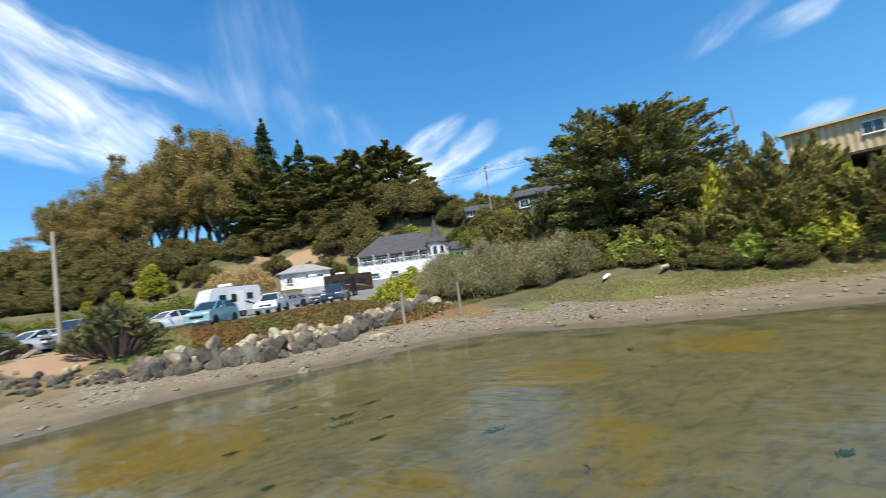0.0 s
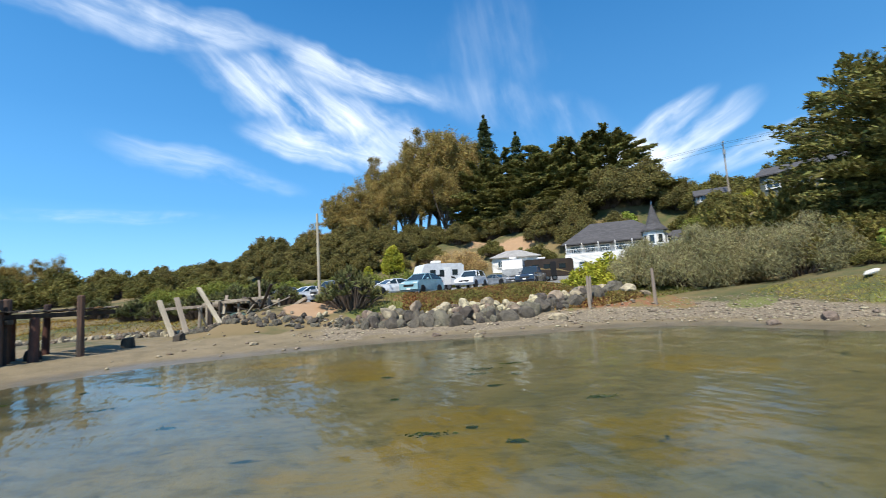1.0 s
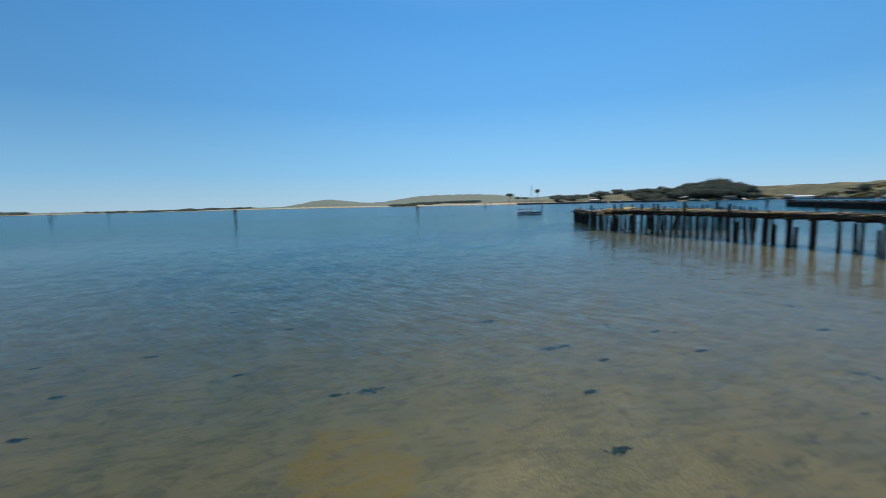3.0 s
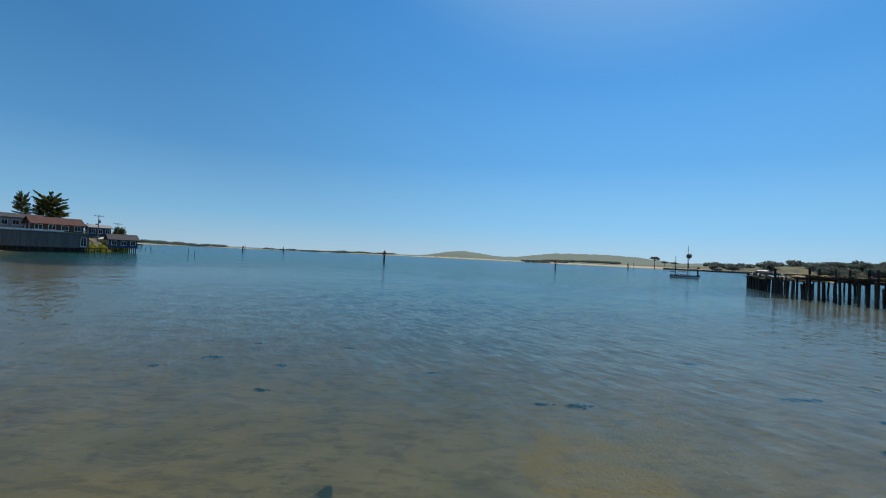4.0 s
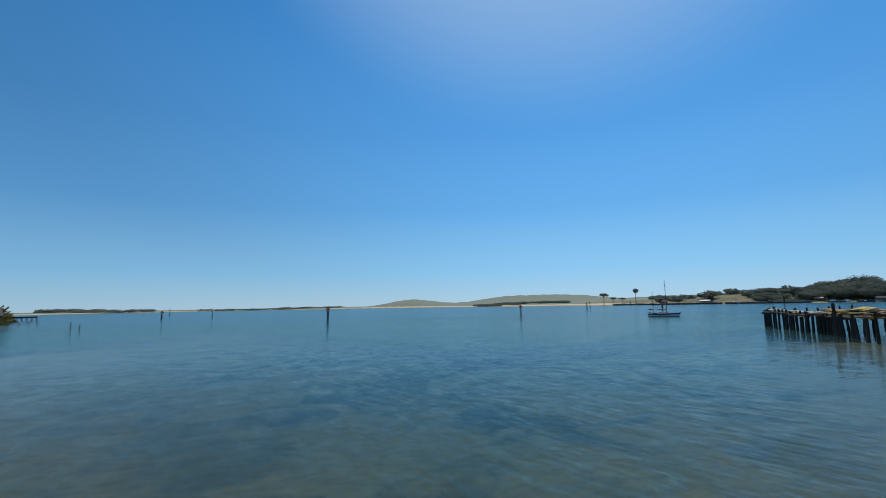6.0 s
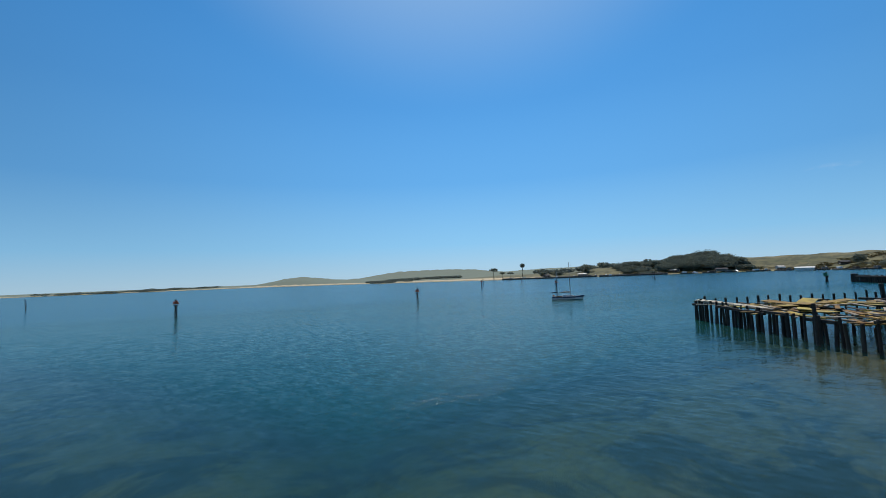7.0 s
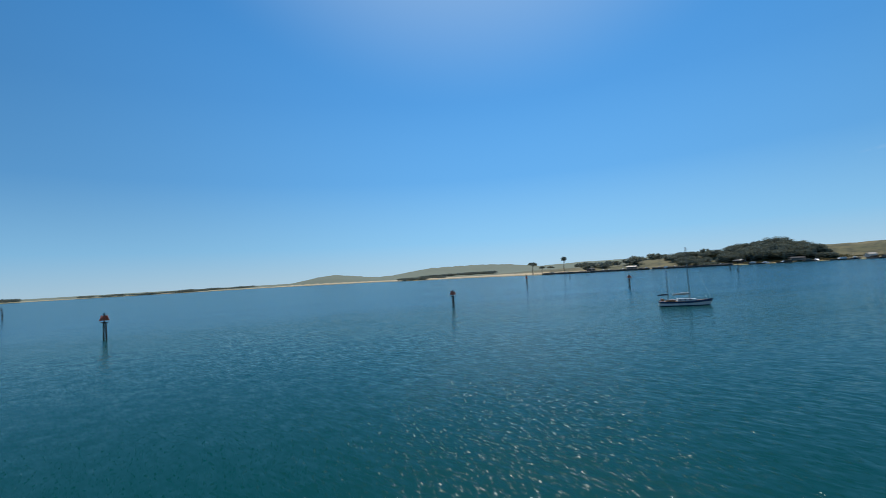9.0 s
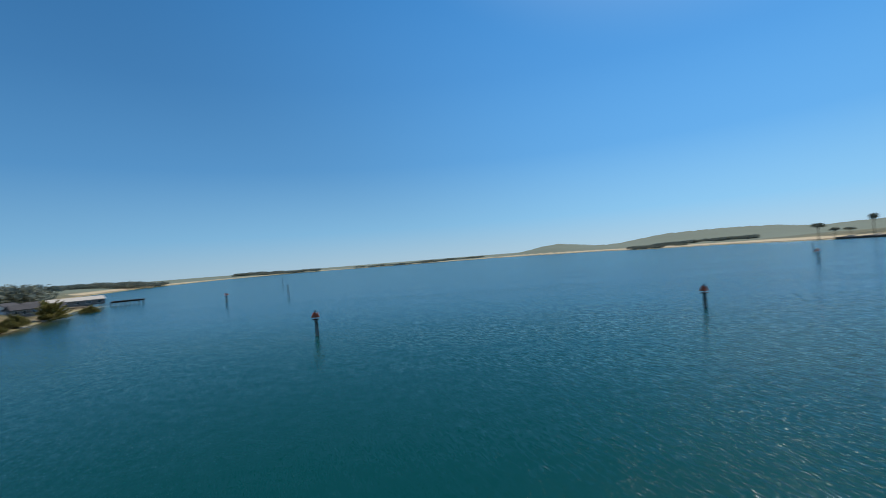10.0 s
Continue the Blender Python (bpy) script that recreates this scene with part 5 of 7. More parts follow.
rust = mat("rusty_brown_sheet", (0.45, 0.31, 0.075), (0.28, 0.195, 0.06), rough=0.9, scale=1.2, fine=18, bump=0.4, vary=0.3, dirt=(0.10, 0.08, 0.05))
for x, y, z, l, w, rx, ry, rz in ((63.0, 67.2, 2.95, 4.6, 1.5, 10, -6, 20), (60.5, 66.5, 2.85, 5.2, 1.3, -8, 4, 55), (58.2, 66.6, 2.75, 4.2, 1.2, 6, 5, 5), (61.8, 69.5, 2.8, 3.8, 1.4, -5, -7, 80), (56.4, 64.0, 2.65, 4.4, 1.1, 7, 3, 30), (66.0, 66.0, 2.8, 5.0, 1.2, 4, -4, -10), (68.5, 69.5, 2.75, 4.8, 1.0, 3, 3, 15), (54.8, 61.8, 2.6, 3.8, 1.0, -7, 4, 62), (64.5, 62.0, 2.7, 4.2, 1.3, 6, 2, 40)):
    o = MB().bevel_box((0, 0, 0), (l, w, 0.08), 0.015).make("fallen_deck_section", rust, pier, "rust-brown fallen deck section")
    o.location, o.rotation_euler = (x, y, z - 0.2), (radians(0.6 * rx), radians(0.6 * ry), radians(rz))
for k in range(12):                                        # pale planks along the outer edge
    p = corner - U * (0.9 + 0.95 * k) + V_ * (0.55 + 0.10 * k)
    o = MB().bevel_box((0, 0, 0), (2.2, 0.75, 0.26), 0.03).make("pale_plank", pale, pier)
    o.location, o.rotation_euler = (p[0], p[1], 2.58 - 0.026 * k + 0.02 * (k % 2)), (-0.12 + g.uniform(-0.1, 0.1), 0, math.atan2(U[1], U[0]) + g.uniform(-0.08, 0.08))

lone = thing("mooring_pile", "lone thick leaning timber pile beyond the broken pier", "pile")
pile(lone, 94.5, 73.2, 3.5, 0.33, (-0.5, 0.3), name="post", rng=g, bed=-2.5)
# ---- second pier, farther off ----
far_pier = thing("far_pier", "long dark timber pier wall with close-set piles", "pier")
A2, B2 = np.array((190.0, 119.0)), np.array((140.0, 60.0))
L2 = np.hypot(*(B2 - A2))
mb = MB()
mb.bevel_box((L2 / 2, 0, 1.95), (L2, 3.0, 0.4), 0.06)
o = mb.make("deck", old_wood(), far_pier)
o.location, o.rotation_euler = (A2[0], A2[1], 0), (0, 0, math.atan2(*(B2 - A2)[::-1]))
for k in range(70):
    p = A2 + (B2 - A2) * k / 69
    pile(far_pier, p[0] - 1.2, p[1] + 0.6, 2.35 + g.uniform(-0.25, 0.3), 0.24, rng=g, bed=-2)
mb = MB()
mb.bevel_box((L2 / 2, 0, 0.65), (L2 - 1, 0.3, 2.3), 0.05)
o = mb.make("timber_wall", mat("rusty_timber_wall", (0.11, 0.062, 0.04), (0.05, 0.04, 0.032), rough=0.9, scale=0.5, fine=6, bump=0.4), far_pier)
o.location, o.rotation_euler = (A2[0], A2[1], 0), (0, 0, math.atan2(*(B2 - A2)[::-1]))
jut = MB().bevel_box((0, 0, 0), (1.6, 1.6, 3.6), 0.15).make("dolphin", old_wood(), far_pier)
jut.location = (A2[0] + 2.0, A2[1] + 2.6, 1.0)

# ---- channel markers ----
def marker(x, y, top, colour, label, s=1.0, rz=0.0):
    t = thing("channel_marker", label, "channel marker", Matrix.Translation((x, y, 0)) @ pose(0, 0, 0, 0, 0, rz), "channel markers")
    r = random.Random(int(x * 7 + y))
    for k in range(3):
        a = 2.09 * k
        MB().tube([(cos(a) * 0.42 * s, sin(a) * 0.42 * s, -3), (cos(a) * 0.25 * s, sin(a) * 0.25 * s, top - 0.5)], [0.2 * s, 0.17 * s], 8).make("support_post", old_wood(), t)
    MB().bevel_box((0, 0, top - 0.45), (1.5 * s, 1.5 * s, 0.14), 0.02).make("platform", old_wood(), t)
    paint = mat("marker_" + colour, {"orange": (0.62, 0.085, 0.025), "green": (0.02, 0.20, 0.09)}[colour], rough=0.5, scale=1.5, fine=12, bump=0.1, dirt=(0.25, 0.2, 0.15))
    for a in (0, 2.09, 4.19):
        m = pose(0, 0, 0, 0, 0, math.degrees(a)) @ Matrix.Translation((0, -0.55 * s, top + 0.25))
        if colour == "orange":
            MB().prism([(-1.0 * s, -0.5 * s), (1.0 * s, -0.5 * s), (0.12 * s, 0.75 * s), (-0.12 * s, 0.75 * s)], -0.03, 0.03, m).make("dayboard", paint, t, "triangular orange dayboard")
        else:
            MB().bevel_box((0, 0, 0), (1.3 * s, 0.06, 1.2 * s), 0.01, m).make("dayboard", paint, t, "square green dayboard")
    MB().tube([(0, 0, top - 0.4), (0, 0, top + 0.75), (0, 0, top + 0.8), (0, 0, top + 1.1)], [0.08, 0.08, 0.16, 0.12], 8).make("lantern", mat("dark_lantern", (0.08, 0.08, 0.08), rough=0.5), t)
    return t


marker(-14.8, 162.2, 3.4, "orange", "channel marker on dark piles with orange triangular boards", 0.72, 20)
marker(51.7, 172.2, 2.9, "orange", "channel marker on dark piles with orange triangular boards", 0.72, 50)
marker(125.0, 197.0, 3.0, "orange", "channel marker on dark piles with orange triangular boards", 0.75, 10)
marker(190.0, 128.7, 2.5, "green", "channel marker on dark piles with green square boards", 0.95, 30)
marker(131.0, 279.4, 3.4, "orange", "channel marker on dark piles with orange triangular boards", 0.75, 70)
marker(-106.0, 262.0, 3.2, "orange", "channel marker on dark piles with orange triangular boards", 0.75, 70)
for k, (x, y, h) in enumerate([(193, 332, 5), (263, 270, 6), (236, 244, 6), (163, 338, 5), (-70.5, 134.5, 1.9), (-68.8, 134.8, 1.6), (-90, 285, 5), (-160, 400, 6), (-120, 195, 1.6), (-124, 205, 1.6), (-118, 188, 1.4), (-128, 212, 1.6)]):
    t = thing("mooring_pile", "single dark mooring pile standing in the water", "pile", Matrix.Translation((x, y, 0)), "mooring piles")
    thin = 0.4 if h < 2.5 else 1.0
    MB().tube([(0, 0, -3), (0.1, 0, h * 0.5), (0.25 * (k % 3 - 1), 0.1, h)], [0.24 * thin, 0.22 * thin, 0.18 * thin], 8).make("post", old_wood(), t)


# ---- the ketch ----
def ketch(x, y, heading):
    t = thing("sailing_ketch", "moored white two-masted ketch with blue stripe and furled sails", "sailing boat", Matrix.Translation((x, y, 0)) @ pose(0, 0, 0, 0, 0, heading) @ Matrix.Diagonal((0.74, 0.74, 0.82, 1)))
    L = 10.6
    rows, n = [], 13
    for i in range(n):
        f = i / (n - 1)
        px = -L / 2 + L * f
        beam = 1.55 * (sin(pi * (0.16 + 0.84 * (1 - f) ** 0.75)) ** 0.8 if f > 0 else 0.75)
        beam = 1.55 * max(0.02, (1 - abs(2 * f - 0.86) ** 2.4 * (0.5 if f < 0.43 else 0.83)))
        if f > 0.97:
            beam = 0.03
        sheer = 0.95 + 0.55 * (f - 0.4) ** 2 * (2.0 if f > 0.4 else 1.2)
        fore = 0.55 * max(0, f - 0.85) / 0.15
        rows.append((px, beam, sheer, fore))
    def hull(k0, k1):
        mb = MB()
        prof = [(0.0, -0.55, 0.0), (0.62, -0.35, 0.0), (0.86, 0.02, 0.0), (0.93, 0.16, 0.0), (0.985, 0.62, 1.0), (1.0, 0.8, 1.0), (1.0, 1.0, 1.0)]
        vs = []
        for px, beam, sheer, fore in rows:
            ring = []
            for q, (wd, zz, rel) in enumerate(prof):
                z = sheer * zz if rel else zz
                ring.append((px + fore * max(0, z) / 1.2, beam * wd, z))
            vs.append(ring[k0:k1])
        w = k1 - k0
        for sgn in (1, -1):
            flat = [(a, sgn * b, c) for ring in vs for a, b, c in ring]
            fs = [(i * w + j, i * w + j + 1, (i + 1) * w + j + 1, (i + 1) * w + j) for i in range(len(rows) - 1) for j in range(w - 1)]
            mb.add(flat, fs if sgn > 0 else [tuple(reversed(q)) for q in fs])
            mb.add([(a, sgn * b, c) for a, b, c in vs[0]] + [(a, 0, c) for a, b, c in vs[0]], [(j, j + 1, w + j + 1, w + j) for j in range(w - 1)])
        return mb
    hw = mat("white_hull_paint", (0.74, 0.74, 0.72), (0.66, 0.66, 0.64), rough=0.3, scale=0.7, fine=8, bump=0.05, dirt=(0.4, 0.36, 0.3), dirt_amt=0.25)
    hb = mat("blue_hull_stripe", (0.025, 0.05, 0.12), rough=0.35, fine=8, bump=0.05)
    teak = mat("varnished_teak", (0.36, 0.16, 0.06), (0.24, 0.10, 0.035), rough=0.4, fine=20, bump=0.1)
    canvas = mat("navy_sail_cover", (0.012, 0.018, 0.05), rough=0.85, fine=25, bump=0.3)
    sail = mat("furled_sail_cloth", (0.62, 0.58, 0.50), (0.5, 0.46, 0.40), rough=0.85, fine=18, bump=0.3)
    recalc(hull(3, 5).make("hull", hw, t, "white topsides", True))
    recalc(hull(0, 4).make("bottom", hb, t, "dark blue bottom and waterline", True))
    recalc(hull(4, 7).make("stripe", hb, t, "dark blue sheer stripe", True))
    deck = MB()
    deck.add([(px + fore * 0.9, s * beam * 0.98, sheer * 0.97) for px, beam, sheer, fore in rows for s in (1, -1)], [(2 * i, 2 * i + 1, 2 * i + 3, 2 * i + 2) for i in range(len(rows) - 1)])
    recalc(deck.make("deck", teak, t, "worn teak deck"))
    MB().prism([(-1.6, 0.95), (2.6, 1.0), (2.4, 1.38), (-1.4, 1.5)], -0.85, 0.85).make("cabin", hw, t)
    for s in (-0.87, 0.87):
        for px in (-0.9, 0.1, 1.1):
            MB().bevel_box((px, s, 1.24), (0.55, 0.04, 0.16), 0.02).make("port_light", glass(), t)
    MB().prism([(-3.8, 0.95), (-1.9, 0.95), (-1.9, 1.3), (-3.8, 1.25)], -0.95, 0.95).make("cockpit_coaming", teak, t)
    MB().bevel_box((-4.6, 0, 1.35), (0.7, 0.9, 0.35), 0.05).make("stern_locker", mat("orange_float", (0.6, 0.2, 0.05), rough=0.6), t, "orange lifebuoy box at the stern")
    spar = mat("grey_spar", (0.14, 0.13, 0.12), (0.10, 0.095, 0.09), rough=0.4, fine=12, bump=0.05)
    for px, top, r, nm in ((1.2, 12.2, 0.12, "main_mast"), (-3.3, 8.2, 0.09, "mizzen_mast")):
        mast = MB().tube([(px, 0, 0.9), (px - 0.05, 0, top)], [r, r * 0.7], 8).make(nm, spar, t, smooth=True)
        MB().tube([(px, -0.7, top * 0.62), (px, 0.7, top * 0.62)], 0.03, 6).make("spreader", spar, mast)
        w = MB()
        for a, b in (((px, 0, top), (px - 0.3, 1.35, 1.0)), ((px, 0, top), (px - 0.3, -1.35, 1.0)), ((px, 0, top), (px + (4.4 if px > 0 else 1.5), 0, 1.3)), ((px, 0, top), (px - (4.2 if px > 0 else 1.6), 0, 1.4))):
            w.tube([a, b], 0.012, 4)
        w.make("rigging", chrome(), mast)
    MB().tube([(1.1, 0, 2.35), (-2.4, 0, 2.2)], 0.06, 8).make("main_boom", spar, t)
    MB().tube([(1.1, 0, 2.5), (-0.5, 0.03, 2.52), (-2.3, 0, 2.32)], [0.17, 0.19, 0.09], 8).make("furled_mainsail", sail, t, "pale sail furled along the boom")
    MB().tube([(-3.4, 0, 2.4), (-4.4, 0.02, 2.4), (-5.6, 0, 2.3)], [0.16, 0.17, 0.08], 8).make("furled_mizzen", canvas, t, "navy covered sail on the mizzen boom")
    for k in range(9):
        px = -4.6 + 1.15 * k
        i = min(11, int((px + L / 2) / L * 12))
        for s in (1, -1):
            MB().tube([(px, s * rows[i][1] * 0.93, rows[i][2] * 0.95), (px, s * rows[i][1] * 0.93, rows[i][2] + 0.62)], 0.015, 5).make("stanchion", chrome(), t)
    for s in (1, -1):
        MB().tube([(-4.6 + 1.15 * k, s * rows[min(11, int((-4.6 + 1.15 * k + L / 2) / L * 12))][1] * 0.93, rows[min(11, int((-4.6 + 1.15 * k + L / 2) / L * 12))][2] + 0.6) for k in range(9)], 0.01, 4).make("lifeline", chrome(), t)
    return t


ketch(79.4, 131.7, -36)

# ---- houses ----
def window(parent, c, w, h, face, frame_mat, bars=1, depth=0.08, name="window"):
    """A glazed window proud of a wall. face: the angle that it looks to, in degrees."""
    m = Matrix.Translation(c) @ pose(0, 0, 0, 0, 0, face)
    fr = MB()
    for sx in (-1, 1):
        fr.box((sx * w / 2, -depth / 2, 0), (0.09, depth, h + 0.09), m)
    for sz in (-1, 1):
        fr.box((0, -depth / 2 - 0.003, sz * h / 2), (w - 0.09, depth, 0.09), m)
    for k in range(bars):
        fr.box((w * ((k + 1) / (bars + 1) - 0.5), -depth / 2 + 0.01, 0), (0.05, depth * 0.7, h - 0.09), m)
    win = fr.make(name, frame_mat, parent)
    MB().box((0, -0.02, 0), (w - 0.05, 0.03, h - 0.05), m).make("pane", glass(), win)
    MB().box((0, -depth - 0.02, -h / 2 - 0.07), (w + 0.25, 0.16, 0.06), m).make("sill", frame_mat, win)
    return win


def hip_roof(parent, c, sx, sy, z, h, ridge, material, over=0.55, thick=0.16, name="roof"):
    x, y = sx / 2 + over, sy / 2 + over
    vs = [(c[0] - x, c[1] - y, z), (c[0] + x, c[1] - y, z), (c[0] + x, c[1] + y, z), (c[0] - x, c[1] + y, z), (c[0] - ridge / 2, c[1], z + h), (c[0] + ridge / 2, c[1], z + h)]
    lo = [(a, b, q - thick) for a, b, q in vs[:4]]
    mb = MB().add(vs + lo, [(0, 1, 5, 4), (1, 2, 5), (2, 3, 4, 5), (3, 0, 4), (1, 0, 6, 7), (2, 1, 7, 8), (3, 2, 8, 9), (0, 3, 9, 6), (6, 9, 8, 7)])
    return mb.make(name, material, parent)


shingle = lambda n="slate_grey_shingles", a=(0.085, 0.082, 0.085), b=(0.055, 0.053, 0.056): mat(n, a, b, rough=0.9, scale=1.2, fine=14, bump=0.5, stretch=(1, 1, 3))


def clapboard(parent, c, s, material, step=0.22, name="wall"):
    """A walled block of lapped boards."""
    n = max(2, int(s[2] / step))
    rings = []
    for k in range(n):
        z = c[2] - s[2] / 2 + k * s[2] / n
        rings += [(z, 0.03), (z + s[2] / n - 0.012, 0.0)]
    vs = [(c[0] + i * (s[0] / 2 + o), c[1] + j * (s[1] / 2 + o), z) for z, o in rings for i, j in ((-1, -1), (1, -1), (1, 1), (-1, 1))]
    m = len(rings)
    fs = [(4 * r + i, 4 * r + (i + 1) % 4, 4 * r + 4 + (i + 1) % 4, 4 * r + 4 + i) for r in range(m - 1) for i in range(4)] + [(3, 2, 1, 0), tuple(range(4 * m - 4, 4 * m))]
    return MB().add(vs, fs).make(name, material, parent)


# white house with the turret; its front looks to the water
hx, hy, turn = -27.4, -71.5, 20.0
house = thing("turret_house", "white clapboard house with grey hip roof, veranda and pointed turret", "house", Matrix.Translation((hx, hy, 5.0)) @ pose(0, 0, 0, 0, 0, 180 - turn))
wp_ = white_paint()
clapboard(house, (0, -0.35, 1.5), (16.7, 9.7, 3.3), wp_)
clapboard(house, (0, 1.0, 4.15), (16.4, 7.0, 1.9), wp_, name="upper_wall")
hip_roof(house, (0, 0.3), 16.6, 9.2, 5.1, 3.9, 7.4, shingle(), 0.6)
MB().box((0, -4.2, 3.22), (16.6, 1.9, 0.16)).make("veranda_floor", wp_, house)
rail = MB()
rail.box((0, -5.05, 4.15), (16.5, 0.07, 0.08))
rail.box((0, -5.05, 3.42), (16.5, 0.06, 0.06))
rail.make("railing", wp_, house, "white veranda railing")
for k in range(56):
    MB().box((-8.1 + 16.3 * k / 55, -5.05, 3.8), (0.045, 0.045, 0.7)).make("baluster", wp_, house)
for k in range(7):
    MB().bevel_box((-8.15 + 16.3 * k / 6, -5.0, 4.2), (0.14, 0.14, 1.9), 0.015).make("veranda_post", wp_, house)
for k in range(6):
    if k != 5:
        window(house, (-6.6 + 2.5 * k, -2.55, 4.15), 1.7, 1.2, 0, wp_, 1)
for k, (px, w) in enumerate([(-5.5, 1.3), (-2.0, 1.3), (1.4, 1.3)]):
    window(house, (px, -5.22, 1.6), w, 0.5, 0, mat("grey_vent_paint", (0.45, 0.45, 0.43), rough=0.6), 0, name="low_window")
tx, ty = 6.3, -4.6
tower = MB().tube([(tx, ty, -0.6), (tx, ty, 6.2)], 1.75, 8).make("turret", wp_, house, "white eight-sided corner turret")
for k in range(8):
    a = 2 * pi * (k + 0.5) / 8
    if sin(a) < 0.5:
        window(tower, (tx + cos(a) * 1.63, ty + sin(a) * 1.63, 4.6), 0.85, 1.5, math.degrees(a) + 90, wp_, 0)
MB().tube([(tx, ty, 6.0), (tx, ty, 6.25), (tx, ty, 7.2), (tx, ty, 10.6)], [2.15, 2.1, 1.2, 0.05], 8).make("turret_roof", shingle(), house, "steep grey witch-hat turret roof")
MB().tube([(tx, ty, 10.5), (tx, ty, 11.2)], [0.06, 0.02], 6).make("finial", chrome(), house)
hip_roof(house, (10.6, -0.5), 5.0, 6.5, 4.6, 1.7, 1.5, shingle(), 0.5, name="side_roof")
clapboard(house, (10.6, -0.5, 2.3), (4.8, 6.3, 4.6), wp_, name="side_wall")
window(house, (10.6, -3.7, 3.3), 1.6, 1.2, 0, wp_, 1)

# small white house
cot = thing("white_cottage", "small white cottage with pale grey hip roof", "house", Matrix.Translation((-11.2, -82.5, 5.4)) @ pose(0, 0, 0, 0, 0, 172))
clapboard(cot, (0, 0, 1.9), (9.0, 7.0, 3.8), wp_)
hip_roof(cot, (0, 0), 9.0, 7.0, 3.85, 1.6, 3.0, shingle("pale_grey_shingles", (0.34, 0.33, 0.31), (0.25, 0.24, 0.23)))
for px, w in ((-2.9, 1.0), (0.3, 0.8), (2.6, 1.1)):
    window(cot, (px, -3.54, 2.5), w, 1.2, 0, wp_, 1)
clapboard(cot, (1.2, -4.4, 1.1), (3.0, 1.8, 2.2), wp_, name="porch")
for py in (-1.6, 1.4):
    window(cot, (-4.54, py, 2.5), 0.9, 1.2, -90, wp_, 1)
    window(cot, (4.54, py, 2.5), 0.9, 1.2, 90, wp_, 1)
MB().bevel_box((1.0, 0.8, 5.1), (0.6, 0.6, 1.0), 0.03).make("chimney", mat("brick_chimney", (0.3, 0.2, 0.16), rough=0.9, fine=14, bump=0.4), cot)


def gable_house(name, label, x, y, z, rz, sx, sy, h, roof_h, wall_mat, roof_mat, wins=3, stilts=0.0, group=""):
    t = thing(name, label, "house", Matrix.Translation((x, y, z)) @ pose(0, 0, 0, 0, 0, rz), group)
    clapboard(t, (0, 0, h / 2), (sx, sy, h), wall_mat)
    o = 0.45
    for s in (-1, 1):
        MB().add([(-sx / 2 - o, s * (sy / 2 + o), h - 0.15), (sx / 2 + o, s * (sy / 2 + o), h - 0.15), (sx / 2 + o, 0, h + roof_h), (-sx / 2 - o, 0, h + roof_h),
                  (-sx / 2 - o, s * (sy / 2 + o), h - 0.33), (sx / 2 + o, s * (sy / 2 + o), h - 0.33), (sx / 2 + o, 0, h + roof_h - 0.2), (-sx / 2 - o, 0, h + roof_h - 0.2)],
                 [(0, 1, 2, 3), (7, 6, 5, 4), (0, 4, 5, 1), (1, 5, 6, 2), (3, 2, 6, 7), (0, 3, 7, 4)]).make("roof", roof_mat, t)
        MB().prism([(-sy / 2, 0), (sy / 2, 0), (0, roof_h - 0.2)], -0.06, 0.06, Matrix.Translation((s * (sx / 2 - 0.07), 0, h)) @ pose(0, 0, 0, 0, 0, 90)).make("gable", wall_mat, t)
    for k in range(wins):
        px = sx * ((k + 0.5) / wins - 0.5)
        window(t, (px, -sy / 2 - 0.02, h * 0.56), min(1.5, sx / wins * 0.55), 1.2, 0, wp_, 1)
    for py in (-sy / 4, sy / 4):
        window(t, (sx / 2 + 0.02, py, h * 0.56), 1.1, 1.2, 90, wp_, 1)
        window(t, (-sx / 2 - 0.02, py, h * 0.56), 1.1, 1.2, -90, wp_, 1)
    if stilts:
        for px in np.linspace(-sx / 2 + 0.3, sx / 2 - 0.3, 5):
            for py in (-sy / 2 + 0.2, 0, sy / 2 - 0.2):
                MB().tube([(px, py, -stilts), (px, py, 0.1)], 0.14, 6).make("stilt", old_wood(), t)
    return t


grey_boards = mat("grey_weathered_boards", (0.23, 0.22, 0.20), (0.15, 0.145, 0.135), rough=0.88, scale=0.8, fine=10, bump=0.3, dirt=(0.09, 0.085, 0.08))
pale_boards = mat("pale_grey_painted_boards", (0.36, 0.37, 0.38), (0.27, 0.28, 0.29), rough=0.75, scale=0.6, fine=9, bump=0.2)
blue_boards = mat("blue_painted_boards", (0.045, 0.07, 0.125), (0.032, 0.055, 0.10), rough=0.7, scale=0.6, fine=9, bump=0.2)
brown_boards = mat("brown_stained_boards", (0.13, 0.085, 0.055), (0.09, 0.06, 0.04), rough=0.85, scale=0.7, fine=9, bump=0.3)
red_roof = mat("rust_red_roof", (0.13, 0.055, 0.04), (0.085, 0.042, 0.032), rough=0.9, scale=1.0, fine=10, bump=0.4)
dark_roof = shingle()
gable_house("hillside_house", "low grey house with white trim among hillside cypresses", -43.8, -48.0, 12.6, 128, 8.5, 6.5, 3.2, 1.4, mat("green_grey_boards", (0.10, 0.115, 0.10), rough=0.8, fine=9, bump=0.2), dark_roof, 3)
gable_house("ridge_cottage", "pale cottage roof showing above the slope", -47.0, -72.0, 16.4, 150, 5.0, 4.0, 1.6, 1.2, grey_boards, dark_roof, 2)

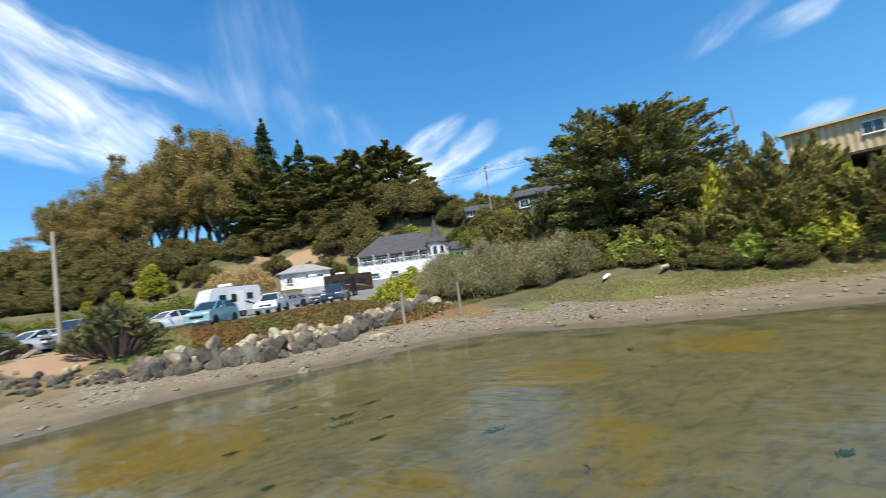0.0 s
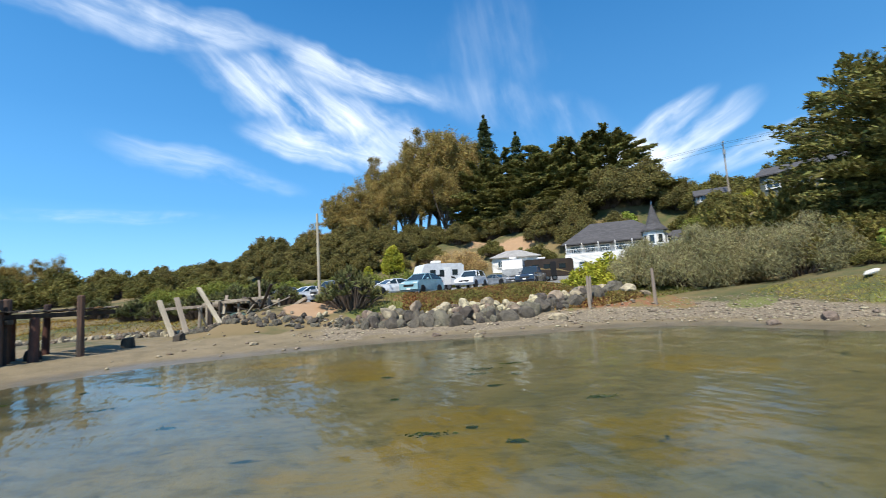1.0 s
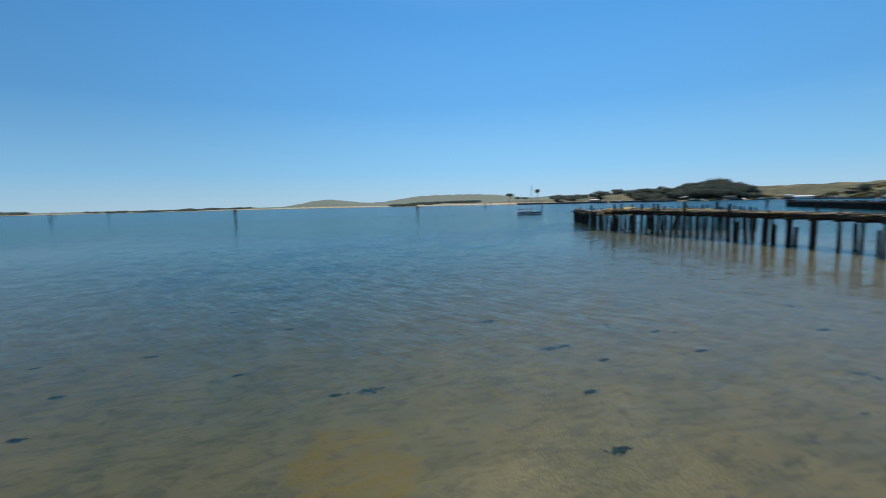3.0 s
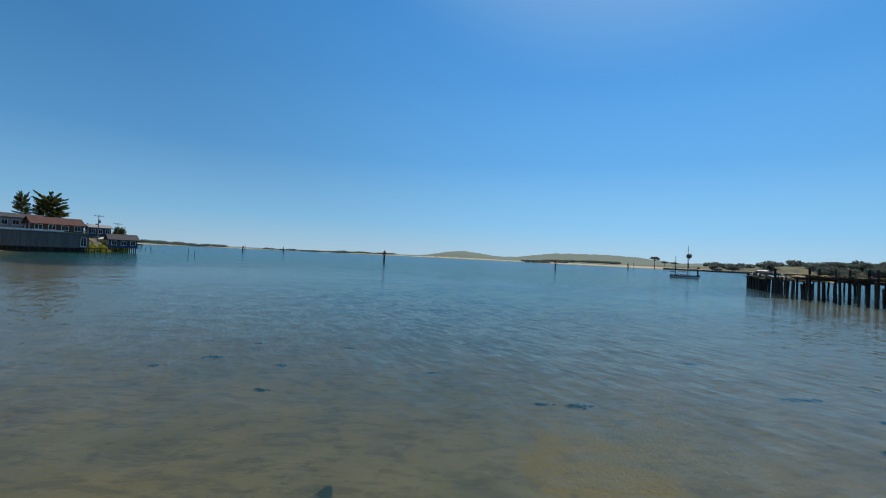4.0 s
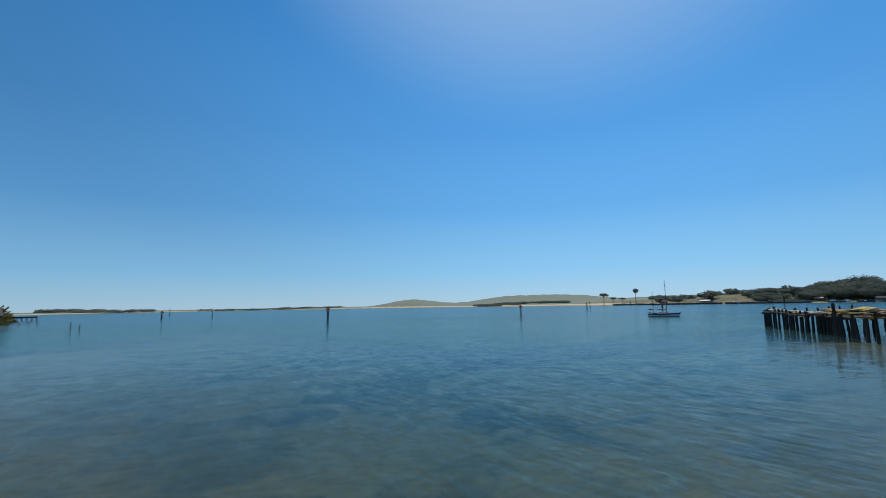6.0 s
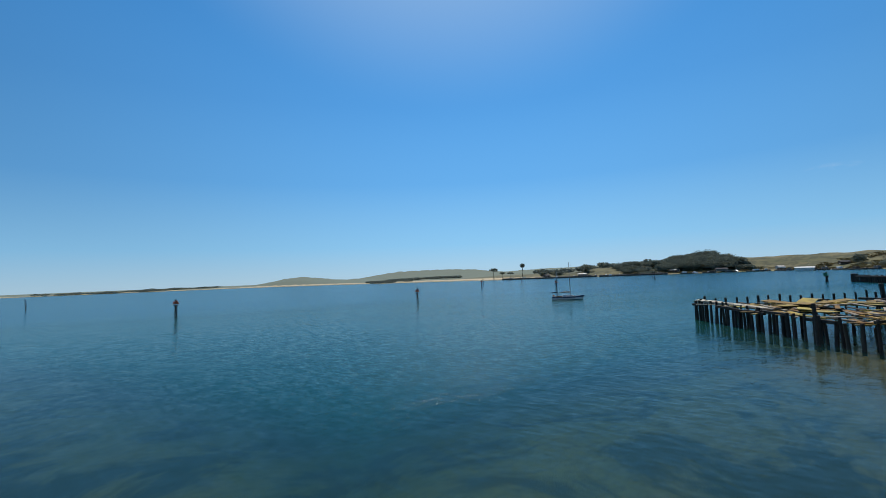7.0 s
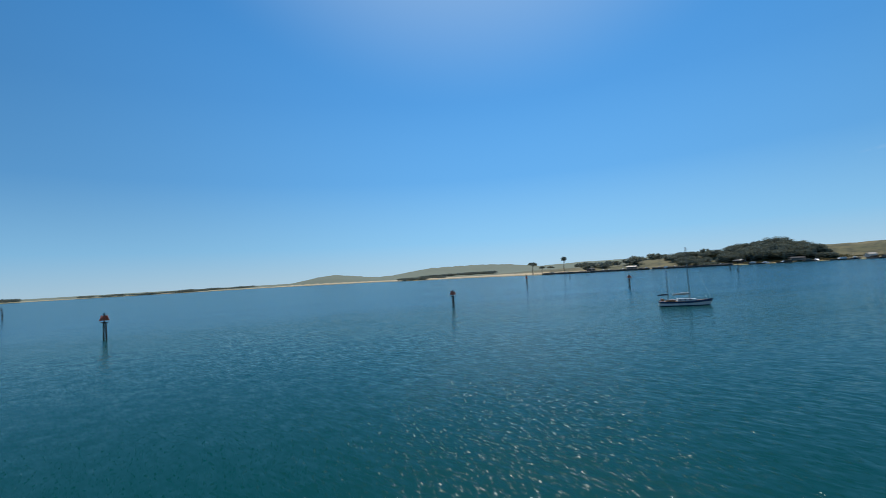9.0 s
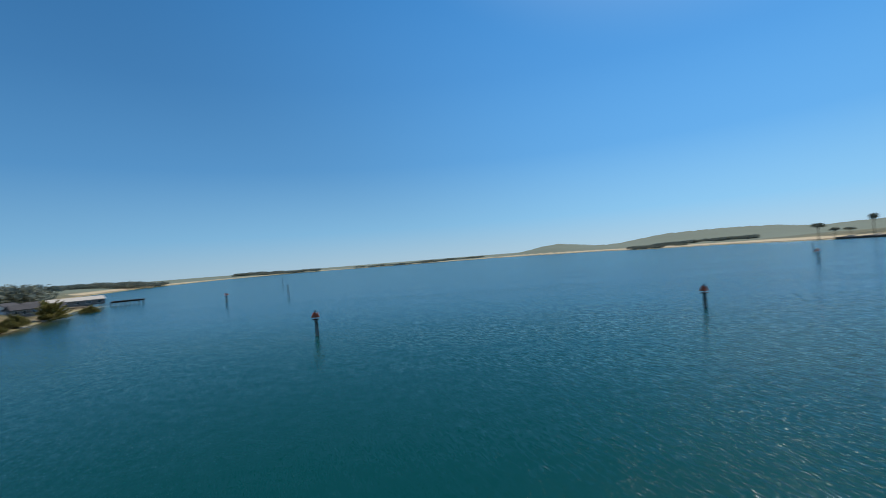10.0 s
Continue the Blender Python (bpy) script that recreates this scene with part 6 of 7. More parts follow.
# tan metal building on posts above the beach
barn = thing("metal_boathouse", "tan corrugated metal building standing on dark posts above the bank", "building", Matrix.Translation((-44.0, -14.0, 10.2)) @ pose(0, 0, 0, 0, 0, 108))
tan = mat("tan_corrugated_metal", (0.60, 0.47, 0.26), (0.52, 0.40, 0.22), rough=0.5, scale=0.5, fine=6, bump=0.1, metal=0.1, dirt=(0.25, 0.18, 0.10), dirt_amt=0.25)
ribs = [(20.0 * (k // 2 + (0.25 if k % 2 else -0.25) + 0.25) / 66, -0.05 if k // 2 % 2 else 0.03) for k in range(132)]
ring = [(0.0, 9.9), (0.0, 0.03)] + ribs[1:-1] + [(20.0, 0.0), (20.0, 9.9)]
n = len(ring)
recalc(MB().add([(a, b, z) for z in (0.0, 3.05) for a, b in ring], [(i, (i + 1) % n, n + (i + 1) % n, n + i) for i in range(n)] + [tuple(range(n - 1, -1, -1)), tuple(range(n, 2 * n))]).make("wall", tan, barn))
MB().prism([(-0.6, 3.0), (-0.6, 3.2), (10.6, 4.4), (10.6, 4.2)], -0.4, 20.4, pose(0, 0, 0, 0, 0, 90) @ Matrix.Diagonal((1, -1, 1, 1))).make("roof", tan, barn)
MB().box((10, 5, -0.12), (20, 10, 0.22)).make("floor_slab", old_wood(), barn)
window(barn, (6.4, -0.04, 1.9), 1.5, 1.1, 0, wp_, 1)
for k in range(8):
    for py in (0.4, 5, 9.6):
        MB().tube([(0.4 + 2.7 * k, py, -8.0), (0.4 + 2.7 * k, py, -0.2)], 0.13, 6).make("post", old_wood(), barn)
MB().box((10, 9.8, -1.8), (20, 0.2, 3.2)).make("back_skirt", old_wood(), barn)

# ---- houses on the far left shore ----
boat = thing("boathouse_on_piles", "long grey board boathouse on dark piles with white deck rail", "building", Matrix.Translation((-93.2, 110.5, 0)) @ pose(0, 0, 0, 0, 0, 54))
clapboard(boat, (0, 0, 2.9), (17.4, 7.0, 3.6), mat("grey_vertical_boards", (0.15, 0.145, 0.135), (0.10, 0.097, 0.09), rough=0.85, scale=0.5, fine=7, bump=0.3, stretch=(4, 4, 0.3), dirt=(0.1, 0.09, 0.08)), 3.4)
MB().box((0, 0, 4.8), (17.8, 7.4, 0.2)).make("roof_deck", grey_wood(), boat)
MB().box((-2.6, -3.62, 5.05), (12.4, 0.1, 0.32)).make("parapet", wp_, boat, "white deck rail")
window(boat, (7.6, -3.52, 2.6), 1.1, 2.2, 0, wp_, 1, name="boathouse_door")
for k in range(10):
    for py in (-3.2, 3.2):
        MB().tube([(-8.4 + 1.86 * k, py, -1.5), (-8.4 + 1.86 * k, py, 1.3)], 0.17, 6).make("support_post", old_wood(), boat)
# added dark box that stands in for the shadow between the piles
MB().box((0, 0.4, 0.55), (16.6, 5.6, 1.5)).make("under_boarding", old_wood(), boat, "dark block added as the shade under the boathouse")
gable_house("red_roofed_house", "brown house with rust-red roof above the boathouse", -97.3, 119.6, 4.8, 54, 10.5, 6.5, 2.2, 1.7, brown_boards, red_roof, 4)
gable_house("white_gabled_house", "white house with low grey roof on the shore slope", -107.5, 106.5, 5.6, 60, 7.5, 7, 3.6, 1.5, white_paint(), dark_roof, 3)
gable_house("pale_shore_house", "pale grey two-storey house with white windows on the shore", -107.5, 121.0, 5.0, 50, 8.5, 6, 3.4, 1.0, pale_boards, dark_roof, 4)
gable_house("small_blue_house", "small blue house on short stilts at the water's edge", -92.6, 138.6, 1.3, 44, 7.0, 5.5, 2.6, 1.5, blue_boards, dark_roof, 3, 2.0)
gable_house("grey_blue_house", "grey-blue house with balcony behind the shore", -103.4, 143.6, 4.4, 50, 5.5, 5, 3.0, 0.8, blue_boards, shingle("pale_grey_shingles"), 3)
gable_house("grey_shed", "low grey shed with pale roof on the far shore", -216.5, 288.5, 1.6, 60, 24, 10, 3.0, 1.6, grey_boards, mat("pale_tin_roof", (0.62, 0.56, 0.48), rough=0.6), 5, 2.0)
for k, (x, y, sx) in enumerate([(-190, 256, 9), (-177, 234, 8), (-228, 276, 10), (-202, 246, 9), (-245, 318, 12)]):
    gable_house("shore_house", "small pale house among trees on the far shore", x, y, ground_z(x, y), 50 + 20 * k, sx, 7, 3.2, 1.7, (white_paint(), grey_boards, brown_boards)[k % 3], dark_roof, 3, group="far shore houses")
jetty = thing("far_jetty", "dark jetty head beyond the far shed", "jetty", Matrix.Translation((-197, 302, 0)) @ pose(0, 0, 0, 0, 0, 40))
MB().bevel_box((0, 0, 1.9), (15, 5, 0.9), 0.05).make("deck", old_wood(), jetty)
for k in range(8):
    MB().tube([(-7.5 + 2.1 * k, -2.2, -2), (-7.5 + 2.1 * k, -2.2, 2.4)], 0.25, 6).make("support_post", old_wood(), jetty)
side = thing("small_jetty", "small dark jetty beside the boathouse", "jetty", Matrix.Translation((-83.2, 116.6, 0)) @ pose(0, 0, 0, 0, 0, 44))
MB().bevel_box((0, 0, 1.15), (5.4, 1.4, 0.2), 0.03).make("deck", old_wood(), side)
for k in range(5):
    MB().tube([(-2.4 + 1.2 * k, -0.6, -2), (-2.4 + 1.2 * k, -0.6, 1.2)], 0.13, 6).make("support_post", old_wood(), side)
spread = feather_tree("cypress_tree", "dark flat-topped cypress behind the shore houses", 61, 14.0, 7.5, 110, 0.85, (-4, 40), needles(), size=0.34, per=40, shoots=11, flat=0.35)
put(spread, -120, 118, 0, 0.7, z=6)
for k, (x, y, s, zz) in enumerate([(-108, 131, 0.40, 6.2), (-110.5, 125, 0.30, 8.0), (-99.5, 97, 0.42, 4.5), (-108, 80, 0.5, 5), (-104, 155, 0.16, 4.0), (-108, 160, 0.17, 4), (-128, 175, 0.22, 4)]):
    again(spread, x, y, 80 * k, s * (0.9 if k == 1 else 1.6), z=zz, sz=s * 1.55)
for k, (x, y, s) in enumerate([(-92, 84, 0.8), (-97, 92, 0.7), (-96, 78, 1.0), (-104, 150, 0.6), (-99, 148, 0.5), (-120, 178, 0.6), (-128, 192, 0.6), (-100.5, 100, 0.75), (-140, 205, 1.0), (-155, 228, 1.1), (-170, 256, 1.0)]):
    again(low if k % 2 else scrub, x, y, 60 * k, s)
for x, y, s in ((-90.8, 127.5, 1.3), (-92.5, 124.5, 1.2), (-94.5, 128, 1.2), (-97, 132, 1.0), (-98, 104.5, 0.9), (-100, 102, 1.1), (-97, 145, 1.2)):
    again(gold if x > -96 else leafy, x, y, 30 * x, s)

# ---- poles and wires ----
def utility_pole(x, y, z, h, label, arms=1, rz=0.0, lean=0.0, name="utility_pole"):
    t = thing(name, label, "utility pole", Matrix.Translation((x, y, z)) @ pose(0, 0, 0, 0, lean, rz), "utility poles")
    MB().tube([(0, 0, -0.8), (0, 0, h)], [0.15, 0.095], 8).make("pole", grey_wood(), t)
    for k in range(arms):
        MB().bevel_box((0, 0, h - 0.4 - 0.9 * k), (2.3, 0.12, 0.14), 0.01).make("crossarm", grey_wood(), t)
        for px in (-1.0, -0.5, 0.5, 1.0):
            MB().tube([(px, 0, h - 0.33 - 0.9 * k), (px, 0, h - 0.1 - 0.9 * k)], [0.05, 0.035], 6).make("insulator", chrome(), t)
    if arms:
        MB().tube([(0.32, 0, h - 2.4), (0.32, 0, h - 1.5)], 0.2, 8).make("transformer", mat("grey_transformer", (0.3, 0.31, 0.31), rough=0.5), t)
    return t


utility_pole(15.3, -28.8, 2.3, 7.5, "bare grey wooden pole beside the parking area", 0)
utility_pole(-46.2, -66.0, 16.4, 9.8, "wooden utility pole with crossarm and transformer on the hill", 1, 60)
utility_pole(-46.1, -18.9, 8.0, 10.6, "thin grey pole beside the big cypress", 0, 0, 2)
utility_pole(-95.0, 132.0, 3.5, 7.2, "utility pole behind the shore houses", 1, 30)
utility_pole(-102.0, 150.5, 4.0, 5.4, "utility pole behind the shore houses", 1, 30)
utility_pole(80.5, -122.6, 5.0, 6.4, "distant utility pole with transformer behind the marsh", 1, 30)
wires = thing("overhead_line", "sagging black overhead line on the hill", "cable")
for off in (0.0, 0.5, -1.1):
    for a, b in (((-46.2, -66, 25.7 + off * 0.6), (-62, -46, 27 + off)), ((-46.2, -66, 25.7 + off * 0.6), (-26, -118, 34 + off))):
        pts = [Vector(a).lerp(Vector(b), k / 10) - Vector((0, 0, 1.1 * sin(pi * k / 10))) for k in range(11)]
        MB().tube(pts, 0.022, 4).make("wire", mat("black_cable", (0.02, 0.02, 0.02), rough=0.7), wires)

# posts on the beach
for k, (x, y, z0, h, r, ln) in enumerate([(-9.0, -22.6, 1.0, 2.7, 0.13, 0.05), (-4.9, -23.9, 0.7, 2.3, 0.13, 0.02), (-5.4, -25.0, 1.0, 1.9, 0.11, -0.1)]):
    t = thing("timber_post", "weathered grey timber post standing in the gravel", "post", Matrix.Translation((x, y, ground_z(x, y))), "posts on the beach")
    MB().tube([(0, 0, -0.5), (ln * 0.4, 0, h * 0.5), (ln, 0.03, h)], [r * 1.0, r * 0.88, r * 0.7], 7, wob=0.08, rng=random.Random(k)).make("post", grey_wood(), t)
t = thing("driftwood_log", "pale driftwood log at the grass edge", "log", Matrix.Translation((-22.6, -14.6, ground_z(-22.6, -14.6) + 0.12)) @ pose(0, 0, 0, 0, 0, 20))
MB().tube([(-1.6, 0, 0), (0, 0.08, 0.03), (1.7, 0, 0.05)], [0.16, 0.2, 0.13], 9, wob=0.08, rng=random.Random(3)).make("trunk", mat("pale_driftwood", (0.50, 0.42, 0.30), (0.38, 0.31, 0.22), rough=0.9, fine=20, bump=0.5), t)
t = thing("white_hull", "upturned white dinghy lying on the grass", "boat", Matrix.Translation((-19.4, -17.6, ground_z(-19.4, -17.6) + 0.05)) @ pose(0, 0, 0, 0, 4, 30) @ Matrix.Diagonal((1.35, 1.1, 0.75, 1)))
MB().tube([(-0.95, 0, 0.05), (-0.7, 0, 0.09), (0.4, 0, 0.09), (1.0, 0, 0.04)], [0.14, 0.2, 0.18, 0.04], 10).make("hull", mat("chalky_white_hull", (0.72, 0.72, 0.66), rough=0.6, fine=12, bump=0.2), t)

# ---- broken landing stage at the head of the beach ----
stage = thing("broken_landing", "collapsed grey timber landing with leaning planks over rubble", "jetty")
for x, y, h, lx, ly, w in ((24.2, -24.0, 2.7, 1.7, -1.2, 0.34), (23.2, -23.9, 2.75, 1.3, -1.0, 0.34), (20.6, -23.4, 2.75, 2.4, -1.6, 0.3)):
    z = ground_z(x, y)
    a, b = Vector((x, y, z - 0.2)), Vector((x + lx, y + ly, z + h - 0.15))
    d = (b - a)
    o = MB().bevel_box((0, 0, d.length / 2), (w, 0.12, d.length), 0.015).make("leaning_plank", grey_wood(), stage)
    o.matrix_basis = Matrix.Translation(a) @ d.to_track_quat("Z", "Y").to_matrix().to_4x4()
for x, y, h, r in ((22.0, -25.6, 2.2, 0.13), (20.6, -26.0, 2.9, 0.15), (19.8, -26.2, 2.7, 0.13), (18.6, -26.6, 2.2, 0.1), (17.8, -26.9, 2.2, 0.1), (17.2, -27.1, 2.1, 0.1), (16.6, -27.0, 2.3, 0.12), (22.6, -25.0, 1.8, 0.12), (15.9, -27.3, 1.9, 0.1), (21.3, -27.2, 2.4, 0.12)):
    x += 2.2 if x < 21.5 else 0.4
    pile(stage, x, y, min(ground_z(x, y) + h, 3.05), r, (g.uniform(-0.15, 0.15), g.uniform(-0.1, 0.1)), grey_wood() if r < 0.13 else old_wood(), "post", rng=g)
for x, y, z, l, rz, ry in ((18.7, -26.3, 3.0, 5.4, -10, 3), (18.4, -27.6, 2.9, 5.2, -8, -2), (24.5, -27.8, 2.75, 4.8, 3, 1), (20.4, -25.4, 1.2, 3.0, 25, 20), (15.2, -27.8, 2.2, 3.4, -20, 25)):
    o = MB().bevel_box((0, 0, 0), (l, 0.26, 0.22), 0.02).make("beam", grey_wood(), stage)
    o.location, o.rotation_euler = (x + (2.2 if x < 21.5 else 0.4), y, z), (0, radians(ry), radians(rz))
for k in range(12):
    o = MB().bevel_box((0, 0, 0), (1.7, 0.22, 0.06), 0.01).make("deck_board", grey_wood(), stage)
    o.location, o.rotation_euler = (18.8 + 0.36 * k, -27.0 - 0.03 * k, 3.14), (0, 0.02, radians(84 + g.uniform(-5, 5)))
rl = random.Random(19)
for k in range(16):
    x, y = 18.4 + 5.2 * rl.random(), -27.4 + 2.2 * rl.random()
    a = Vector((x, y, ground_z(x, y) + rl.uniform(0.0, 0.25)))
    d = Vector((rl.uniform(-1, 1), rl.uniform(-0.7, 0.7), rl.uniform(0.05, 0.75))).normalized()
    l = rl.uniform(1.2, 2.7)
    o = MB().bevel_box((0, 0, l / 2), (rl.uniform(0.1, 0.24), 0.09, l), 0.012).make("fallen_timber", grey_wood() if k % 3 else old_wood(), stage)
    o.matrix_basis = Matrix.Translation(a) @ d.to_track_quat("Z", "Y").to_matrix().to_4x4()
t = thing("green_tarpaulin", "faded green net heap under the broken landing", "tarpaulin", Matrix.Translation((20.4, -25.4, ground_z(20.4, -25.4))))
mb = MB()
rg = random.Random(4)
N = 9
mb.add([((i / (N - 1) - 0.5) * 1.7, (j / (N - 1) - 0.5) * 0.9, 0.3 * sin(pi * i / (N - 1)) * sin(pi * j / (N - 1)) + rg.uniform(0, 0.08)) for i in range(N) for j in range(N)], [(i * N + j, (i + 1) * N + j, (i + 1) * N + j + 1, i * N + j + 1) for i in range(N - 1) for j in range(N - 1)])
mb.make("sheet", mat("faded_green_net", (0.05, 0.09, 0.07), (0.035, 0.06, 0.05), rough=0.9, fine=24, bump=0.5), t)
for k, (x, y, s) in enumerate([(23.9, -19.0, 0.55), (22.0, -20.8, 0.42), (26.3, -15.6, 0.5)]):
    t = thing("pile_stump", "dark rotted pile stump on the mud", "stump", Matrix.Translation((x, y, ground_z(x, y))), "stumps on the mud")
    MB().tube([(0, 0, -0.3), (0.02, 0, 0.3), (0.04, 0.02, s)], [0.36, 0.33, 0.28], 9, wob=0.12, rng=random.Random(k)).make("stump", old_wood(), t)


# ---- vehicles ----
def wheel(parent, x, y, r=0.33, w=0.22):
    wob = MB().tube([(0, -w / 2, 0), (0, -w / 2 + 0.03, 0), (0, w / 2 - 0.03, 0), (0, w / 2, 0)], [r * 0.9, r, r, r * 0.9], 16).make("wheel", rubber(), parent, "black tyre", True)
    wob.location = (x, y, r)
    MB().tube([(0, -w / 2 - 0.012, 0), (0, w / 2 + 0.012, 0)], r * 0.6, 12).make("rim", chrome(), wob)
    return wob


def car(name, label, x, y, heading, paint, L=4.6, Wd=1.8, H=1.45, shape="sedan", z=None):
    """heading: degrees that the nose points to, from +x."""
    t = thing(name, label, "car", Matrix.Translation((x, y, ground_z(x, y) if z is None else z)) @ pose(0, 0, 0, 0, 0, heading), "parked vehicles")
    hood = {"sedan": 0.66, "hatch": 0.66, "suv": 0.63, "pickup": 0.62}[shape] * H
    sill = 0.3 if shape in ("sedan", "hatch") else 0.42
    h = L / 2
    low = [(-h, sill + 0.12), (-h + 0.1, sill - 0.05), (h - 0.12, sill - 0.08), (h, sill + 0.1), (h - 0.02, hood * 0.78), (h - 0.25, hood * 0.92), (0.26 * L, hood + 0.04), (-h + 0.25, hood + 0.08), (-h + 0.02, hood * 0.95)]
    roof = {"sedan": [(0.20 * L, hood + 0.03), (0.03 * L, H - 0.06), (-0.02 * L, H), (-0.16 * L, H - 0.01), (-0.24 * L, H - 0.09), (-0.40 * L, hood + 0.07)],
            "hatch": [(0.30 * L, hood + 0.03), (0.10 * L, H - 0.05), (0.03 * L, H), (-0.25 * L, H - 0.06), (-0.40 * L, H - 0.28), (-0.47 * L, hood + 0.07)],
            "suv": [(0.21 * L, hood + 0.03), (0.08 * L, H - 0.06), (0.02 * L, H), (-0.34 * L, H - 0.03), (-0.40 * L, H - 0.12), (-0.47 * L, hood + 0.07)],
            "pickup": [(0.20 * L, hood + 0.03), (0.08 * L, H - 0.06), (0.04 * L, H), (-0.10 * L, H - 0.02), (-0.14 * L, H - 0.1), (-0.16 * L, hood + 0.07)]}[shape]
    w = Wd / 2
    mb = MB()
    n = len(low)
    rings = [[(a * 0.985, -w + 0.06, b) for a, b in low], [(a, -w, b) for a, b in low], [(a, w, b) for a, b in low], [(a * 0.985, w - 0.06, b) for a, b in low]]
    # body sides bow in towards top
    vs = [p for r in ([(a, s * (w - (0.10 if b > hood * 0.9 else (0.05 if b < sill + 0.05 else 0.0))), b) for a, b in low] for s in (-1, 1)) for p in r]
    mb.add(vs, [tuple(range(n)), tuple(range(2 * n - 1, n - 1, -1))] + [(i, n + i, n + (i + 1) % n, (i + 1) % n) for i in range(n)])
    body = recalc(mb.make("body", paint, t))
    k = len(roof)
    cab = MB()
    inw = lambda b: w - 0.12 - 0.20 * (b - hood) / (H - hood)
    vs = [(a, s * inw(b), b) for s in (-1, 1) for a, b in roof]
    cab.add(vs, [tuple(range(k)), tuple(range(2 * k - 1, k - 1, -1))] + [(i, k + i, k + i + 1, i + 1) for i in range(k - 1)])
    recalc(cab.make("cabin_glass", glass(), t, "dark tinted windows"))
    top = [p for p in roof if p[1] > H - 0.14]
    tp = MB()
    tp.add([(a, s * (inw(b) + 0.015), b + dz_) for dz_ in (-0.03, 0.025) for s in (-1, 1) for a, b in top], [])
    m_ = len(top)
    idx = lambda l, s, i: l * 2 * m_ + s * m_ + i
    tp.f += [(idx(1, 0, i), idx(1, 0, i + 1), idx(1, 1, i + 1), idx(1, 1, i)) for i in range(m_ - 1)] + [(idx(0, s, i), idx(0, s, i + 1), idx(1, s, i + 1), idx(1, s, i)) for s in (0, 1) for i in range(m_ - 1)] + [(idx(0, 0, e), idx(0, 1, e), idx(1, 1, e), idx(1, 0, e)) for e in (0, m_ - 1)]
    recalc(tp.make("roof", paint, t))
    for s in (-1, 1):
        for i in ([0] + [j for j in range(k - 1) if roof[j][1] > H - 0.2 and roof[j + 1][1] <= H - 0.05][:0]):
            a, b = roof[i], roof[i + 1]
            MB().tube([(a[0], s * (inw(a[1]) + 0.005), a[1]), (b[0], s * (inw(b[1]) + 0.005), b[1])], 0.035, 5).make("pillar", paint, t)
        a, b = roof[-2], roof[-1]
        MB().tube([(a[0], s * (inw(a[1]) + 0.005), a[1]), (b[0], s * (inw(b[1]) + 0.005), b[1])], 0.05, 5).make("pillar", paint, t)
        MB().tube([(-0.06 * L, s * (inw(hood) + 0.0), hood), (-0.05 * L, s * (inw(H) + 0.01), H - 0.04)], 0.04, 5).make("pillar", paint, t)
        MB().bevel_box((h - 0.16, s * (w - 0.30), hood * 0.80), (0.26, 0.42, 0.15), 0.04).make("headlight", lens_mat(), t, "clear headlight")
        MB().bevel_box((-h + 0.08, s * (w - 0.22), hood * 0.86), (0.16, 0.3, 0.2), 0.03).make("tail_light", mat("red_tail_light", (0.35, 0.01, 0.01), rough=0.2), t, "red tail light")
        MB().bevel_box((0.15 * L, s * (w + 0.06), hood + 0.12), (0.12, 0.2, 0.13), 0.03).make("mirror", paint, t)
        for fx in (0.315, -0.31):
            wheel(t, fx * L, s * (w - 0.12), 0.33 if shape in ("sedan", "hatch") else 0.38)
            MB().tube([(fx * L, s * (w - 0.14), 0.36), (fx * L, s * (w + 0.004), 0.36)], 0.40 if shape in ("sedan", "hatch") else 0.45, 16).make("wheel_arch", mat("black_trim", (0.012, 0.012, 0.013), rough=0.6), t)
    MB().bevel_box((h - 0.06, 0, hood * 0.62), (0.14, Wd * 0.55, 0.2), 0.03).make("grille", mat("black_trim", (0.012, 0.012, 0.013), rough=0.6), t)
    MB().bevel_box((h - 0.03, 0, sill + 0.14), (0.12, Wd * 0.9, 0.14), 0.04).make("bumper", paint, t)
    MB().box((h + 0.035, 0, sill + 0.16), (0.02, 0.34, 0.15)).make("plate", wp_, t, "blank pale number plate")
    if shape == "pickup":
        MB().bevel_box((-0.33 * L, 0, hood + 0.06), (0.33 * L, Wd - 0.16, 0.07), 0.02).make("bed_cover", mat("black_trim", (0.012, 0.012, 0.013), rough=0.6), t)
    return t


car_white = mat("white_car_paint", (0.76, 0.77, 0.78), (0.72, 0.73, 0.74), rough=0.18, fine=4, bump=0.0, spec=0.6)
car_blue = mat("pale_blue_car_paint", (0.24, 0.40, 0.45), (0.22, 0.37, 0.42), rough=0.2, fine=4, bump=0.0, spec=0.6)
car_navy = mat("navy_car_paint", (0.03, 0.045, 0.075), (0.025, 0.04, 0.065), rough=0.2, fine=4, bump=0.0, spec=0.6)
car_grey = mat("grey_car_paint", (0.22, 0.23, 0.24), rough=0.22, fine=4, bump=0.0, spec=0.6)
car_red = mat("red_car_paint", (0.30, 0.03, 0.025), rough=0.22, fine=4, bump=0.0, spec=0.6)
car("white_sedan", "white sedan parked beside the bank", 9.8, -31.4, 38, car_white, 4.6, 1.8, 1.42, "sedan")
car("pale_blue_minivan", "pale blue minivan parked beside the bank", 7.0, -31.8, 60, car_blue, 4.6, 1.86, 1.78, "hatch")
car("white_suv", "white compact SUV parked facing the water", 2.4, -34.2, 66, car_white, 4.4, 1.82, 1.68, "suv")
car("navy_pickup", "dark blue pickup truck parked facing the water", -4.1, -37.6, 62, car_navy, 5.4, 1.9, 1.85, "pickup")
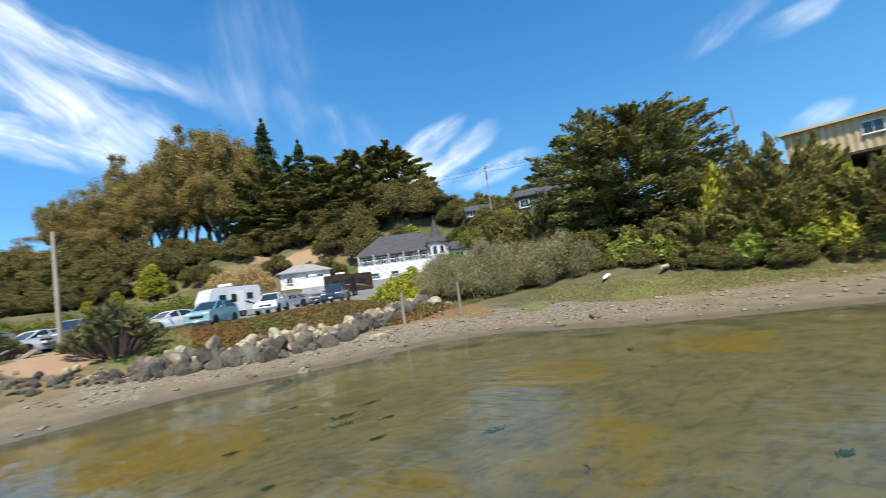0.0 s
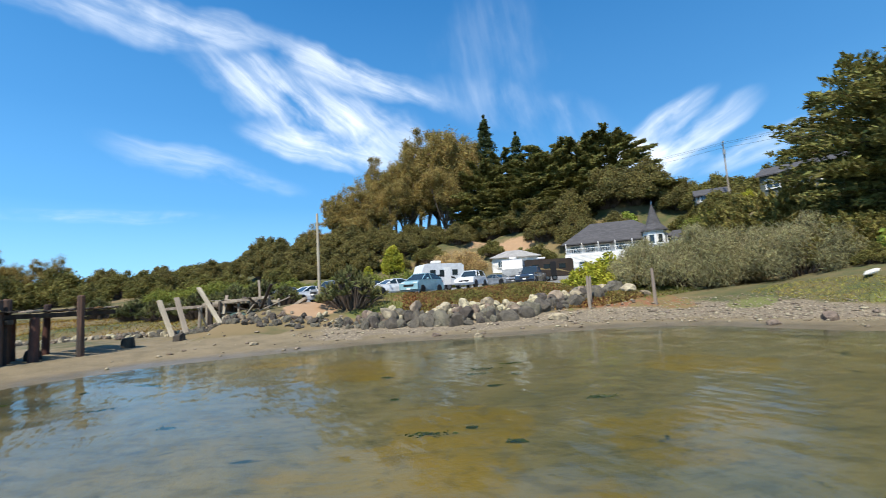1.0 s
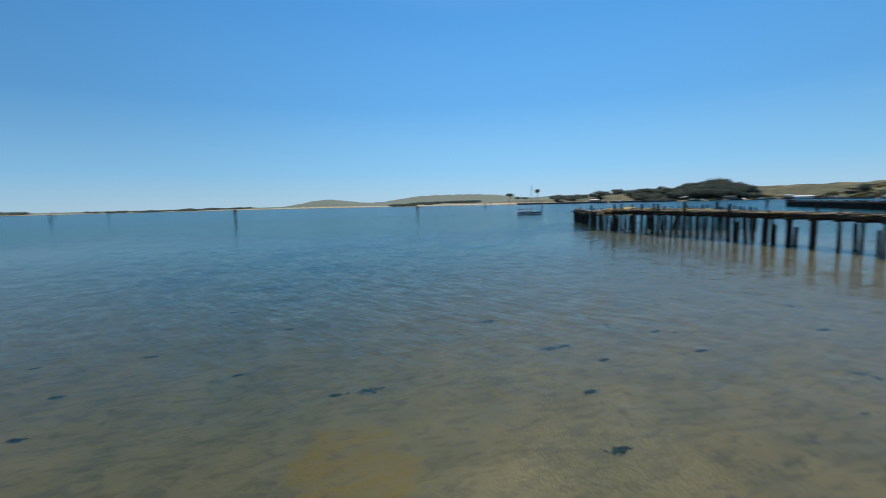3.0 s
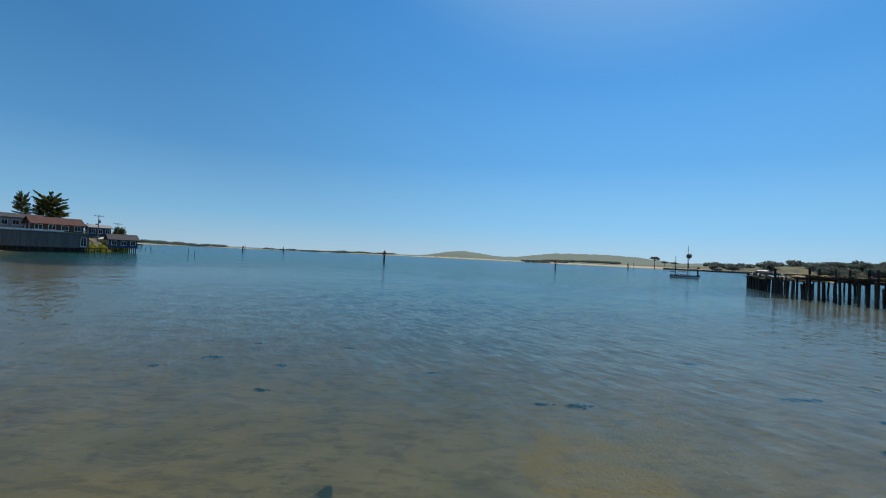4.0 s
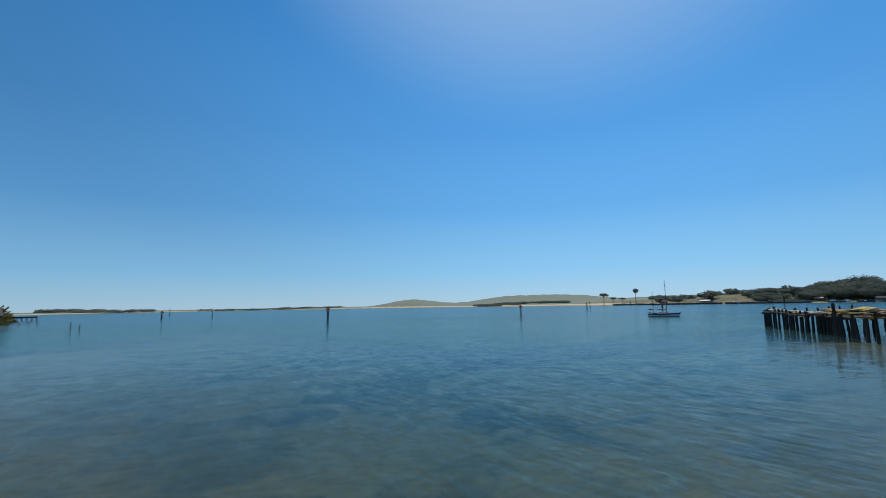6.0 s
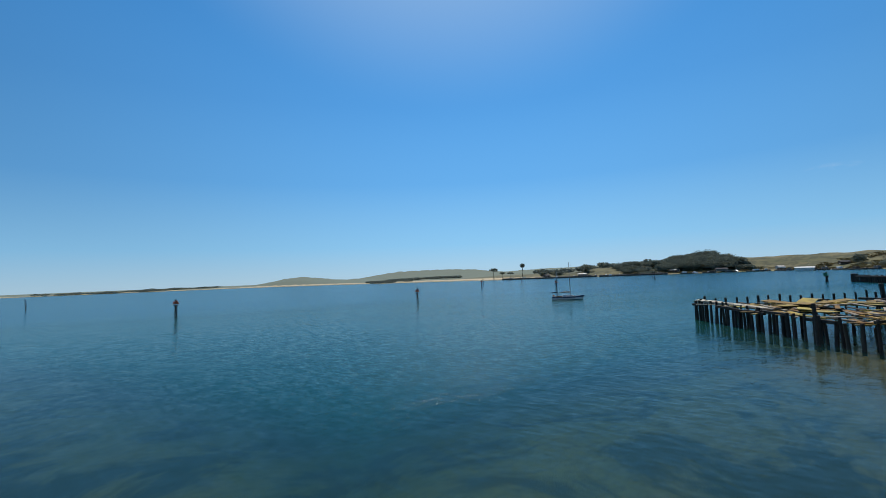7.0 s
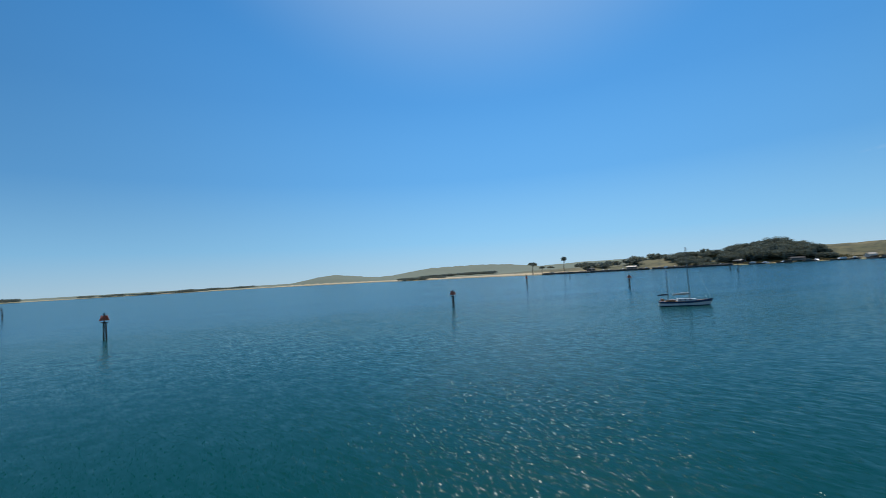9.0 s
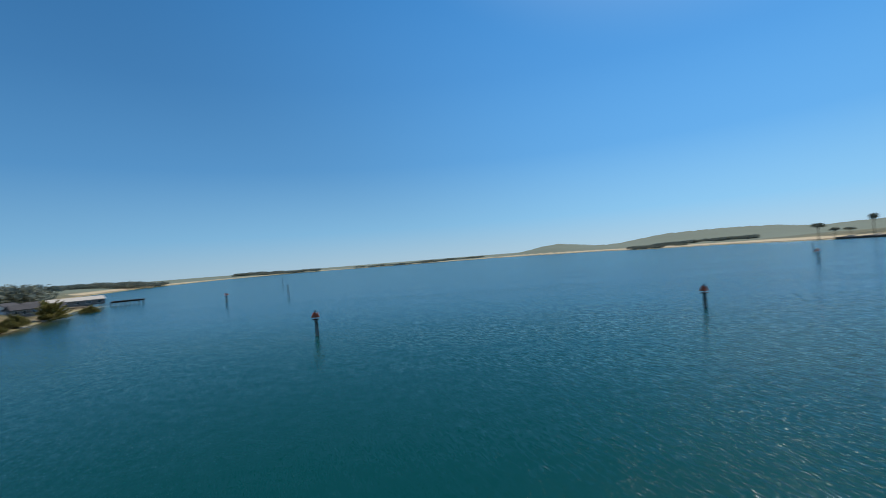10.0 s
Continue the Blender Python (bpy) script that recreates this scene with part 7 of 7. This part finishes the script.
car("dark_pickup", "dark pickup with pale bonnet behind the succulents", 15.4, -34.2, 60, car_grey, 5.2, 1.88, 1.8, "pickup")
car("white_hatchback", "white hatchback parked at the end of the row", 17.2, -33.0, 50, car_white, 4.2, 1.75, 1.5, "hatch")
car("silver_car", "low silver car behind the white SUV", -1.2, -40.5, 120, car_grey, 4.4, 1.75, 1.3, "sedan")
car("grey_sedan", "grey sedan parked in the back row", 24.5, -48.0, 30, car_grey, 4.5, 1.78, 1.42, "sedan")
car("dark_hatchback", "dark hatchback parked in the back row", 12.8, -38.0, 20, car_navy, 4.2, 1.75, 1.5, "hatch")


def trailer(name, label, x, y, heading, L, H, Wd, skin, trim, flash):
    t = thing(name, label, "travel trailer", Matrix.Translation((x, y, ground_z(x, y))) @ pose(0, 0, 0, 0, 0, heading), "parked vehicles")
    h = L / 2
    prof = [(-h, 0.55), (h - 0.5, 0.55), (h, 0.95), (h + 0.05, H * 0.6), (h - 0.35, H - 0.12), (h - 0.7, H), (-h + 0.25, H), (-h, H - 0.2)]
    recalc(MB().prism(prof, -Wd / 2, Wd / 2).make("shell", skin, t))
    MB().prism([(p * 0.985, H - 0.06 if q > H - 0.3 else q) for p, q in ((-h + 0.1, H + 0.02), (h - 0.8, H + 0.02), (h - 0.8, H + 0.1), (-h + 0.1, H + 0.1))], -Wd / 2 + 0.08, Wd / 2 - 0.08).make("roof", wp_, t)
    for s in (-1, 1):
        for px in (-0.28 * L, 0.02 * L, 0.24 * L):
            MB().bevel_box((px, s * (Wd / 2 + 0.01), H * 0.66), (L * 0.13, 0.04, 0.55), 0.02).make("window", glass(), t)
        a = MB()
        pts = [(-h + 0.2 + (L - 0.5) * k / 14, 0.85 + 0.55 * sin(2.6 * k / 14)) for k in range(15)]
        for k in range(14):
            (xa, za), (xb, zb) = pts[k], pts[k + 1]
            wd = 0.24 * sin(pi * (k + 0.5) / 14)
            a.add([(xa, s * (Wd / 2 + 0.006), za), (xb, s * (Wd / 2 + 0.006), zb), (xb, s * (Wd / 2 + 0.006), zb + wd), (xa, s * (Wd / 2 + 0.006), za + wd)], [(0, 1, 2, 3)])
        a.make("side_stripe", flash, t, "sweeping painted side stripe")
        for px in (-0.12 * L, 0.02 * L):
            wheel(t, px, s * (Wd / 2 - 0.15), 0.36)
    MB().bevel_box((-h * 0.2, Wd / 2 + 0.02, 1.45), (0.75, 0.05, 1.8), 0.02).make("door", trim, t)
    MB().bevel_box((h * 0.1, 0, H + 0.22), (0.9, 0.8, 0.25), 0.05).make("roof_unit", wp_, t)
    return t


black_trim = mat("black_trim", (0.012, 0.012, 0.013), rough=0.6)
trailer("white_camper", "white camper trailer with black swoosh behind the cars", 5.4, -38.2, 25, 4.8, 2.75, 2.25, mat("pale_camper_skin", (0.66, 0.67, 0.68), (0.6, 0.61, 0.62), rough=0.35, fine=5, bump=0.05), wp_, black_trim)
trailer("dark_trailer", "dark brown travel trailer with gold stripe behind the pickup", -8.2, -48.0, 8, 6.8, 2.7, 2.4, mat("dark_brown_trailer_skin", (0.055, 0.04, 0.03), (0.04, 0.03, 0.024), rough=0.4, fine=5, bump=0.05), black_trim, mat("gold_stripe", (0.30, 0.22, 0.10), rough=0.5))
trailer("grey_camper", "pale grey camper with round swirl beside the cottage", -3.6, -44.2, 75, 4.6, 2.8, 2.3, mat("pale_grey_camper_skin", (0.46, 0.46, 0.45), rough=0.4, fine=5, bump=0.05), wp_, car_grey)

# yard of boats and cars on the eastern shore
for k in range(26):
    x, y = 88 + 7.2 * k + g.uniform(-1.5, 1.5), -76 + 3.4 * k + g.uniform(-3, 3)
    car("yard_car", "parked car in the yard beyond the mudflat", x, y, g.uniform(0, 360), (car_white, car_grey, car_red, car_navy, car_white, car_blue)[k % 6], 4.5, 1.8, 1.5, ("sedan", "suv", "pickup")[k % 3]) if k < 7 else None


def yard_boat(x, y, rz, s, paint):
    t = thing("laid_up_boat", "small boat laid up in the yard beyond the mudflat", "boat", Matrix.Translation((x, y, ground_z(x, y))) @ pose(0, 0, 0, 0, 0, rz) @ Matrix.Diagonal((s, s, s, 1)), "boats in the yard")
    mb = MB()
    st = [(-3, 1.0, 0.5), (-1, 1.2, 0.4), (1.5, 1.05, 0.45), (3, 0.5, 0.6), (3.8, 0.04, 0.8)]
    mb.add([p for x0, b, k in st for p in ((x0, 0, k), (x0, b * 0.8, k + 0.4), (x0, b, k + 1.2), (x0, -b * 0.8, k + 0.4), (x0, -b, k + 1.2))], [])
    for i in range(4):
        o, q = 5 * i, 5 * i + 5
        mb.f += [(o, o + 1, q + 1, q), (o + 1, o + 2, q + 2, q + 1), (o + 3, o, q, q + 3), (o + 4, o + 3, q + 3, q + 4), (o + 2, o + 4, q + 4, q + 2)]
    mb.f.append((0, 3, 4, 2, 1))
    recalc(mb.make("hull", paint, t))
    MB().bevel_box((-0.4, 0, 2.2), (2.2, 1.5, 1.3), 0.15).make("cabin", wp_, t)
    MB().bevel_box((-0.4, 0, 0.2), (3.5, 0.8, 0.5), 0.05).make("cradle", old_wood(), t)
    return t


for k in range(24):
    yard_boat(92 + 6 * k + g.uniform(-3, 3), -66 + 3.6 * k + g.uniform(-8, 6), g.uniform(0, 180), g.uniform(0.4, 0.75), (car_white, car_blue, car_white, car_red)[k % 4])
for k, (x, y, w) in enumerate([(118, -86, 6), (150, -66, 7), (185, -48, 8), (225, -26, 9), (270, 10, 10), (132, -96, 6)]):
    gable_house("yard_shed", "low pale shed in the yard beyond the mudflat", x, y, ground_z(x, y), 40 + 15 * k, w, 5, 1.9, 0.8, (grey_boards, brown_boards, brown_boards)[k % 3], dark_roof, 4, group="yard sheds")
for k, (x, y, top) in enumerate([(118, -112, 24), (127, -102, 26), (135, -94, 26), (143, -90, 25), (150, -82, 22), (110, -116, 21), (163, -70, 17), (170, -68, 15), (102, -126, 17), (132, -108, 25), (157, -88, 22), (122, -107, 20), (131, -98, 22), (139, -91, 21), (114, -114, 19), (147, -86, 20), (126, -110, 22)]):
    sc = (top - ground_z(x, y)) / (30, 28, 32)[k % 3]
    again(eucs[k % 3], x, y, 60 * k, sc * 1.15, sz=sc)

for k, (x, y, s) in enumerate([(112, -104, 1.1), (121, -98, 1.2), (130, -90, 1.3), (138, -84, 1.2), (146, -78, 1.2), (154, -72, 1.1), (104, -112, 1.2), (96, -118, 1.1), (160, -80, 1.1), (88, -112, 0.9), (80, -116, 0.9), (126, -106, 1.3), (141, -95, 1.3), (108, -124, 1.4), (102, -127, 1.2), (97, -132, 1.5), (91, -134, 1.3), (85, -139, 1.5), (79, -141, 1.35), (73, -144, 1.5), (66, -147, 1.4), (59, -150, 1.5), (52, -152, 1.5), (94, -124, 1.0), (82, -130, 1.0), (70, -134, 1.1), (62, -138, 1.0)]):
    again(grove if k % 3 else scrub, x, y, 50 * k, s if k % 3 else s * 1.75, sz=(s if k % 3 else s * 1.75) * (0.62 if k > 12 else 1.0))

# ---- distant woods, too far to count ----
def woods(name, label, spots, leafm, seed, size=1.5, per=70):
    r = np.random.RandomState(seed)
    blobs = []
    for x, y, h, w in spots:
        z = ground_z(x, y)
        if z < 0.4:
            continue
        for _ in range(3):
            blobs.append((x + r.normal(0, w * 0.35), y + r.normal(0, w * 0.35), z + h * r.uniform(0.45, 0.75), w * r.uniform(0.4, 0.7), w * r.uniform(0.4, 0.7), h * r.uniform(0.3, 0.42), per))
    V, F = spray(blobs, size, seed, slim=0.6)
    return tagged(from_arrays(name, V, F, leafm), label, "woods", kind="stuff")


def polar(az0, az1, d0, d1, n, h0, h1, w0, w1, seed):
    r = random.Random(seed)
    out = []
    for _ in range(n):
        a, d = radians(r.uniform(az0, az1)), r.uniform(d0, d1)
        out.append((sin(a) * d, cos(a) * d, r.uniform(h0, h1), r.uniform(w0, w1)))
    return out


# far foliage is paler and greyer than real leaves: haze mixed into its colour
hazed_farleaf = leaf("distant_tree_hazed_leaves", (0.205, 0.225, 0.175), (0.16, 0.18, 0.145), 0.2)
farbrown = leaf("distant_brown_leaves", (0.14, 0.12, 0.055), (0.085, 0.082, 0.042), 0.3)
woods("east_woods", "dark mixed woods on the hills beyond the mudflat", polar(112, 172, 300, 420, 300, 9, 15, 9, 14, 1), hazed_farleaf, 1, 1.1, 60)
woods("east_brown_woods", "brown eucalyptus woods beyond the mudflat", polar(130, 168, 220, 300, 80, 6, 10, 7, 11, 2), farbrown, 2, 0.9, 80)
woods("north_east_woods", "dark woods along the eastern shore", polar(80, 122, 380, 520, 200, 8, 14, 9, 14, 3), hazed_farleaf, 3, 1.4, 50)
# this wood's leaf colour is likewise lifted to carry the haze
woods("opposite_woods", "dark windbreak wood on the opposite dunes", polar(48.3, 50, 640, 680, 26, 7, 11, 9, 12, 4) + polar(50, 52.6, 640, 680, 44, 9, 14, 9, 12, 24) + polar(52.6, 53.8, 640, 670, 22, 8, 12, 8, 11, 25) + polar(42.5, 48.3, 640, 690, 34, 4, 9, 6, 10, 5) + polar(53.5, 55, 630, 660, 7, 3, 6, 5, 8, 17) + polar(33, 46, 590, 640, 18, 2, 5, 6, 10, 16) + polar(64.5, 68.5, 535, 560, 13, 4, 7, 6, 9, 6) + [(528, 271, 9, 7)], leaf("opposite_wood_hazed_leaves", (0.20, 0.22, 0.165), (0.155, 0.175, 0.135), 0.15), 4, 0.6, 400)
woods("opposite_trees", "scattered dark trees along the opposite shore", polar(33, 50, 690, 800, 40, 4, 8, 6, 12, 7) + polar(13, 24, 880, 1000, 80, 1.5, 4, 6, 12, 28), hazed_farleaf, 8, 1.8, 46)
woods("spit_trees", "low dark trees on the distant spit", polar(-22, -3, 1500, 1580, 54, 2, 5, 14, 30, 9) + polar(-33, -24, 1600, 1720, 60, 5, 10, 16, 30, 29), hazed_farleaf, 9, 2.2, 40)
woods("left_shore_woods", "dark woods behind the far left shore", polar(-60, -41, 400, 540, 200, 9, 15, 9, 14, 10) + polar(-34, -27, 430, 620, 60, 4, 8, 9, 14, 11) + polar(-47, -37, 1010, 1130, 120, 5, 9, 12, 22, 19), hazed_farleaf, 10, 1.5, 56)
woods("left_hill_woods", "wooded hill behind the shore houses", polar(-75, -46, 170, 240, 60, 6, 11, 6, 9, 12), farbrown, 12, 0.9, 70)

woods("dune_scrub", "low dark scrub scattered over the opposite dunes", polar(40, 78, 500, 640, 380, 0.8, 2.0, 3, 8, 21), leaf("dune_scrub_leaves", (0.17, 0.135, 0.06), (0.10, 0.09, 0.04), 0.4), 22, 0.8, 30)
# tall pines on the opposite shore
def umbrella_pine(x, y, z, h, w, flat, seed):
    g = random.Random(seed)
    mb, blobs = MB(), []
    limb(mb, (0, 0, -1.0), (0.3, 0.2, h * 0.8), 0.028 * h, 0.012 * h, g, 7, 5, 0.03)
    for k in range(9):
        a, q = 2.4 * k, 0.25 + 0.75 * (k / 8)
        tip = Vector((cos(a) * w * q * 0.7, sin(a) * w * q * 0.7, h * (0.93 - 0.16 * q * flat) + g.uniform(-0.3, 0.3)))
        limb(mb, (0.2, 0.1, h * g.uniform(0.55, 0.75)), tip, 0.01 * h, 0.004 * h, g, 5, 3, 0.1, -0.4)
        blobs.append((*tip, w * g.uniform(0.3, 0.45), w * g.uniform(0.3, 0.45), h * 0.07 * (2.2 - flat), 160))
    t = tree_thing("umbrella_pine", "tall bare-trunked pine with a flat crown on the opposite shore", "tree", mb, bark(), blobs, hazed_farleaf, 0.6, seed, "opposite shore pines", flat=0.4, shell=0.2)
    t.matrix_basis = Matrix.Translation((x, y, z))
    return t


umbrella_pine(322, 607, ground_z(322, 607), 17.5, 8.0, 1.0, 71)
umbrella_pine(362, 592, ground_z(362, 592), 18.5, 4.6, 0.3, 72)
umbrella_pine(334, 603, ground_z(334, 603), 10.0, 5.0, 0.8, 73)
umbrella_pine(346, 600, ground_z(346, 600), 8.0, 6.0, 0.6, 74)

# sheds, breakwater and moored boats along the opposite shore
mole = thing("breakwater", "long low dark stone breakwater across the bay", "breakwater", kind="structure")
mb = MB()
line = [(318, 575), (345, 520), (395, 470), (440, 405)]
for (xa, ya), (xb, yb) in zip(line[:-1], line[1:]):
    l = math.hypot(xb - xa, yb - ya)
    for k in range(int(l / 4)):
        f = (k + 0.5) * 4 / l
        mb.bevel_box((0, 0, 0.9), (4.3, 5.0 + g.uniform(-1, 1), 2.4 + g.uniform(-0.4, 0.4)), 0.6, Matrix.Translation((xa + (xb - xa) * f, ya + (yb - ya) * f, 0)) @ pose(0, 0, 0, g.uniform(-5, 5), g.uniform(-5, 5), math.degrees(math.atan2(yb - ya, xb - xa))))
mb.make("stone_mound", mat("dark_breakwater_stone", (0.10, 0.095, 0.085), (0.06, 0.057, 0.052), rough=0.95, scale=0.4, fine=3, bump=0.5), mole)
for k in range(34):
    a, d = radians(34 + 1.15 * k + g.uniform(-0.4, 0.4)), 655 - 3.0 * k + g.uniform(-6, 14)
    x, y = sin(a) * d, cos(a) * d
    if k % 4 == 0:
        gable_house("harbour_shed", "pale low shed on the opposite shore", x * 1.03, y * 1.03, max(1.5, ground_z(x * 1.03, y * 1.03)), g.uniform(0, 180), g.uniform(6, 13), 6, 2.6, 1.2, (brown_boards, grey_boards, white_paint())[k // 4 % 3], (dark_roof, mat("pale_tin_roof", (0.62, 0.56, 0.48), rough=0.6))[k // 4 % 2], 2, group="opposite shore sheds")
    else:
        t = thing("moored_boat", "small white boat moored at the opposite shore", "boat", Matrix.Translation((x, y, 0.2)) @ pose(0, 0, 0, 0, 0, g.uniform(0, 180)), "boats at the opposite shore")
        MB().bevel_box((0, 0, 0.7), (g.uniform(5, 9), 2.4, 1.3), 0.5).make("hull", (car_white, car_navy, car_white)[k % 3], t)
        MB().bevel_box((0.4, 0, 1.8), (2.4, 1.7, 1.1), 0.25).make("cabin", wp_, t)
        MB().tube([(1, 0, 1), (1, 0, g.uniform(4, 9))], [0.07, 0.04], 5).make("mast", chrome(), t)
big_shed = thing("white_harbour_shed", "long bright white roofed shed on the opposite shore", "building", Matrix.Translation((437, 268, 0.9)) @ pose(0, 0, 0, 0, 0, 122))
MB().bevel_box((0, 0, 1.0), (13, 6, 2.0), 0.1).make("wall", white_paint(), big_shed)
MB().prism([(-3.6, 1.95), (3.6, 1.95), (0, 3.0)], -7, 7, pose(0, 0, 0, 0, 0, 90)).make("roof", wp_, big_shed)

# floating docks along the opposite shore
EDGE = [np.array(p, float) for p in ((392, 490), (462, 402), (508, 330), (480, 276), (434, 208), (378, 150))]
dock_wood = mat("dark_dock_timber", (0.09, 0.08, 0.07), (0.055, 0.05, 0.045), rough=0.9, scale=0.5, fine=5, bump=0.3)
for k in range(20):
    f = k / 20 * (len(EDGE) - 1)
    i = int(f)
    p = EDGE[i] + (EDGE[i + 1] - EDGE[i]) * (f - i)
    u = (EDGE[i + 1] - EDGE[i]) / np.hypot(*(EDGE[i + 1] - EDGE[i]))
    p = p * (1 - 0.018 - 0.012 * (k % 3))
    t = thing("floating_dock", "long low dark dock along the opposite shore", "dock", Matrix.Translation((p[0], p[1], 0)) @ pose(0, 0, 0, 0, 0, math.degrees(math.atan2(u[1], u[0])) + g.uniform(-6, 6)), "docks at the opposite shore")
    l = g.uniform(10, 17)
    MB().bevel_box((0, 0, 0.7), (l, 3.2, 1.1), 0.1).make("deck", dock_wood, t)
    for q in (-0.45, 0.0, 0.45):
        MB().tube([(q * l, 1.7, -2), (q * l, 1.7, g.uniform(1.8, 3.2))], 0.2, 6).make("post", old_wood(), t)
    MB().bevel_box((g.uniform(-0.3, 0.3) * l, 0, 2.0), (g.uniform(2.5, 5), 2.4, 1.6), 0.1).make("hut", (grey_boards, white_paint(), brown_boards)[k % 3], t)
